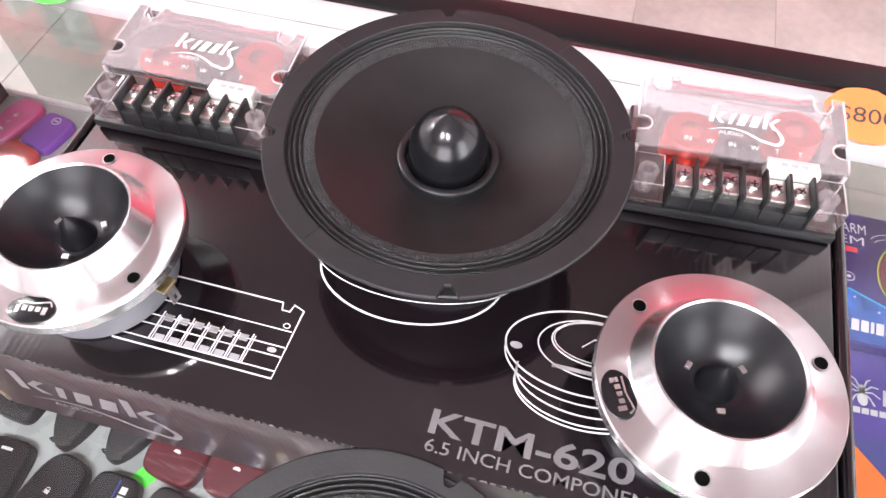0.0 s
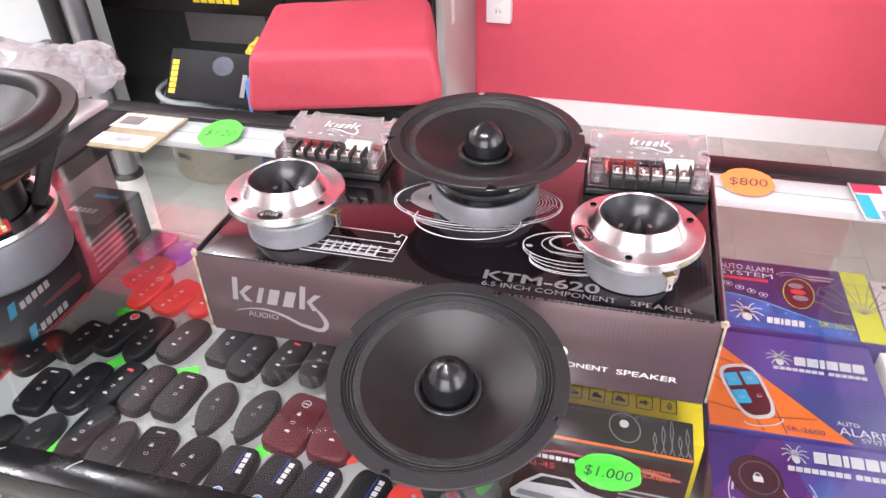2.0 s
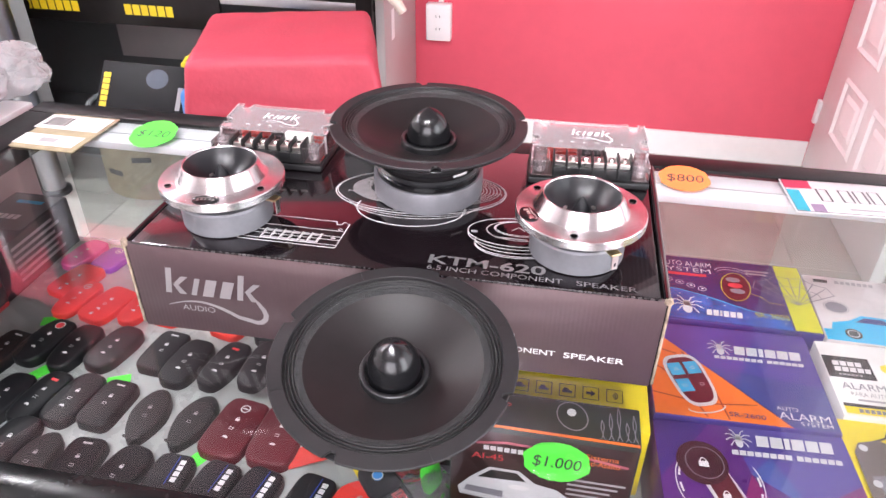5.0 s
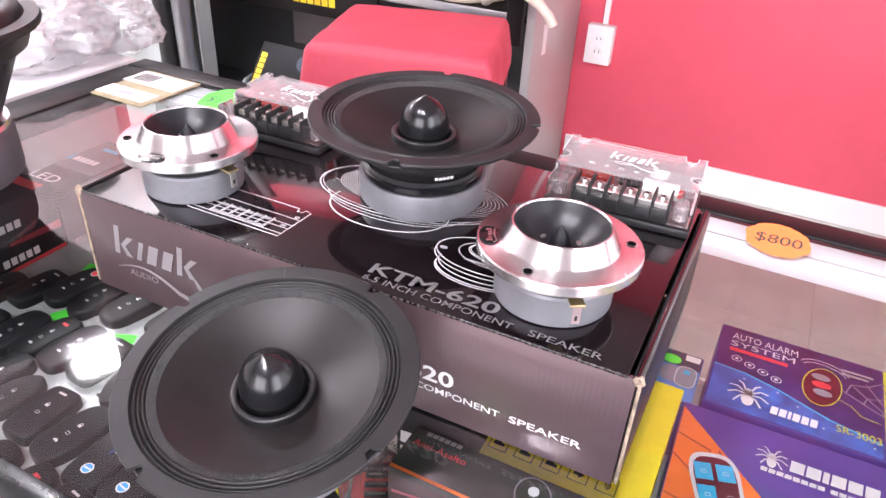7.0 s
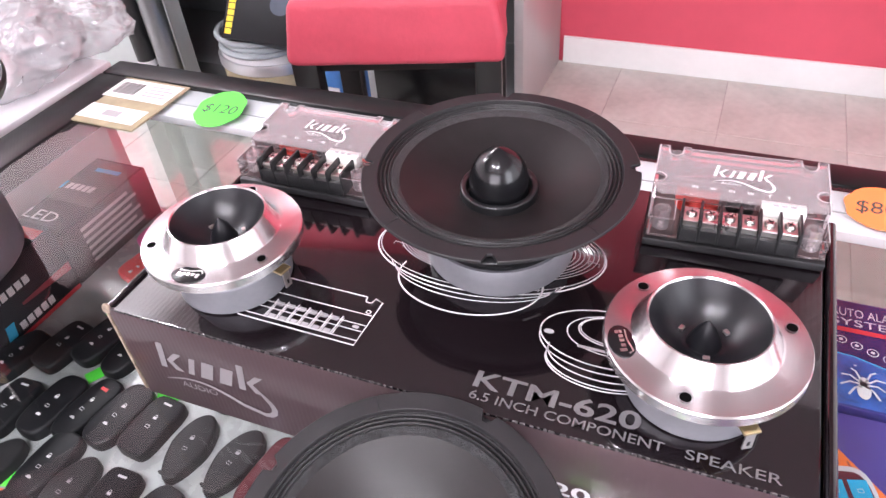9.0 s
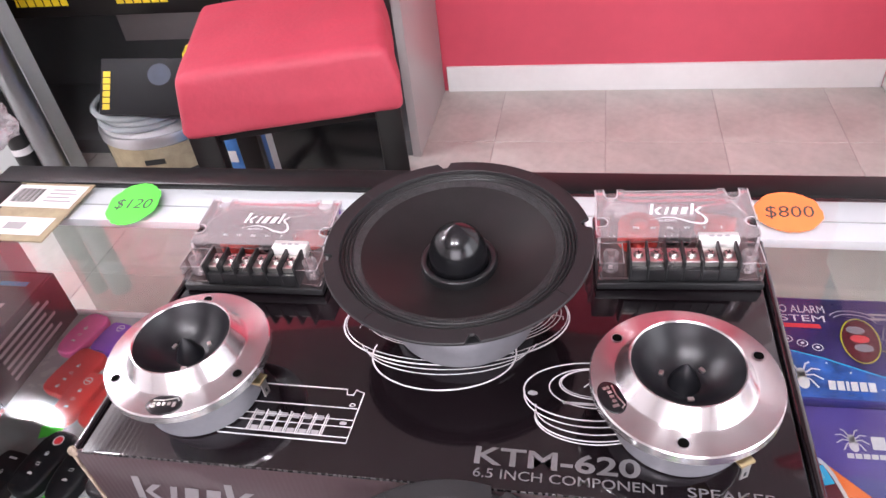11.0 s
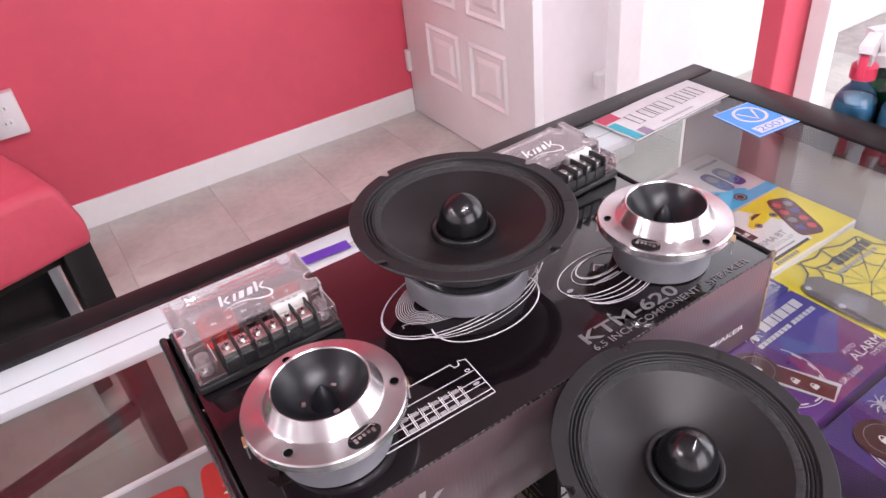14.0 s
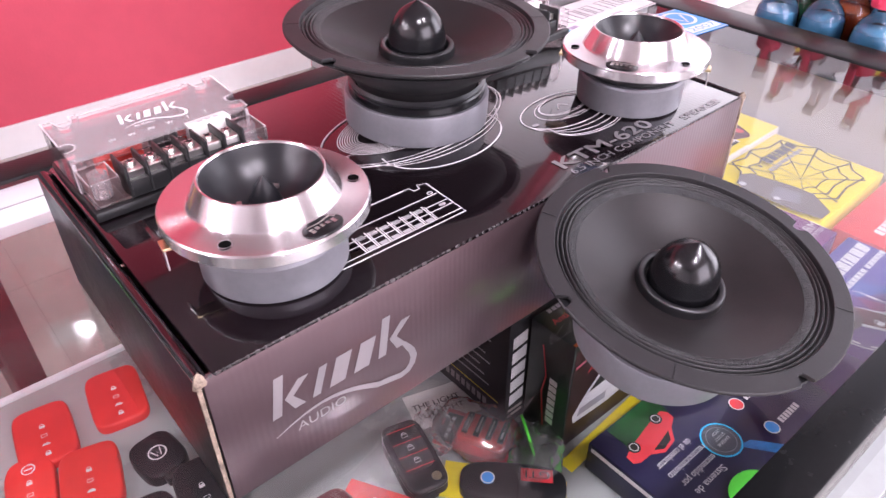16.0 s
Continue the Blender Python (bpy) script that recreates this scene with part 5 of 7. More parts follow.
    # the roof's outline, with round notches over the screws in its ends and its back edge
    roof_out = [(-X, -0.0125), (X, -0.0125), (X, -0.0040)] + notch(X - 0.0030, 0.0005, 0.0045, -90, -270) + [(X, 0.0050), (X, 0.0360), (X - 0.0060, 0.0360), (X - 0.0060, 0.0290)]
    roof_out += notch(X - 0.0110, 0.0290, 0.0045, 0, -180) + [(X - 0.0160, 0.0360), (X - 0.0200, 0.0360), (X - 0.0210, 0.0340), (-X + 0.0210, 0.0340), (-X + 0.0200, 0.0360), (-X + 0.0160, 0.0360), (-X + 0.0155, 0.0290)]
    roof_out += notch(-X + 0.0110, 0.0290, 0.0045, 0, -180)[1:] + [(-X + 0.0060, 0.0360), (-X, 0.0360), (-X, 0.0050)] + notch(-X + 0.0030, 0.0005, 0.0045, 90, -90) + [(-X, -0.0040)]

    def roof_z(y):
        return 0.0310 - 0.10 * (0.022 - min(y, 0.022))

    roof = prism_bm(roof_out, t, 0.0005, 0.0)
    rim = ribbon_bm(roof_out[1:], 0.0011, False, t + 0.0003)
    for bm in (roof, rim):
        for v in bm.verts:
            v.co.z += roof_z(v.co.y) - t
    hood = part("roof", roof, ACRYLIC, c, "clear acrylic hood with printed marks", False)
    part("hood_edge", rim, EDGECLEAR, hood, "polished edge with its bright highlight put into the colour", False)
    part("hood_back", box_bm(2 * X - 0.010, t, 0.0215, 0.0004, (0, 0.0345, 0.0177)), ACRYLIC, hood, "", False)
    part("hood_front", box_bm(2 * X, t, 0.0040, 0.0004, (0, -0.0118, 0.0233)), CLEAR, hood, "", False)
    for sx in (-1, 1):
        end = prism_bm([(-0.0125, 0.0075), (0.0345, 0.0075), (0.0345, roof_z(0.0345) - t), (0.022, roof_z(0.022) - t), (-0.0125, roof_z(-0.0125) - t)], t, 0, -t / 2)
        part("hood_side", end, CLEAR, hood, "", False, pose(sx * (X - t / 2), 0, 0, 90, 0, 90))
        part("hood_edge", box_bm(0.0020, 0.0020, 0.0180, 0.0004, (sx * (X - 0.0010), -0.0125, 0.0165)), EDGECLEAR, hood, "", False)
        lug = part("lug", box_bm(0.0165, 0.0215, 0.0150, 0.001, (sx * (X - 0.0085), -0.0250, 0.0148)), CLEAR, hood, "clear screw lug", False)
        part("lug_edge", ribbon_bm(rect(-0.0078, -0.0103, 0.0078, 0.0103), 0.0009, True), EDGECLEAR, lug, "", False, pose(sx * (X - 0.0085), -0.0250, 0.0226))
        part("lug_bush", lathe_bm([(0.0052, 0.0228), (0.0052, 0.0090), (0.0030, 0.0090), (0.0030, 0.0228), (0.0052, 0.0228)], 24), ACRYLIC, lug, "", True, pose(sx * (X - 0.0085), -0.0255, 0))
        part("lug_screw", lathe_bm([(0, 0.008), (0.0026, 0.008), (0.0026, 0.0105), (0, 0.011)], 16), NICKEL, lug, "", True, pose(sx * (X - 0.0085), -0.0255, 0))
        part("corner_bush", lathe_bm([(0.0050, 0.0275), (0.0050, 0.0100), (0.0032, 0.0100), (0.0032, 0.0275)], 24), ACRYLIC, hood, "", True, pose(sx * (X - 0.0075), 0.0125, 0))
    tilt = math.degrees(math.atan(0.10))
    brand_mark(hood, pose(-0.017, 0.0075, roof_z(0.0075) + 0.0006, tilt), 0.037, INK_WHITE)
    for k, s in enumerate(("IN", "W", "IN", "W", "T", "T")):
        lettering(s, 0.0028, INK_WHITE, hood, pose(-0.027 + k * 0.0112, -0.0070, roof_z(-0.0070) + 0.0006, tilt), None, 0, "CENTER")
    return c


crossover(pose(0.1520, 0.2015, BOXTOP + 0.0003, 0, 0, 3.2))
crossover(pose(-0.1455, 0.1785, BOXTOP + 0.0003, 0, 0, 0.6))


# ---- key covers on the shelf ----
SIL = {n: mat(n + "_silicone", c, 0.46, var=0.12, scale=60, bump=0.04, bscale=700, spec=0.35) for n, c in (
    ("black", (0.008, 0.0082, 0.0098)), ("grey", (0.022, 0.022, 0.023)), ("red", (0.72, 0.045, 0.035)), ("pink", (0.75, 0.12, 0.35)),
    ("purple", (0.20, 0.06, 0.42)), ("white", (0.74, 0.74, 0.73)), ("wine", (0.085, 0.010, 0.016)))}
NIGHT_BLUE = mat("deep_blue_ink", (0.02, 0.05, 0.32), 0.4)
ICON_RED = mat("red_icon", (0.75, 0.04, 0.05), 0.4)


def key_outline(L, W, kind):
    if kind == "egg":
        return [(x * (1.0 + 0.28 * y / (L / 2)) if y < 0 else x, y) for x, y in ellipse(W / 2, L / 2, n=28)]
    e = 5.0 if kind == "block" else 3.3
    out = []
    for k in range(32):
        a = 2 * math.pi * k / 32
        c, s = math.cos(a), math.sin(a)
        x, y = W / 2 * math.copysign(abs(c) ** (2 / e), c), L / 2 * math.copysign(abs(s) ** (2 / e), s)
        if kind == "taper":
            x *= 0.90 + 0.16 * y / L
        out.append((x, y))
    return out


def key_cover(colour, kind, L, W, icons, ring, words):
    """A soft silicone cover for a car key: domed body, tail slot, button icons, and a maker's mark as a plain ring."""
    k = thing("key_cover", words, "key cover", "key covers on the shelf")
    h = 0.0125 if colour in ("black", "grey", "wine") else 0.0090
    body = prism_bm(key_outline(L, W, kind), h, h * 0.28, 0.0002, 3)
    for v in body.verts:
        v.co.z += 0.0012 * (1 - (v.co.y / (L / 2)) ** 2) * (1 if v.co.z > h * 0.6 else 0)
    part("shell", body, SIL[colour], k)
    part("tail_slot", prism_bm([(x, y - L * 0.43) for x, y in ellipse(W * 0.26, 0.0028, n=20)], 0.0006, 0, h - 0.0004), INK_BLACK, k, "", False)
    ink = INK_GREY if colour in ("grey", "white") or kind == "egg" else INK_WHITE
    for i in range(icons):
        y = L * (0.10 - 0.155 * i)
        m = pose(0, y, h + 0.0016)
        part("button_ridge", ribbon_bm(ellipse(W * 0.30, L * 0.060, n=20), 0.0006, True), SIL[colour], k, "", False, m)
        if i % 3 == 0:
            part("icon", join_bm([flat_bm(rect(-0.0022, -0.0020, 0.0022, 0.0010)), ribbon_bm(ellipse(0.0014, 0.0016, 0, 0.0012, 10, 0, 0, 180), 0.0007)]), ink, k, "", False, m)
        elif i % 3 == 1:
            part("icon", ribbon_bm([(-0.0022, -0.0018), (0.0022, -0.0018), (0.0022, 0.0010), (-0.0022, 0.0010)], 0.0007, True), ink, k, "", False, m)
        else:
            part("icon", flat_bm([(-0.0034, -0.0010), (0.0030, -0.0014), (0.0034, 0.0002), (0.0012, 0.0018), (-0.0018, 0.0014)]), ink, k, "", False, m)
    if ring == "ring":
        part("mark_ring", ribbon_bm(ellipse(0.0048, 0.0048, n=28), 0.0010, True), ink, k, "", False, pose(0, L * 0.30, h + 0.0013))
        part("mark_bar", flat_bm(rect(-0.003, -0.0007, 0.003, 0.0007)), ink, k, "", False, pose(0, L * 0.30, h + 0.0013))
    elif ring == "stripe":
        part("blue_stripe", ribbon_bm([(W * 0.08, 0.0), (W * 0.08, L * 0.44)], 0.0011), NIGHT_BLUE, k, "thin blue stripe", False, pose(0, 0, h + 0.0014))
        for i in range(4):
            part("word_bar", flat_bm(rect(W * 0.16, L * (0.05 + 0.088 * i), W * 0.30, L * (0.12 + 0.088 * i))), INK_WHITE, k, "", False, pose(0, 0, h + 0.0015))
        part("mark_disc", flat_bm(ellipse(0.0052, 0.0052, n=24)), BLUE, k, "", False, pose(0, -L * 0.26, h + 0.0014))
        part("mark_ring", ribbon_bm(ellipse(0.0052, 0.0052, n=28), 0.0013, True), INK_WHITE, k, "", False, pose(0, -L * 0.26, h + 0.0016))
        part("mark_bar", flat_bm(rect(-0.004, -0.0008, 0.004, 0.0008)), INK_WHITE, k, "", False, pose(0, -L * 0.26, h + 0.0017))
    elif ring == "disc":
        part("mark_disc", flat_bm(ellipse(0.0050, 0.0050, n=24)), ICON_RED, k, "", False, pose(0, L * 0.32, h + 0.0013))
        part("mark_ring", ribbon_bm(ellipse(0.0056, 0.0056, n=28), 0.0012, True), INK_WHITE, k, "", False, pose(0, L * 0.32, h + 0.0015))
    elif ring == "red":
        part("mark_bar", flat_bm(rect(-0.0045, -0.0018, 0.0045, 0.0018)), ICON_RED, k, "", False, pose(0, L * 0.30, h + 0.0013))
    elif ring == "bar":
        part("mark_bar", flat_bm(rect(-0.005, -0.0012, 0.005, 0.0012)), ink, k, "", False, pose(0, L * 0.36, h + 0.0010))
    return k


PROTO = {}
for nm, colour, kind, L, W, icons, ring, words in (
        ("a", "black", "round", 0.076, 0.041, 3, "none", "rounded black silicone key cover with button icons on the shelf"),
        ("b", "black", "block", 0.068, 0.040, 2, "bar", "square-shouldered black silicone key cover on the shelf"),
        ("c", "black", "taper", 0.078, 0.042, 3, "none", "tapered plain black silicone key cover on the shelf"),
        ("d", "black", "taper", 0.078, 0.040, 3, "red", "black silicone key cover with a small red mark on the shelf"),
        ("e", "grey", "egg", 0.076, 0.038, 2, "none", "slim dark grey silicone key cover on the shelf"),
        ("f", "wine", "block", 0.080, 0.050, 3, "ring", "wide dark wine-red key cover with a ring emblem on the shelf"),
        ("r", "red", "block", 0.070, 0.046, 4, "none", "bright red silicone key cover on the shelf"),
        ("s", "red", "taper", 0.074, 0.040, 3, "ring", "bright red silicone key cover with a ring emblem on the shelf"),
        ("p", "pink", "taper", 0.070, 0.042, 3, "none", "pink silicone key cover on the shelf"),
        ("v", "purple", "block", 0.050, 0.040, 0, "ring", "purple silicone key head cover with a ring emblem on the shelf"),
        ("g", "black", "block", 0.078, 0.041, 0, "stripe", "black silicone key cover with a blue stripe and white bars"),
        ("h", "black", "round", 0.078, 0.042, 3, "disc", "black silicone key cover with a round red emblem"),
        ("t", "red", "egg", 0.060, 0.046, 2, "none", "glossy red egg-shaped silicone key cover on the shelf"),
        ("w", "white", "round", 0.072, 0.040, 4, "none", "white silicone key cover on the shelf")):
    PROTO[nm] = [key_cover(colour, kind, L, W, icons, ring, words), False]


def lay(nm, x, y, turn, z=SHELF, tip=0.0):
    ob, used = PROTO[nm]
    m = pose(x, y, z + 0.0002, tip, 0, turn)
    if used:
        copy_thing(ob, m)
    else:
        ob.matrix_basis = m
        PROTO[nm][1] = True


ROWS_OF_KEYS = (
    ("bhcabadca", ((-0.500, 0.115), (-0.4625, 0.140), (-0.421, 0.137), (-0.375, 0.145), (-0.3125, 0.150), (-0.277, 0.138), (-0.2325, 0.142), (-0.190, 0.150), (-0.540, 0.085)), -6),
    ("adabeeffb", ((-0.4475, 0.046), (-0.409, 0.055), (-0.371, 0.060), (-0.330, 0.060), (-0.2785, 0.052), (-0.2275, 0.053), (-0.180, 0.053), (-0.130, 0.053), (-0.492, 0.030)), -4),
    ("cebagggg", ((-0.400, -0.012), (-0.361, -0.026), (-0.315, -0.022), (-0.267, -0.026), (-0.218, -0.030), (-0.172, -0.030), (-0.129, -0.030), (-0.076, -0.028)), -6),
    ("rsrsrrs", ((-0.503, 0.262), (-0.478, 0.226), (-0.431, 0.222), (-0.386, 0.228), (-0.341, 0.235), (-0.253, 0.226), (-0.293, 0.243)), -12),
    ("pvvwrr", ((-0.530, 0.322), (-0.484, 0.318), (-0.421, 0.314), (-0.370, 0.318), (-0.268, 0.296), (-0.206, 0.300)), -6))
rng = random.Random(7)
for kinds, spots, lean in ROWS_OF_KEYS:
    for nm, (x, y) in zip(kinds, spots):
        lay(nm, x, y, lean + rng.uniform(-7, 7) + (14 if nm == "r" and x > -0.2 else 0))
for nm, x, y, turn in (("e", -0.451, -0.034, -14), ("c", -0.407, -0.075, -20), ("b", -0.353, -0.092, -12), ("a", -0.305, -0.098, -10), ("d", -0.255, -0.100, -16), ("b", -0.208, -0.098, -8), ("a", -0.160, -0.100, -12),
                       ("e", -0.112, -0.098, -10), ("c", -0.500, -0.050, -22), ("d", -0.462, -0.105, -16)):
    lay(nm, x, y, turn)
lay("t", -0.030, -0.012, -40)

# keys with metal or flip bodies
vw = thing("car_key", "black-headed car key with a metal blade on the shelf", "key", m=pose(-0.203, 0.212, SHELF, 0, 0, 8))
part("head", prism_bm(key_outline(0.046, 0.038, "round"), 0.012, 0.003, 0.0002, 3), SIL["black"], vw)
part("emblem", ribbon_bm(ellipse(0.007, 0.007, n=28), 0.0012, True, 0.0126), INK_WHITE, vw, "white ring emblem", False)
part("emblem", ribbon_bm([(-0.004, 0.004), (-0.0015, -0.004), (0, 0.001), (0.0015, -0.004), (0.004, 0.004)], 0.0010, False, 0.0126), INK_WHITE, vw, "", False)
part("blade", box_bm(0.008, 0.045, 0.0024, 0.0006, (0, -0.044, 0.006)), NICKEL, vw, "cut metal blade")
part("collar", box_bm(0.016, 0.008, 0.009, 0.001, (0, -0.025, 0.006)), BLACK_PLASTIC, vw)
flip = thing("flip_key", "black flip key with red-lined buttons on the shelf", "key", m=pose(-0.045, 0.074, SHELF, 0, 0, -14.5))
part("body", prism_bm(key_outline(0.072, 0.036, "block"), 0.014, 0.003, 0.0002, 3), SIL["black"], flip)
part("button_field", prism_bm(key_outline(0.046, 0.026, "block"), 0.0006, 0.0002, 0.0140), BULLET, flip, "", False, pose(0, 0.006, 0))
for k in range(4):
    part("red_line", ribbon_bm([(-0.0125, -0.014 + k * 0.0135), (0.0125, -0.014 + k * 0.0135)], 0.0006, False, 0.0152), ICON_RED, flip, "", False)
for k in range(3):
    y = -0.0075 + 0.0135 * k
    part("icon", join_bm([ribbon_bm(rect(-0.0024, y - 0.0020, 0.0024, y + 0.0012), 0.0006, True), ribbon_bm(ellipse(0.0016, 0.0018, 0, y + 0.0012, 12, 0, 0, 180), 0.0006)]), INK_WHITE, flip, "", False, pose(0, 0, 0.0152))
part("release", prism_bm(ellipse(0.004, 0.004, 0.008, -0.027, 20), 0.0008, 0, 0.0142), NICKEL, flip)
part("side_rim", ribbon_bm(key_outline(0.0715, 0.0355, "block"), 0.0010, True, 0.0115), NICKEL, flip, "thin bright rim", False)
gti = thing("flip_key", "black flip key with red label and round emblem", "key", m=pose(-0.001, 0.004, SHELF, 0, 0, -46))
part("body", prism_bm([(y, x) for x, y in key_outline(0.084, 0.036, "round")], 0.014, 0.004, 0.0002, 3), SIL["black"], gti)
part("emblem", prism_bm(ellipse(0.0055, 0.0055, -0.020, 0, 24), 0.0006, 0, 0.0142), BLUE, gti, "blue round emblem", False)
part("emblem_ring", ribbon_bm(ellipse(0.0052, 0.0052, -0.020, 0, 24), 0.0009, True, 0.0151), INK_WHITE, gti, "", False)
part("seam", box_bm(0.0008, 0.030, 0.0006, 0, (0.0035, 0, 0.0143)), HOLE, gti, "", False)
part("red_label", prism_bm(rect(0.006, 0.000, 0.031, 0.0115), 0.0006, 0, 0.0142), ICON_RED, gti, "red label", False)
lettering("GTI", 0.0068, INK_BLACK, gti, pose(0.0285, 0.0092, 0.0152, 0, 0, 180), 0.019)
tag = thing("key_tag", "neon green oval price tag leaning against a box on the shelf", "key tag", m=pose(0.036, 0.026, SHELF + 0.0172, 76, 0, 60))
part("tag", prism_bm(key_outline(0.036, 0.026, "round"), 0.002, 0.0005, 0.0002), GREEN_NEON, tag)
for k in range(3):
    part("pen_mark", ribbon_bm([(-0.006 + 0.004 * k, -0.004), (-0.004 + 0.004 * k, 0.004)], 0.0008, False, 0.0025), INK_BLACK, tag, "", False)

for k, (x, y, t) in enumerate(((-0.487, 0.185, 20), (-0.440, 0.100, 60), (-0.345, 0.102, 25), (-0.205, 0.012, 60), (-0.44, -0.035, 15))):
    g = thing("colour_card", "small neon green paper tag under the key covers", "card", "green tags", pose(x, y, SHELF + 0.0002, 0, 0, t))
    part("paper", box_bm(0.026, 0.016, 0.0004, 0, (0, 0, 0.0003)), GREEN_NEON, g, "", False)
for k, (x, y, t, sx, sy, c) in enumerate(((-0.095, -0.056, -5, 0.17, 0.064, (0.84, 0.80, 0.78)), (-0.085, -0.078, 8, 0.15, 0.020, (0.86, 0.12, 0.14)), (-0.095, -0.060, -24, 0.13, 0.012, (0.90, 0.66, 0.04)),
                                         (-0.004, -0.018, 40, 0.060, 0.055, (0.82, 0.56, 0.04)), (0.000, -0.040, 30, 0.045, 0.026, (0.86, 0.84, 0.82)), (-0.46, -0.075, 10, 0.10, 0.05, (0.62, 0.12, 0.04)), (-0.10, 0.055, 30, 0.05, 0.06, (0.60, 0.06, 0.05)))):
    g = thing("leaflet", "small coloured printed leaflet lying on the shelf", "leaflet", "leaflets", pose(x, y, SHELF + 0.0008 + 0.0006 * k, 0, 0, t))
    part("paper", box_bm(sx, sy, 0.0004, 0, (0, 0, 0)), mat("leaflet_print", c, 0.45, var=0.25, scale=30), g, "", False)
    part("print_bar", flat_bm(rect(-sx * 0.3, -sy * 0.1, sx * 0.3, sy * 0.1), 0.0004), INK_WHITE, g, "", False)


# ---- product boxes in the counter ----
def ink(name, c, rough=0.3, var=0.12, scale=25):
    return mat(name, c, rough, var=var, scale=scale)


NAVY, PURPLE, ORANGE, LIME = ink("navy_print", (0.030, 0.030, 0.17)), ink("violet_gloss_print", (0.085, 0.018, 0.16)), ink("orange_print", (0.78, 0.17, 0.03)), ink("lime_print", (0.55, 0.55, 0.03))
INDIGO, CYAN, GALAXY = ink("indigo_print", (0.075, 0.055, 0.26)), ink("cyan_print", (0.02, 0.42, 0.70)), ink("galaxy_print", (0.03, 0.10, 0.36), 0.3, 0.7, 40)
WINE, SILVER, LEMON, SCARLET = ink("wine_print", (0.10, 0.012, 0.02)), ink("silver_print", (0.55, 0.55, 0.57), 0.3), ink("lemon_print", (0.82, 0.66, 0.02)), ink("scarlet_print", (0.65, 0.05, 0.06))
PALEGREY, DARKGREEN, GREYVIOLET = ink("pale_grey_print", (0.60, 0.55, 0.55)), ink("dark_green_print", (0.015, 0.022, 0.018)), ink("grey_ink", (0.22, 0.21, 0.24))


class Pack:
    """A cardboard product box; prints are laid on its top with (u, v) in metres from the near left corner."""

    def __init__(self, label, x0, y0, x1, y1, z0, z1, material, turn=0.0, group="product boxes"):
        self.w, self.d, self.h = x1 - x0, y1 - y0, z1 - z0
        self.ob = thing("product_box", label, "box", group, pose(x0, y0, z0 + 0.0002, 0, 0, turn))
        self.body = part("carton", box_bm(self.w, self.d, self.h, 0.0012, (self.w / 2, self.d / 2, self.h / 2)), material, self.ob)
        self.n = 0

    def lift(self):
        self.n += 1
        return self.h + 0.0002 + 0.00012 * self.n

    def shape(self, outline, material, name="print"):
        return part(name, flat_bm(outline), material, self.body, "", False, pose(0, 0, self.lift()))

    def stroke(self, pts, w, material, closed=False, name="print_line"):
        return part(name, ribbon_bm(pts, w, closed), material, self.body, "", False, pose(0, 0, self.lift()))

    def text(self, s, u, v, h, w, material, turn=0.0, shear=0.0):
        return part("lettering", text_mesh(s, h, w, 0, shear), material, self.body, "", False, pose(u, v, self.lift(), 0, 0, turn))

    def bars(self, u, v, h, widths, material, gap=0.0016, turn=0.0):
        z, x, items = self.lift(), 0.0, []
        for w in widths:
            items.append(flat_bm([(x, 0), (x + w, 0), (x + w + h * 0.1, h), (x + h * 0.1, h)]))
            x += w + gap
        return part("brand_bars", join_bm(items), material, self.body, "", False, pose(u, v, z, 0, 0, turn))

    def spider(self, u, v, s, material):
        items = [flat_bm(ellipse(s * 0.16, s * 0.26, 0, -s * 0.12, 16)), flat_bm(ellipse(s * 0.12, s * 0.14, 0, s * 0.2, 14))]
        for sx in (-1, 1):
            for k in range(4):
                a = radians(-50 + 36 * k)
                x1, y1 = sx * s * 0.32 * math.cos(a), s * 0.1 + s * 0.34 * math.sin(a)
                items.append(ribbon_bm([(0, s * 0.08), (x1, y1 + s * 0.10), (x1 * 1.7, y1 * 1.6 - s * 0.06)], s * 0.05))
        return part("emblem", join_bm(items), material, self.body, "", False, pose(u, v, self.lift()))

    def web(self, u, v, s, material, a0=0, a1=360, rings=4):
        items = []
        for k in range(9):
            a = radians(a0 + (a1 - a0) * k / 8)
            items.append(ribbon_bm([(0, 0), (s * math.cos(a), s * math.sin(a))], 0.0012))
        for r in range(1, rings + 1):
            items.append(ribbon_bm([(s * r / rings * math.cos(radians(a0 + (a1 - a0) * k / 8)) * (0.95 + 0.1 * (k % 2)), s * r / rings * math.sin(radians(a0 + (a1 - a0) * k / 8)) * (0.95 + 0.1 * (k % 2))) for k in range(9)], 0.0012))
        return part("web", join_bm(items), material, self.body, "", False, pose(u, v, self.lift()))

    def car(self, u, v, s, material, glass, wheel, turn=0.0):
        z = self.lift()
        hull = [(0, 0.10), (0.04, 0.02), (0.20, 0.0), (0.80, 0.0), (0.97, 0.03), (1.0, 0.14), (0.93, 0.20), (0.74, 0.24), (0.60, 0.36), (0.36, 0.37), (0.20, 0.25), (0.03, 0.20)]
        m = pose(u, v, z, 0, 0, turn)
        part("car_picture", flat_bm([(x * s, y * s) for x, y in hull]), material, self.body, "", False, m)
        part("car_window", flat_bm([(x * s, y * s) for x, y in ((0.27, 0.24), (0.66, 0.24), (0.56, 0.33), (0.38, 0.33))]), glass, self.body, "", False, m @ pose(0, 0, 0.0001))
        for x in (0.20, 0.78):
            part("car_wheel", flat_bm(ellipse(0.085 * s, 0.085 * s, x * s, 0.03 * s, 20)), wheel, self.body, "", False, m @ pose(0, 0, 0.0002))
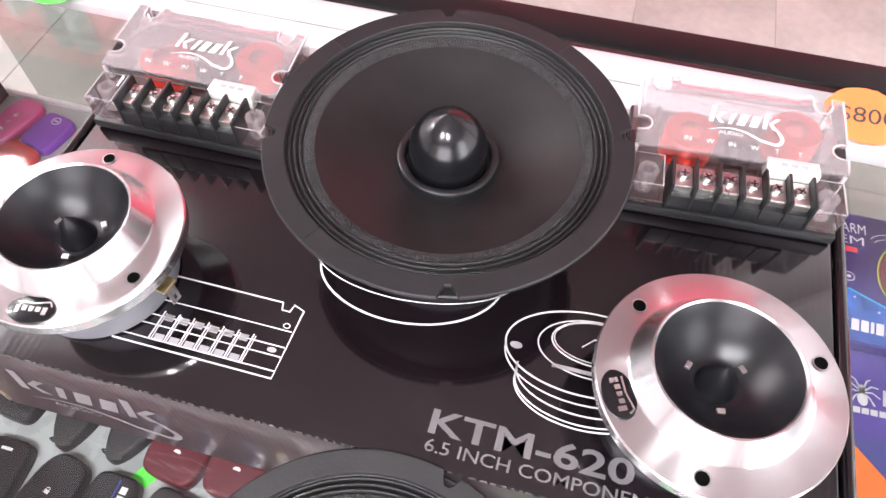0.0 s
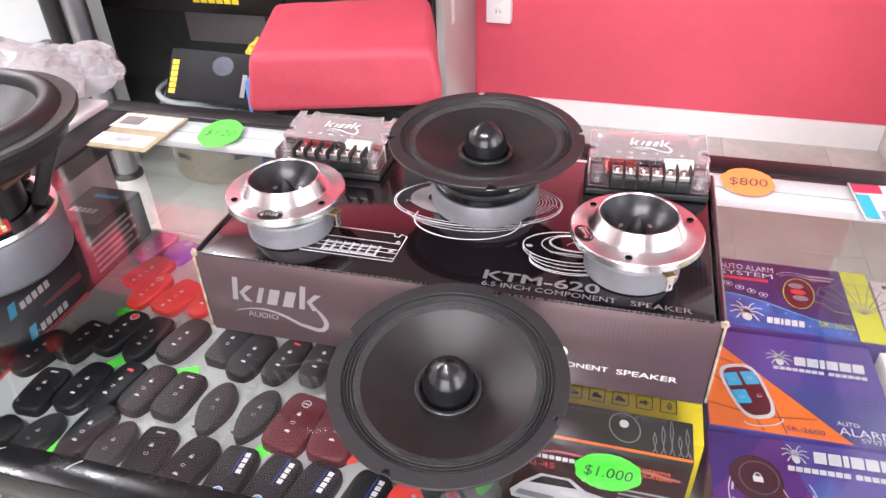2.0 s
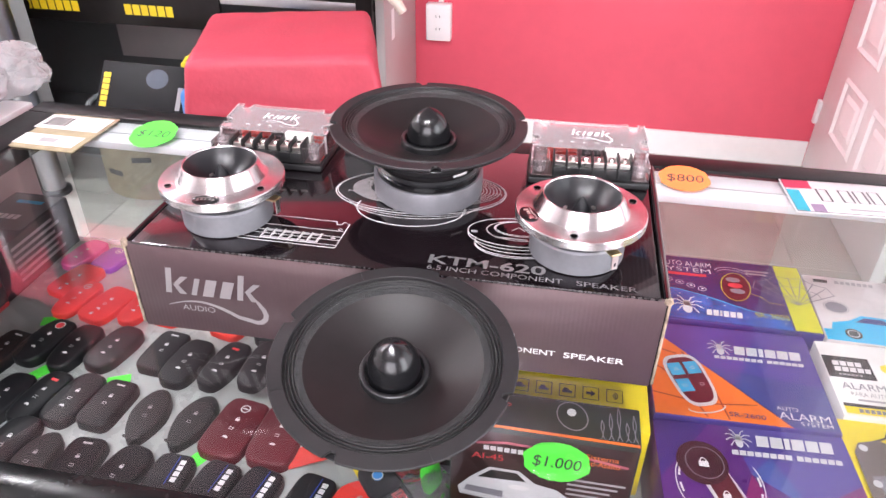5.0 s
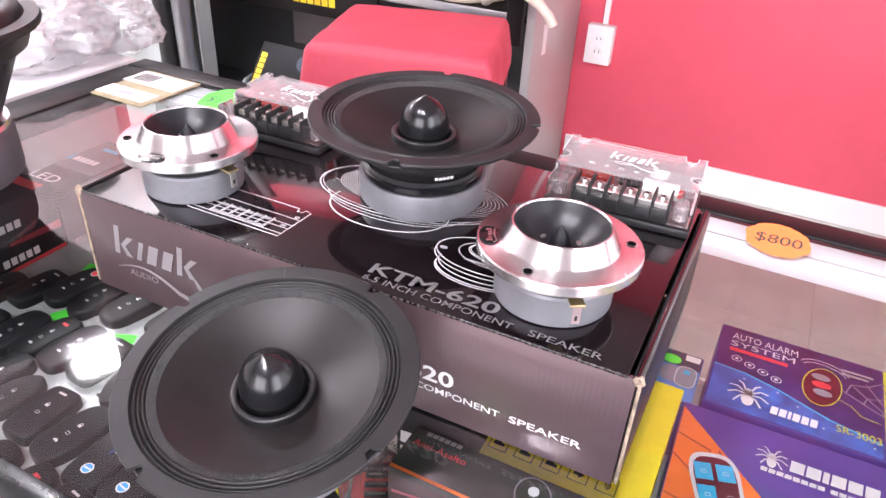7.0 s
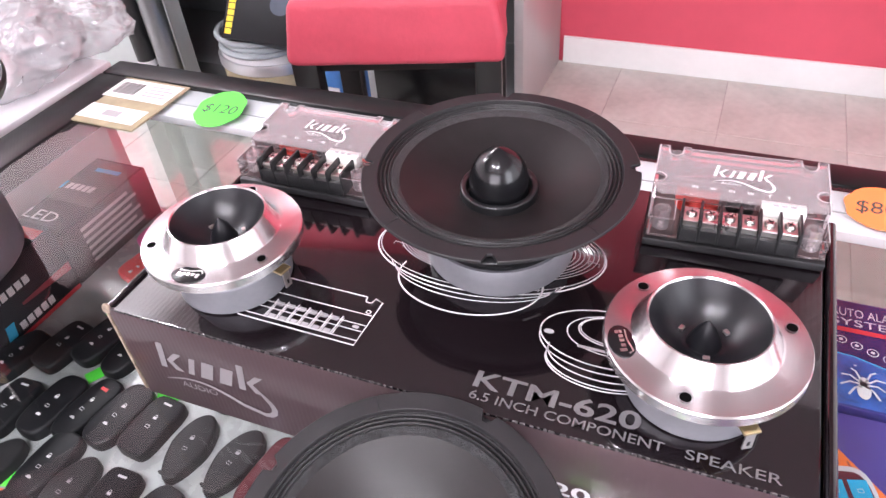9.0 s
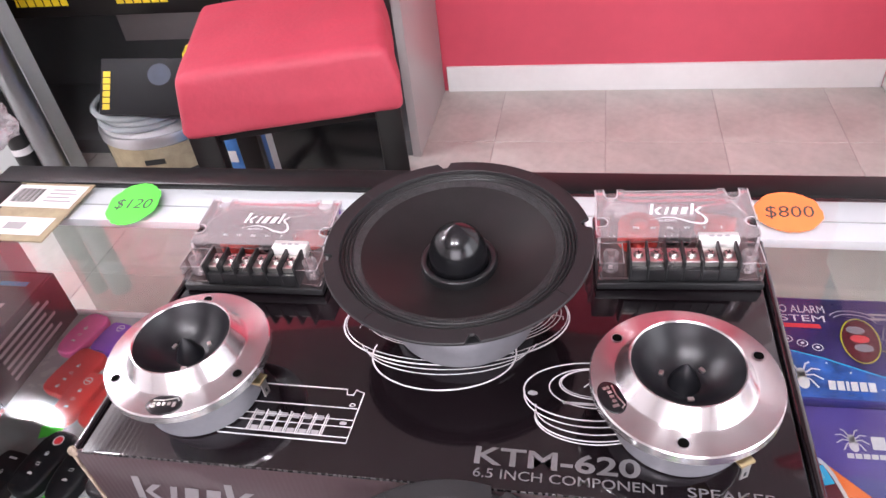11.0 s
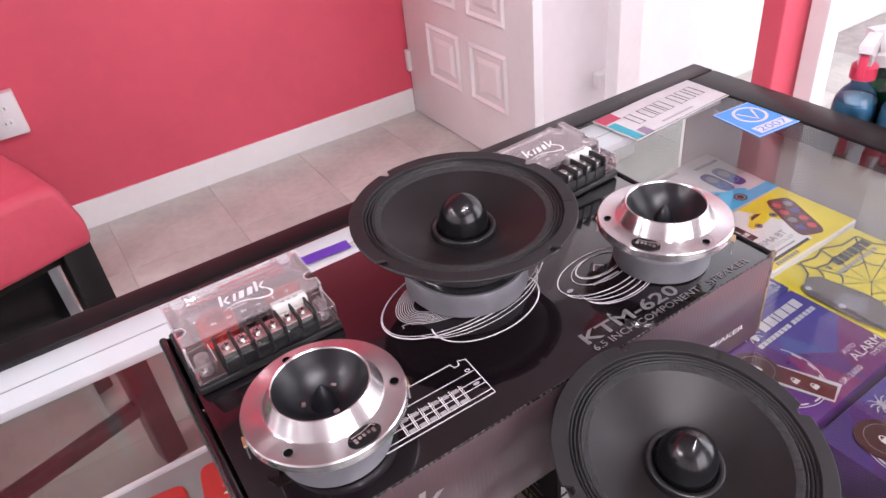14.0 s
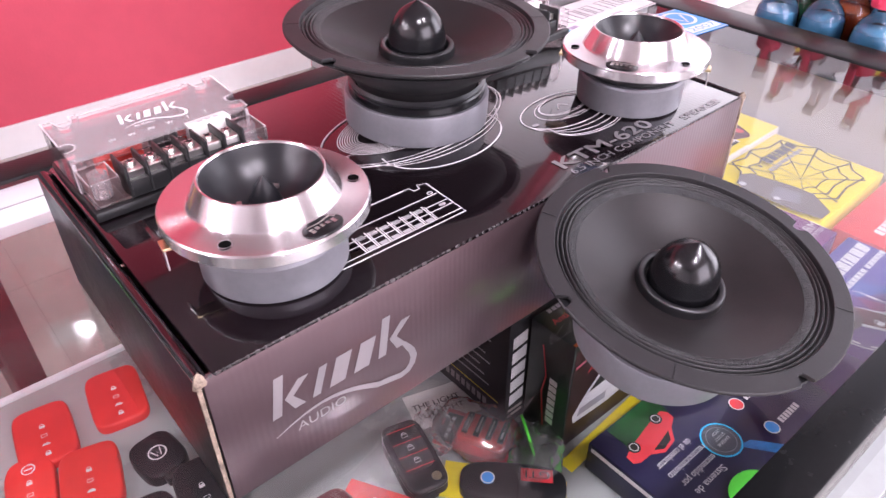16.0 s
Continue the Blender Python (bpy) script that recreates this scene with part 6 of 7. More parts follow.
            part("car_wheel", ribbon_bm(ellipse(0.055 * s, 0.055 * s, x * s, 0.03 * s, 18), 0.012 * s, True), SILVER, self.body, "", False, m @ pose(0, 0, 0.0003))

    def remote(self, u, v, L, W, rim, face, buttons, turn=0.0):
        m = pose(u, v, self.lift(), 0, 0, turn)
        part("remote_picture", flat_bm(key_outline(L, W, "taper")), rim, self.body, "", False, m)
        part("remote_face", flat_bm(key_outline(L * 0.88, W * 0.84, "taper")), face, self.body, "", False, m @ pose(0, 0, 0.0001))
        for k, (bx, by) in enumerate(((-0.2, 0.22), (0.2, 0.22), (-0.2, -0.10), (0.2, -0.10))):
            part("remote_button", flat_bm([(bx * W + x * W * 0.32, by * L + y * L * 0.24) for x, y in ((-0.5, -0.5), (0.5, -0.5), (0.5, 0.5), (-0.5, 0.5))]), buttons if k < 3 else face, self.body, "", False, m @ pose(0, 0, 0.0002))
            part("remote_icon", ribbon_bm([(bx * W - 0.002, by * L - 0.002), (bx * W + 0.002, by * L - 0.002), (bx * W + 0.002, by * L + 0.001), (bx * W - 0.002, by * L + 0.001)], 0.0006, True), INK_WHITE, self.body, "", False, m @ pose(0, 0, 0.0003))
        part("remote_ring", ribbon_bm(ellipse(W * 0.42, L * 0.10, 0, -L * 0.52, 24, 0, 180, 360), 0.0014), rim, self.body, "", False, m @ pose(0, 0, 0.0002))


BTOP = 0.890
b = Pack("blue and violet printed car alarm box with a lime stripe", 0.252, 0.238, 0.432, 0.368, SHELF, BTOP + 0.003, NAVY, 0.5)
b.shape(rect(0.002, 0.002, 0.148, 0.128), ink("midnight_print", (0.036, 0.024, 0.115), 0.3, 0.5, 30))
b.shape([(0.002, 0.002), (0.148, 0.002), (0.148, 0.020), (0.105, 0.030), (0.060, 0.050), (0.030, 0.058), (0.002, 0.060)], GALAXY)
b.stroke([(0.002, 0.060), (0.030, 0.058), (0.060, 0.049), (0.105, 0.030), (0.148, 0.020)], 0.0016, CYAN)
b.shape(rect(0.150, 0.002, 0.1785, 0.128), LIME)
b.web(0.163, 0.05, 0.055, GREYVIOLET, 30, 150, 3)
b.text("AUTO ALARM", 0.012, 0.108, 0.0105, 0.062, INK_WHITE)
b.text("SYSTEM", 0.012, 0.096, 0.0085, 0.060, INK_WHITE)
b.shape(rect(0.012, 0.087, 0.066, 0.0925), SCARLET)
for k in range(4):
    b.stroke(ellipse(0.0045, 0.0042, 0.020 + 0.0125 * k, 0.076 - 0.0050 * k, 20), 0.0008, INK_WHITE, True)
    b.shape(ellipse(0.0018, 0.0016, 0.020 + 0.0125 * k, 0.076 - 0.0050 * k, 12), INK_WHITE)
b.shape(ellipse(0.0155, 0.0270, 0.097, 0.072, 28, -8), WINE)
b.stroke(ellipse(0.0165, 0.0285, 0.097, 0.072, 32, -8), 0.0010, LIME, True)
b.stroke(ellipse(0.0220, 0.0130, 0.098, 0.098, 24, -8, 10, 170), 0.0008, SILVER)
b.stroke(ellipse(0.0190, 0.0100, 0.098, 0.096, 24, -8, 10, 170), 0.0008, SILVER)
b.stroke([(0.112, 0.060), (0.122, 0.056), (0.130, 0.046), (0.146, 0.044)], 0.0008, LIME)
for k in range(3):
    b.shape(ellipse(0.0085, 0.0050, 0.0955 + 0.0010 * k, 0.085 - 0.0115 * k, 18), (GREYVIOLET, SCARLET, GREYVIOLET)[k])
b.spider(0.036, 0.022, 0.034, INK_WHITE)
b.bars(0.056, 0.0095, 0.0105, (0.0058, 0.0058, 0.0026, 0.0058, 0.0058, 0.0058), INK_WHITE, 0.0014)
b.text("SR-3003", 0.110, 0.0150, 0.0090, 0.036, LIME)
for u, v in ((0.030, 0.045), (0.078, 0.030), (0.100, 0.012), (0.140, 0.008), (0.060, 0.040)):
    b.shape(ellipse(0.0010, 0.0010, u, v, 8), INK_WHITE)
b.shape(rect(0.112, 0.104, 0.140, 0.107), INK_GREY)
b.shape(rect(0.112, 0.098, 0.136, 0.101), INK_GREY)

b = Pack("indigo and orange printed car alarm box with a remote picture", 0.242, 0.0905, 0.4135, 0.232, SHELF, BTOP, INDIGO, 1.6)
b.shape([(0.001, 0.001), (0.128, 0.001), (0.001, 0.135)], ORANGE)
for pts in ([(0.001, 0.030), (0.050, 0.020), (0.100, 0.026)], [(0.001, 0.075), (0.030, 0.050), (0.050, 0.002)], [(0.070, 0.002), (0.062, 0.040), (0.036, 0.094)], [(0.001, 0.100), (0.030, 0.090)]):
    b.stroke(pts, 0.0016, ink("rust_print", (0.30, 0.06, 0.03)))
b.shape([(0.128, 0.001), (0.170, 0.001), (0.170, 0.060), (0.060, 0.073)], ink("slate_blue_print", (0.055, 0.060, 0.22)))
b.remote(0.040, 0.052, 0.074, 0.044, SILVER, WINE, CYAN, 16)
b.spider(0.077, 0.104, 0.024, SILVER)
b.bars(0.091, 0.098, 0.0130, (0.0108, 0.0108, 0.0048, 0.0108, 0.0108, 0.0108), SILVER, 0.0016)
b.bars(0.069, 0.0885, 0.0048, (0.0052,) * 8, SILVER, 0.0010)
b.bars(0.122, 0.0885, 0.0048, (0.0052,) * 6, SILVER, 0.0010)
b.text("AUTO", 0.117, 0.0220, 0.0056, 0.020, INK_WHITE)
b.text("ALARM", 0.117, 0.0105, 0.0095, 0.047, INK_WHITE)
b.text("SYSTEM", 0.135, 0.0040, 0.0050, 0.029, INK_WHITE)
b.text("SR-2600", 0.070, 0.006, 0.0055, 0.034, NAVY)


def violet_box(label, x0, y0, x1, y1, top, turn):
    p = Pack(label, x0, y0, x1, y1, SHELF, top, PURPLE, turn)
    w, d = x1 - x0, y1 - y0
    p.shape([(0.001, d * 0.45), (w * 0.30, d - 0.001), (0.001, d - 0.001)], ink("night_violet_print", (0.045, 0.022, 0.14)))
    p.shape([(w * 0.62, 0.001), (w - 0.001, 0.001), (w - 0.001, d * 0.55), (w * 0.70, d * 0.30)], ink("plum_print", (0.15, 0.018, 0.13)))
    p.shape([(w * 0.30, 0.001), (w * 0.60, 0.001), (w * 0.46, d * 0.55)], ink("magenta_dusk_print", (0.19, 0.016, 0.115)))
    p.shape([(w * 0.40, d - 0.001), (w - 0.001, d - 0.001), (w - 0.001, d * 0.55), (w * 0.70, d * 0.30), (w * 0.46, d * 0.55)], INDIGO)
    p.shape([(w * 0.46, d * 0.55), (w * 0.70, d * 0.30), (w * 0.58, d * 0.72)], ink("steel_blue_print", (0.06, 0.09, 0.30)))
    cy = d * 0.60
    p.stroke(ellipse(0.037, 0.043, 0.050, cy - 0.020, 40, 0, 150, 390), 0.0010, INK_WHITE)
    for k in range(9):
        p.stroke(ellipse(0.034, 0.040, 0.050, cy - 0.020, 4, 0, 160 + 25 * k, 174 + 25 * k), 0.0018, INK_WHITE)
    p.shape([(0.030, cy - 0.006), (0.058, cy - 0.006), (0.082, 0.010), (0.056, 0.002)], SILVER)
    p.shape([(0.033, cy - 0.004), (0.056, cy - 0.002), (0.076, 0.011), (0.058, 0.004)], WINE)
    p.shape(ellipse(0.0225, 0.0245, 0.038, cy, 32), ink("dark_maroon_print", (0.045, 0.010, 0.014)))
    p.stroke(ellipse(0.0165, 0.0175, 0.040, cy, 32), 0.0006, GREYVIOLET, True)
    for u, v, q in ((0.039, cy - 0.001, 1.0), (0.053, cy - 0.034, 0.8), (0.060, cy - 0.050, 0.8)):
        p.shape(rect(u - 0.0042 * q, v - 0.0040 * q, u + 0.0042 * q, v + 0.0022 * q), INK_WHITE)
        p.stroke(ellipse(0.0026 * q, 0.0034 * q, u, v + 0.0022 * q, 12, 0, 0, 180), 0.0010, INK_WHITE)
    p.spider(0.075, d - 0.020, 0.022, SILVER)
    p.bars(0.090, d - 0.025, 0.0130, (0.0108, 0.0108, 0.0048, 0.0108, 0.0108, 0.0108), SILVER, 0.0016)
    p.bars(0.066, d - 0.0375, 0.0056, (0.0056,) * 8, SILVER, 0.0010)
    p.bars(0.122, d - 0.0375, 0.0056, (0.0056,) * 6, SILVER, 0.0010)
    p.text("AUTO", w - 0.054, 0.0290, 0.0056, 0.020, INK_WHITE)
    p.text("ALARM", w - 0.054, 0.0170, 0.0098, 0.048, INK_WHITE)
    p.text("SYSTEM", w - 0.036, 0.0100, 0.0050, 0.029, INK_WHITE)
    p.text("SR-2600", w - 0.092, 0.0080, 0.0058, 0.034, INK_WHITE)
    return p


violet_box("violet printed car alarm box with a dark remote picture", 0.2455, -0.039, 0.4185, 0.0845, BTOP - 0.001, 2.8)
violet_box("violet car alarm box partly under the front edging", 0.262, -0.146, 0.428, -0.045, BTOP - 0.004, 2.0)

b = Pack("pale grey alarm box with a blue sports car picture", 0.434, 0.237, 0.586, 0.362, SHELF, BTOP, PALEGREY, -0.5)
b.shape(rect(0.001, 0.001, 0.151, 0.020), CYAN)
b.car(0.010, 0.012, 0.105, CYAN, NAVY, INK_BLACK)
b.shape(ellipse(0.012, 0.010, 0.024, 0.062, 24), GREYVIOLET)
b.stroke(ellipse(0.0135, 0.0115, 0.024, 0.062, 24), 0.0009, INK_GREY, True)
b.bars(0.010, 0.110, 0.0065, (0.016,), INK_BLACK)
b.bars(0.034, 0.110, 0.0065, (0.005,) * 7, INK_GREY, 0.0014)
for u in (0.098, 0.122):
    b.shape(key_outline(0.052, 0.022, "round") and [(u + x, 0.060 + y) for x, y in key_outline(0.052, 0.022, "round")], NAVY)
    b.shape(ellipse(0.007, 0.010, u, 0.068, 20), GREYVIOLET)
    b.stroke(ellipse(0.006, 0.006, u, 0.050, 18), 0.0010, CYAN, True)
b.shape(rect(0.100, 0.098, 0.145, 0.104), GREYVIOLET)

b = Pack("white alarm box with a yellow car and dark red remote picture", 0.4215, 0.1225, 0.588, 0.233, SHELF, BTOP, PAPER, 1.2)
b.shape([(0.092, 0.001), (0.165, 0.001), (0.165, 0.109), (0.078, 0.109), (0.100, 0.060)], LEMON)
b.shape([(0.092, 0.001), (0.100, 0.060), (0.088, 0.086), (0.060, 0.060), (0.060, 0.001)], PAPER)
b.shape(rect(-0.002 + 0.003, 0.054, 0.047, 0.087), INK_BLACK)
b.bars(0.009, 0.0725, 0.0070, (0.0062, 0.0062, 0.0062, 0.0062), INK_WHITE, 0.0012)
b.bars(0.009, 0.0635, 0.0070, (0.0062, 0.0062, 0.0062, 0.0062, 0.0055), INK_WHITE, 0.0012)
b.bars(0.011, 0.0575, 0.0026, (0.0030,) * 6, INK_GREY, 0.0010)
b.car(0.056, 0.066, 0.058, LEMON, INK_BLACK, INK_BLACK, 6)
m_rem = pose(0.118, 0.054, 0, 0, 0, -24)
b.shape([tuple((m_rem @ Vector((x, y, 0))).xy) for x, y in key_outline(0.086, 0.036, "block")], WINE)
for k in range(4):
    for q in (-1, 1):
        c = m_rem @ Vector((q * 0.0075, 0.028 - 0.018 * k, 0))
        b.shape(ellipse(0.0055, 0.0062, c.x, c.y, 14), (SCARLET, GREYVIOLET, INDIGO, SCARLET)[(k + q) % 4])
b.text("ALARMA BT", 0.008, 0.036, 0.0095, 0.071, GREYVIOLET)
b.text("PARA AUTO CON APP", 0.014, 0.0265, 0.0056, 0.066, INK_GREY)
b.shape(rect(0.018, 0.0195, 0.070, 0.0222), INK_GREY)
b.shape(rect(0.002, 0.0105, 0.086, 0.0150), INK_BLACK)
b.shape(rect(0.002, 0.001, 0.092, 0.0105), LEMON)
b.bars(0.014, 0.0030, 0.0052, (0.0040,) * 8, GREYVIOLET, 0.0012)

b = Pack("yellow alarm box with a black web pattern and remote picture", 0.414, -0.012, 0.5745, 0.119, SHELF, BTOP - 0.002, LEMON, 1.0)
WEBINK = ink("web_ink", (0.05, 0.04, 0.03))
hub = (0.077, 0.057)
rays = [(-0.060, 0.044), (-0.030, 0.072), (0.014, 0.072), (0.067, 0.060), (0.081, 0.020), (0.076, -0.022), (0.050, -0.050), (-0.018, -0.050), (-0.050, -0.030)]
for px, py in rays:
    b.stroke([hub, (hub[0] + px, hub[1] + py)], [0.0005, 0.0026], WEBINK, False, "web_line")
for f in (0.42, 0.72, 0.96):
    for (ax, ay), (cx, cy) in zip(rays, rays[1:]):
        b.stroke([(hub[0] + ax * f, hub[1] + ay * f), (hub[0] + (ax + cx) * f * 0.46, hub[1] + (ay + cy) * f * 0.46), (hub[0] + cx * f, hub[1] + cy * f)], 0.0010 + 0.0014 * f, WEBINK, False, "web_line")
TAUPE = ink("taupe_print", (0.14, 0.115, 0.105))
b.shape([(0.004, 0.086), (0.010, 0.098), (0.030, 0.104), (0.040, 0.098), (0.050, 0.052), (0.050, 0.030), (0.030, 0.002), (0.010, 0.002), (0.004, 0.030)], TAUPE, "remote_picture")
b.shape([(0.010, 0.060), (0.036, 0.064), (0.042, 0.040), (0.020, 0.030)], GREYVIOLET, "remote_screen")
for v in (0.052, 0.092):
    b.shape(ellipse(0.0040, 0.0040, 0.013, v, 16), SILVER, "remote_button")
b.spider(0.062, 0.099, 0.010, WEBINK)
b.bars(0.074, 0.0935, 0.0130, (0.0100, 0.0100, 0.0045, 0.0100, 0.0100, 0.0100), WEBINK, 0.0018)
b.bars(0.060, 0.0840, 0.0050, (0.0056,) * 11, INK_GREY, 0.0012)

b = Pack("red printed accessory box near the front glass", 0.444, -0.140, 0.585, -0.018, SHELF, BTOP - 0.010, SCARLET, 2)
b.bars(0.020, 0.080, 0.010, (0.007,) * 8, INK_WHITE)
b.shape(rect(0.020, 0.022, 0.060, 0.050), INDIGO)
b.text("LOUD-20", 0.070, 0.030, 0.008, 0.048, INK_WHITE)

b = Pack("small blue blister card with a grey remote picture", 0.205, 0.238, 0.244, 0.310, SHELF, BTOP - 0.006, ink("light_blue_print", (0.10, 0.22, 0.50)))
b.shape(rect(0.001, 0.048, 0.038, 0.071), ink("dark_teal_print", (0.02, 0.05, 0.07)))
# white patch in the dark band: glare on the card, drawn as print
b.shape(rect(0.022, 0.060, 0.036, 0.069), PAPER, "label")
b.shape(ellipse(0.009, 0.007, 0.010, 0.056, 24), GREEN_NEON, "sticker")
b.shape([(0.013 + x, 0.034 + y) for x, y in key_outline(0.024, 0.020, "round")], GREYVIOLET, "remote_picture")
b.shape([(0.027 + x, 0.034 + y) for x, y in key_outline(0.030, 0.019, "round")], ink("remote_grey_print", (0.22, 0.23, 0.26)), "remote_picture")
b.stroke([(0.027 + x, 0.034 + y) for x, y in key_outline(0.030, 0.019, "round")], 0.0010, SILVER, True)
b.shape(rect(0.024, 0.038, 0.030, 0.044), CYAN, "remote_button")

# box with the flame pattern, standing behind the leaning woofer
AX0, AX1, AY0, AY1, AZ = 0.058, 0.220, 0.006, 0.051, 0.930
b = Pack("dark immobiliser box with an orange edge, flames and a car picture", AX0, AY0, AX1, AY1, SHELF, AZ, DARKGREEN)
w, d, hh = AX1 - AX0, AY1 - AY0, AZ - SHELF
b.shape(rect(0.001, 0.0005, w - 0.001, 0.0035), ORANGE)
b.stroke(ellipse(0.013, 0.0165, w * 0.64, 0.026, 28, 20), 0.0012, GREYVIOLET, True)
b.shape(ellipse(0.0040, 0.0045, w * 0.635, 0.030, 20), SILVER)
for k, u in enumerate((0.128, 0.135, 0.142, 0.149, 0.155)):
    top = 0.026 + 0.009 * (k % 3)
    b.stroke([(u + 0.0022 * math.sin(6.283 * q / 12) * (1 - q / 14) * (1 if q < 7 else 0.6) + 0.0012 * (q / 12), 0.004 + (top - 0.004) * q / 12) for q in range(13)], 0.0008, GREYVIOLET)
    b.stroke([(u + 0.0042 - 0.0020 * math.sin(6.283 * q / 12) * (1 - q / 14) - 0.0030 * (q / 12), 0.004 + (top - 0.004) * q / 12) for q in range(13)], 0.0008, GREYVIOLET)
b.text("Anti-Asalto", 0.006, 0.026, 0.0058, 0.044, SCARLET)
b.bars(0.012, 0.038, 0.004, (0.004,) * 6, INK_GREY, 0.001)


def on_front(bm, material, x, z, lift, name="print"):
    return part(name, bm, material, b.body, "", False, pose(x, -0.0004 - 0.0002 * lift, z, 90))


on_front(flat_bm(rect(0.002, 0.002, w - 0.002, hh - 0.005)), ink("dark_brown_print", (0.030, 0.014, 0.014)), 0, 0, 0)
on_front(ribbon_bm([(0.004, 0.094), (0.05, 0.102), (0.10, 0.100), (0.155, 0.092)], 0.0030), ink("rose_print", (0.45, 0.12, 0.16)), 0, 0, 1)
on_front(text_mesh("AI-45", 0.0072, 0.028), SCARLET, 0.020, 0.078, 1, "lettering")
for k in range(6):
    on_front(flat_bm(rect(0.030 + 0.006 * k, 0.090, 0.0348 + 0.006 * k, 0.0955)), INK_WHITE, 0, 0, 1, "brand_bars")
on_front(text_mesh("Sistema", 0.0058, 0.028), ORANGE, w - 0.044, 0.097, 1, "lettering")
on_front(text_mesh("Anti-Asalto", 0.0058, 0.034), ORANGE, w - 0.048, 0.089, 1, "lettering")
for k in range(5):
    on_front(flat_bm(rect(0, 0, 0.050 - 0.006 * (k % 3), 0.0026)), INK_GREY, w - 0.056, 0.066 - 0.0065 * k, 1)
hull = [(0, 0.10), (0.02, 0.0), (0.45, -0.04), (0.98, 0.0), (1.0, 0.16), (0.90, 0.24), (0.70, 0.28), (0.55, 0.42), (0.28, 0.42), (0.12, 0.26)]
on_front(flat_bm([(x * 0.10, y * 0.10) for x, y in hull]), SILVER, 0.008, 0.026, 2, "car_picture")
on_front(flat_bm([(x * 0.10, y * 0.10) for x, y in ((0.18, 0.27), (0.62, 0.29), (0.53, 0.39), (0.30, 0.39))]), INK_BLACK, 0.008, 0.026, 3, "car_window")
on_front(flat_bm([(x * 0.10, y * 0.10) for x, y in ((0.06, 0.06), (0.42, 0.03), (0.42, 0.12), (0.08, 0.14))]), GREYVIOLET, 0.008, 0.026, 3, "car_grille")
on_front(flat_bm(ellipse(0.010, 0.0035, 0.056, 0.020, 16)), INK_WHITE, 0.008, 0.026, 3, "car_lamp")
price_tag("price_sticker", "oval neon green price sticker on the immobiliser box", GREEN_NEON, "$1.000", 0.0290, 0.0245, pose(0.152, AY0 - 0.0030, 0.902, 90, 0, 0), PEN, 0.0135)
# end of the same box
part("end_line", ribbon_bm([(-0.030, 0.100), (-0.024, 0.070), (-0.027, 0.050), (-0.022, 0.012)], 0.0014), SCARLET, b.body, "", False, pose(-0.0006, 0, 0, 90, 0, -90))
part("brand_bars", join_bm([flat_bm(rect(-0.020, 0.020 + 0.0075 * k, -0.012, 0.0262 + 0.0075 * k)) for k in range(7)]), INK_WHITE, b.body, "", False, pose(-0.0006, 0, 0, 90, 0, -90))

b = Pack("black accessory box with a white vertical wordmark", 0.038, 0.054, 0.100, 0.150, SHELF, 0.940, BOXBLACK)
WARM_GREY = ink("warm_grey_ink", (0.30, 0.27, 0.25))
for k in range(5):
    part("brand_bar", flat_bm([(0.004, 0.024 + 0.0165 * k), (0.0200, 0.0265 + 0.0165 * k), (0.0200, 0.0390 + 0.0165 * k), (0.004, 0.0365 + 0.0165 * k)]), INK_WHITE, b.body, "white block of the wordmark", False, pose(0, -0.0006, 0, 90))
for k in range(2):
    part("print_line", flat_bm(rect(0.003, 0.010 + 0.0060 * k, 0.020, 0.0135 + 0.0060 * k)), WARM_GREY, b.body, "", False, pose(0, -0.0006, 0, 90))
for k in range(7):
    part("print_line", flat_bm(rect(-0.082, 0.036 + 0.0085 * k, -0.020 - 0.006 * (k % 3), 0.0378 + 0.0085 * k)), INK_GREY, b.body, "", False, pose(-0.0006, 0, 0, 90, 0, -90))
part("brand_bars", join_bm([flat_bm(rect(-0.076 + 0.0070 * k, 0.010, -0.0712 + 0.0070 * k, 0.0185)) for k in range(8)]), WARM_GREY, b.body, "", False, pose(-0.0006, 0, 0, 90, 0, -90))
part("print_line", ribbon_bm([(-0.084, 0.0245), (-0.008, 0.0245)], 0.0012), LEMON, b.body, "", False, pose(-0.0006, 0, 0, 90, 0, -90))
b = Pack("yellow accessory box with black icons along its edge", 0.1015, 0.0535, 0.2350, 0.2350, SHELF, 0.900, LEMON)
for k in range(5):
    u, v = 0.004 + 0.0225 * k, 0.032
    b.stroke(rect(u, v, u + 0.0150, v + 0.0165), 0.0011, INK_BLACK, True, "icon_frame")
    if k == 3:
        b.shape([(u + x, v + y) for x, y in ((0.003, 0.0065), (0.0075, 0.0065), (0.0075, 0.004), (0.012, 0.0082), (0.0075, 0.0125), (0.0075, 0.010), (0.003, 0.010))], INK_BLACK, "icon")
    elif k == 4:
        for r in (0.0018, 0.0036, 0.0054):
            b.stroke(ellipse(r, r, u + 0.0048, v + 0.0082, 12, 0, -60, 60), 0.0010, INK_BLACK, False, "icon")
    else:
        b.shape([(u + x, v + y) for x, y in ((0.0025, 0.005), (0.012, 0.005), (0.012, 0.008), (0.0095, 0.0085), (0.008, 0.0115), (0.0045, 0.0115), (0.003, 0.0085))], INK_BLACK, "icon")

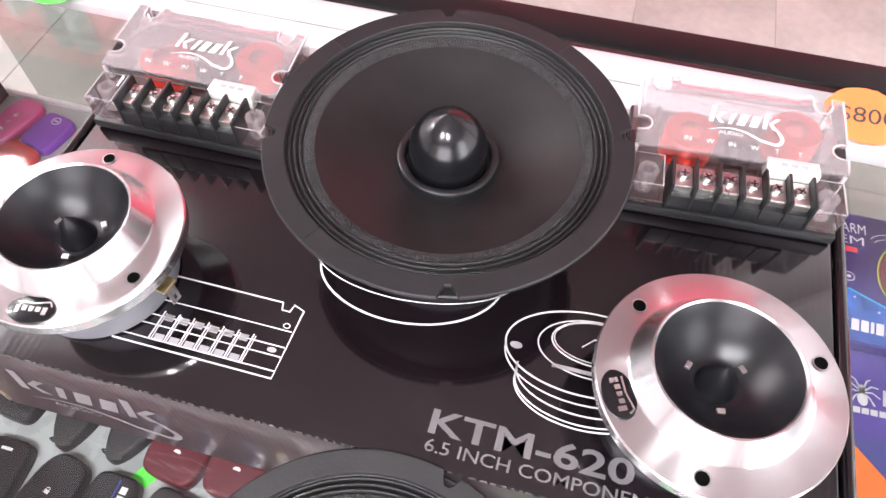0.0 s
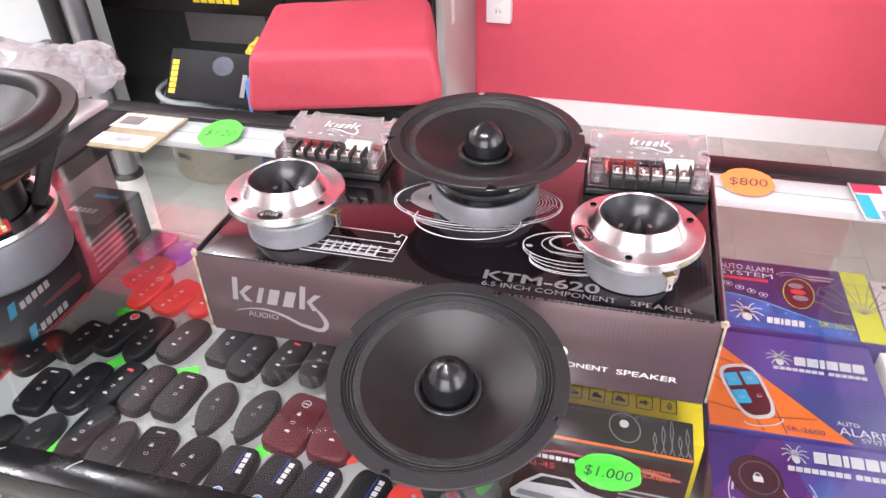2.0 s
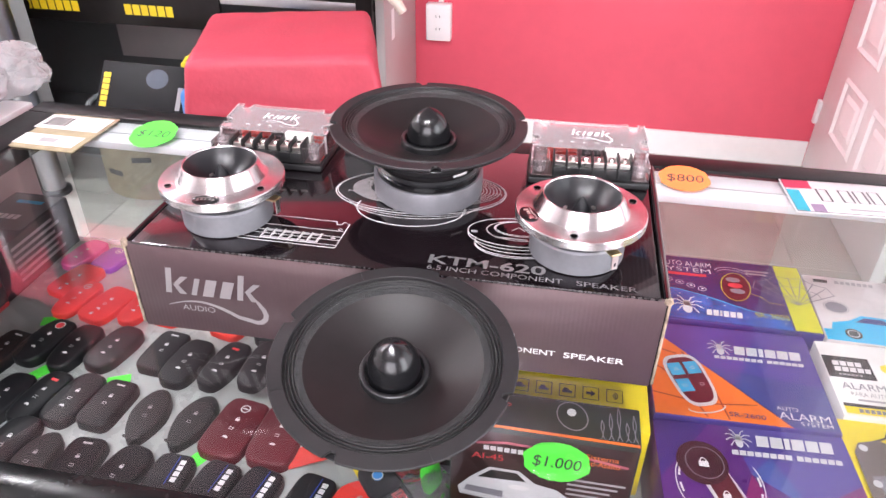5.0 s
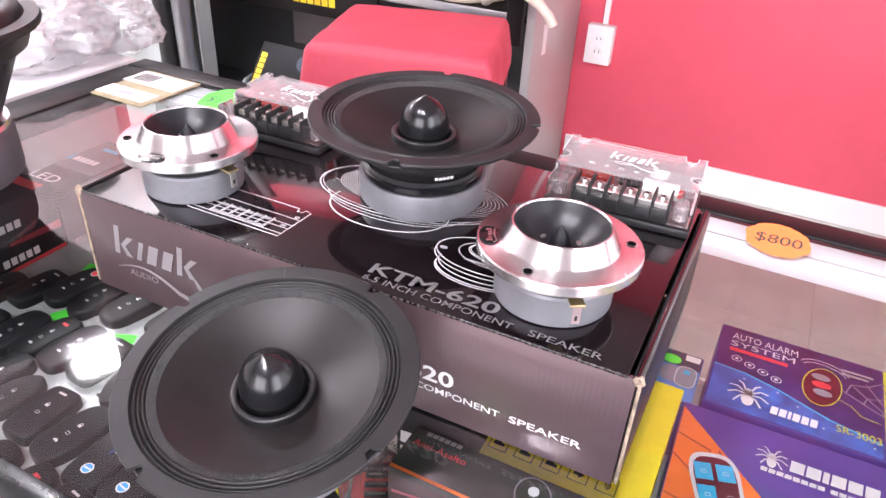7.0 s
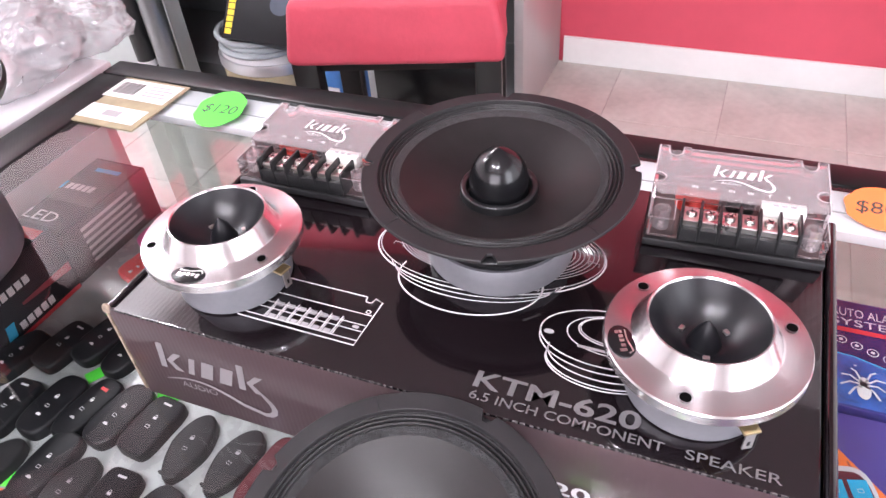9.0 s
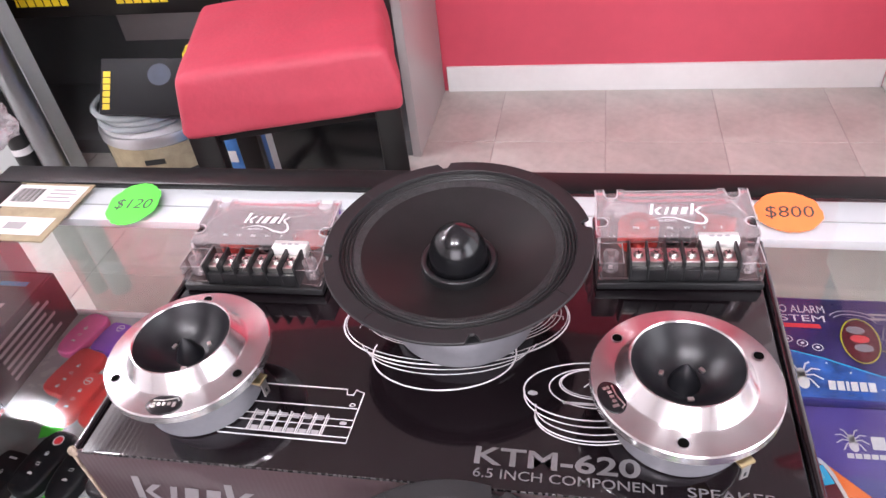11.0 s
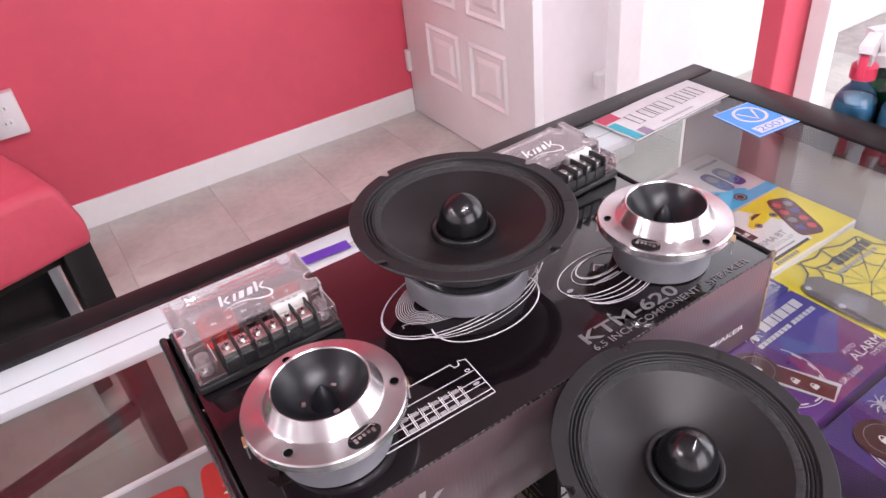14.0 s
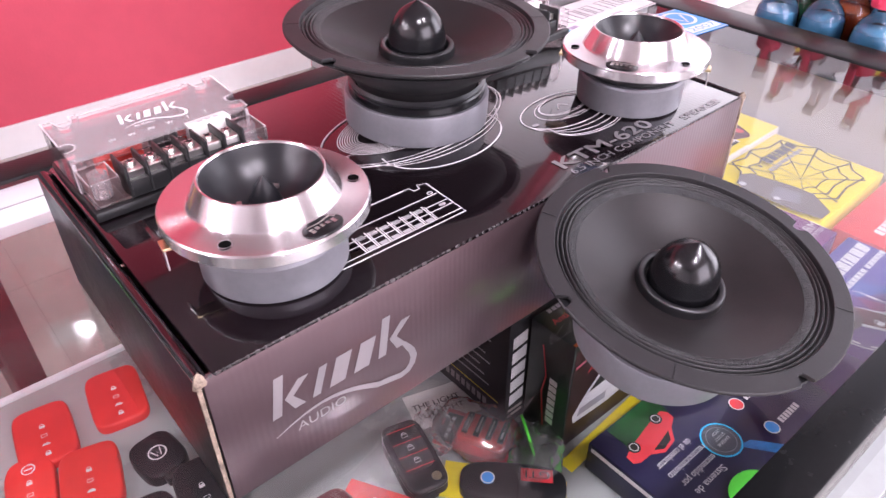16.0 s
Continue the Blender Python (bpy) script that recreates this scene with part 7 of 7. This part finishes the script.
b = Pack("navy push-start kit box with a red car picture", 0.060, -0.140, 0.256, -0.018, SHELF, 0.843, ink("dark_navy_print", (0.016, 0.015, 0.045), 0.30, 0.2, 12))
b.shape([(0.020, 0.096), (0.034, 0.092), (0.074, 0.100), (0.078, 0.1205), (0.020, 0.1205)], ink("leaf_green_print", (0.010, 0.07, 0.018), 0.3, 0.6, 60))
b.car(0.072, 0.106, 0.064, SCARLET, INK_BLACK, INK_BLACK, 190)
b.shape([(0.086, 0.044), (0.100, 0.040), (0.118, 0.018), (0.128, 0.012), (0.114, 0.014), (0.108, 0.012), (0.104, 0.020)], ink("deep_blue_print", (0.02, 0.16, 0.42), 0.3, 0.5, 50))
b.shape(ellipse(0.0150, 0.0150, 0.082, 0.055, 32), ink("button_grey_print", (0.075, 0.080, 0.095)))
b.stroke(ellipse(0.0160, 0.0160, 0.082, 0.055, 32), 0.0014, CYAN, True)
b.stroke(ellipse(0.0120, 0.0120, 0.082, 0.055, 28), 0.0006, GREYVIOLET, True)
for k, t in enumerate(("ENGINE", "START", "STOP")):
    b.text(t, 0.0890, 0.0585 - 0.0045 * (2 - k) + 0.0045, 0.0026, 0.0024 * len(t), SILVER, 180)
for k, (t, u, wd) in enumerate((("de el conductor", 0.0620, 0.041), ("reconocimiento", 0.0660, 0.045), ("encendido por", 0.0640, 0.041), ("Sistema de", 0.0610, 0.036))):
    b.text(t, u, 0.0735 - 0.0106 * k, 0.0058, wd, INK_WHITE, 180)
for u, v, c in ((0.123, 0.067, SCARLET), (0.123, 0.035, BLUE)):
    b.shape(ellipse(0.0060, 0.0060, u, v, 24), c)
    b.stroke(ellipse(0.0060, 0.0060, u, v, 24), 0.0009, INK_WHITE, True)
    b.bars(u + 0.038, v + 0.002, 0.0055, (0.0030,) * 7, INK_WHITE, 0.0010, 180)
b.text("ENGINE START / STOP", 0.150, 0.0165, 0.0080, 0.0760, LEMON, 180)
b.shape(rect(0.140, 0.085, 0.186, 0.090), INK_GREY)
b.shape(ellipse(0.022, 0.017, 0.057, 0.012, 28), GREEN_NEON)
part("front_band", flat_bm(rect(0.002, 0.022, 0.194, 0.0285)), PAPER, b.body, "white band", False, pose(0, -0.0005, 0, 90))
part("end_band", flat_bm(rect(-0.118, 0.024, -0.004, 0.0285)), PAPER, b.body, "white band", False, pose(-0.0006, 0, 0, 90, 0, -90))

paper = thing("leaflet", "white leaflet with printed capitals on the shelf", "leaflet", m=pose(-0.018, 0.108, SHELF + 0.0004, 0, 0, -17))
part("paper", box_bm(0.060, 0.040, 0.0004, 0, (0.030, 0.010, 0.0002)), PAPER, paper, "", False)
for k in range(2):
    lettering("THE LIGHT", 0.0060, INK_BLACK, paper, pose(0.004, 0.0 + 0.011 * k, 0.0006), 0.045)
THINFILM = BAGFILM.copy()
THINFILM.name = "thin_clear_film"
[k for k in THINFILM.node_tree.nodes if k.bl_idname == "ShaderNodeMixShader"][-1].inputs["Fac"].default_value = 0.08
[k for k in THINFILM.node_tree.nodes if k.bl_idname == "ShaderNodeBsdfTransparent"][0].inputs["Color"].default_value = (0.98, 0.98, 0.98, 1)
clip = thing("red_blister", "red and black connector pack in a clear bag on the shelf", "connector pack", m=pose(0.012, 0.060, SHELF + 0.0022, 0, 0, -62))
part("card", box_bm(0.066, 0.040, 0.0016, 0.0004, (0, 0, 0.0010)), ink("red_card_print", (0.55, 0.045, 0.05), 0.3, 0.25, 40), clip, "red printed card")
part("body", box_bm(0.040, 0.028, 0.009, 0.002, (0.006, 0.002, 0.0065)), SIL["red"], clip)
for k in range(4):
    part("contact", box_bm(0.0050, 0.022, 0.003, 0.0005, (-0.009 + 0.0105 * k, 0.003, 0.0118)), BLACK_PLASTIC, clip)
    part("pin", box_bm(0.0016, 0.016, 0.001, 0.0003, (-0.009 + 0.0105 * k, 0.003, 0.0136)), NICKEL, clip)
part("label", box_bm(0.014, 0.030, 0.0006, 0, (-0.024, 0, 0.0023)), INK_BLACK, clip, "black printed strip")
part("print_bar", join_bm([flat_bm(rect(-0.026, -0.012 + 0.0062 * k, -0.0225, -0.0072 + 0.0062 * k), 0.0028) for k in range(4)]), INK_GREY, clip, "", False)
part("film", crumple_bm(0.046, 0.032, 0.020, 9, 4, 0.16, False), THINFILM, clip, "clear bag", True)
bag = thing("clear_bag", "crumpled empty clear plastic bag on the shelf", "bag", m=pose(0.032, 0.012, SHELF + 0.0005, 0, 0, 30))
part("film", crumple_bm(0.036, 0.026, 0.018, 5, 4, 0.30, False), THINFILM, bag, "", True)
bag = thing("clear_bag", "crumpled empty clear plastic bag on the shelf", "bag", m=pose(-0.012, 0.085, SHELF + 0.0005, 0, 0, 70))
part("film", crumple_bm(0.026, 0.018, 0.014, 11, 4, 0.30, False), THINFILM, bag, "", True)
for x, y, t, sx, sy in ((0.046, -0.010, 4, 0.104, 0.013), (-0.022, 0.030, 40, 0.034, 0.046)):
    g = thing("leaflet", "yellow printed card lying on the shelf", "leaflet", "leaflets", pose(x, y, SHELF + 0.0030, 0, 0, t))
    part("paper", box_bm(sx, sy, 0.0005, 0, (sx / 2 if sx > 0.05 else 0, 0, 0)), LEMON, g, "", False)

# boxes of the neighbouring case
part("shelf", box_bm(0.30, 0.50, 0.008, 0.001, (-0.765, 0.13, SHELF - 0.004)), SHELF_GREY, side, "pale shelf board", False)
b = Pack("black printed lamp kit box with blue and white lettering", -0.735, 0.208, -0.565, 0.362, SHELF, 0.886, BOXBLACK, 0, "lamp kit boxes")
b.shape(rect(0.004, 0.060, 0.166, 0.150), ink("smoky_print", (0.050, 0.050, 0.056), 0.3, 0.3, 30))
b.shape(rect(0.012, 0.066, 0.070, 0.140), INK_BLACK)
b.shape(rect(0.078, 0.082, 0.094, 0.098), CYAN)
b.bars(0.098, 0.084, 0.012, (0.007,) * 5, INK_WHITE, 0.002)
b.shape(rect(0.110, 0.126, 0.150, 0.134), CYAN)
b.text("LED", 0.090, 0.020, 0.018, 0.050, INK_WHITE)
for k in range(6):
    part("print_line", flat_bm(rect(0.010, 0.012 + 0.0095 * k, 0.105 - 0.012 * (k % 2), 0.0165 + 0.0095 * k)), INK_GREY, b.body, "", False, pose(b.w + 0.0005, 0.02, 0, 90, 0, 90))
for z in (0.012, 0.042):
    part("brand_bars", flat_bm(rect(0.044, z + 0.002, 0.060, z + 0.021)), CYAN, b.body, "", False, pose(0, -0.0006, 0, 90))
    part("brand_bars", join_bm([flat_bm(rect(0.066 + 0.0105 * k, z + 0.002, 0.0745 + 0.0105 * k, z + 0.017)) for k in range(6)]), INK_WHITE, b.body, "", False, pose(0, -0.0006, 0, 90))
b = Pack("black printed lamp kit box with a red stripe", -0.735, 0.030, -0.562, 0.205, SHELF, 0.906, BOXBLACK, 0, "lamp kit boxes")
b.shape(rect(0.047, 0.070, 0.064, 0.088), CYAN)
b.bars(0.070, 0.071, 0.015, (0.009,) * 5, INK_WHITE, 0.002)
b.shape(rect(0.060, 0.150, 0.171, 0.166), SCARLET)


def on_side(bm, material, y, z, name="brand_bar"):
    return part(name, bm, material, b.body, "", False, pose(b.w + 0.0006, y, z, 90, 0, 90))


for y, z in ((0.052, 0.056), (0.066, 0.010)):
    on_side(flat_bm([(0.000, 0.0), (0.012, 0.0), (0.016, 0.019), (0.004, 0.019)]), CYAN, y, z, "brand_block")
    for k in range(5):
        on_side(flat_bm(rect(0.020 + 0.0105 * k, 0.001, 0.0280 + 0.0105 * k, 0.0115)), INK_WHITE, y, z)
on_side(flat_bm([(0, 0), (0.172, 0), (0.172, 0.006), (0, 0.004)]), SCARLET, 0.001, 0.001, "stripe")
on_side(flat_bm([(0.10, 0.036), (0.172, 0.030), (0.172, 0.042), (0.10, 0.040)]), ink("maroon_print", (0.20, 0.02, 0.03)), 0.001, 0.001, "stripe")

# ---- the large driver standing on the glass ----
SUBRED = mat("red_terminal_plastic", (0.55, 0.03, 0.03), 0.4)
sub = thing("subwoofer_driver", "large black bass driver with a steel magnet standing on the glass", "speaker", m=pose(-0.490, 0.045, GLASS + 0.0006))
part("magnet", lathe_bm([(0, 0), (0.076, 0), (0.079, 0.003), (0.080, 0.006), (0.080, 0.046), (0.078, 0.050), (0.060, 0.050)], 80), mat("dull_grey_magnet", (0.12, 0.12, 0.135), 0.45, 0.3, var=0.12, scale=30), sub, "dull grey magnet")
part("trim_ring", lathe_bm([(0.060, 0.050), (0.0775, 0.050), (0.0790, 0.053), (0.0775, 0.057), (0.056, 0.0575)], 80), ALUMINIUM, sub, "polished steel ring")
part("core", lathe_bm([(0.052, 0.0575), (0.052, 0.092), (0.044, 0.096)], 64), BLACK_PLASTIC, sub)
for k in range(6):
    st = box_bm(0.014, 0.030, 0.080, 0.003, (0.082, 0, 0.096))
    bmesh.ops.rotate(st, cent=(0.082, 0, 0.096), matrix=Matrix.Rotation(radians(26), 3, "Y"), verts=st.verts)
    part("basket_arm", st, BASKET, sub, "black basket arm", True, pose(0, 0, 0, 0, 0, 60 * k + 32))
SPIDER_CLOTH = mat("brown_spider_cloth", (0.20, 0.09, 0.06), 0.7)
for k in range(5):
    part("spider_fold", lathe_bm([(0.054 + 0.006 * k, 0.090 + 0.004 * k), (0.057 + 0.006 * k, 0.0935 + 0.004 * k), (0.060 + 0.006 * k, 0.0925 + 0.004 * k)], 64), SPIDER_CLOTH, sub)
part("basket_rim", lathe_bm([(0.098, 0.118), (0.112, 0.128), (0.117, 0.142), (0.127, 0.148), (0.1285, 0.153), (0.127, 0.156), (0.114, 0.156), (0.112, 0.153)], 112), BASKET, sub, "black pressed rim")
part("surround", lathe_bm(smooth_profile([(0.114, 0.156), (0.110, 0.163), (0.103, 0.166), (0.096, 0.163), (0.092, 0.154)]), 112), RUBBER, sub, "black foam roll surround")
part("cone", lathe_bm([(0.092, 0.154), (0.070, 0.138), (0.044, 0.124), (0.042, 0.128), (0.024, 0.137), (0, 0.140)], 96), CONE, sub, "black cone and dust cap")
part("under_cone", lathe_bm([(0.096, 0.150), (0.074, 0.118), (0.062, 0.104)], 64), CONE, sub)
for s in (-1, 1):
    t = part("terminal", box_bm(0.020, 0.016, 0.018, 0.002, (0.072, 0, 0.074)), SUBRED, sub, "red spring terminal", False, pose(0, 0, 0, 0, 0, -42 + 17 * s))
    part("clip", box_bm(0.012, 0.005, 0.006, 0.001, (0.086, 0, 0.075)), BRASS, t, "gilt clip", False)
    part("lead", lathe_bm([(0, 0.080), (0.0016, 0.080), (0.0016, 0.118), (0, 0.118)], 10), NICKEL, t, "braided lead", True, pose(0.070, 0, 0, 0, 12, 0))


# ---- floor tiles and baseboard tiles, piece by piece ----
TS = 0.318
tile_bm = box_bm(TS - 0.0024, TS - 0.0024, 0.006, 0.0006, (0, 0, 0), 1)
tile_me = bpy.data.meshes.new("tile")
tile_bm.to_mesh(tile_me)
tile_bm.free()
tile_me.materials.append(TILE)
for i in range(-9, 8):
    for j in range(-8, 9):
        x, y = 0.133 + TS / 2 + i * TS, 1.905 - TS / 2 + (j - 7) * TS
        if not (-2.65 < x < 2.4 and -2.7 < y < 2.2):
            continue
        t = new("tile", tile_me)
        t.parent = floor
        t.location = (x, y, FLOOR - 0.003)
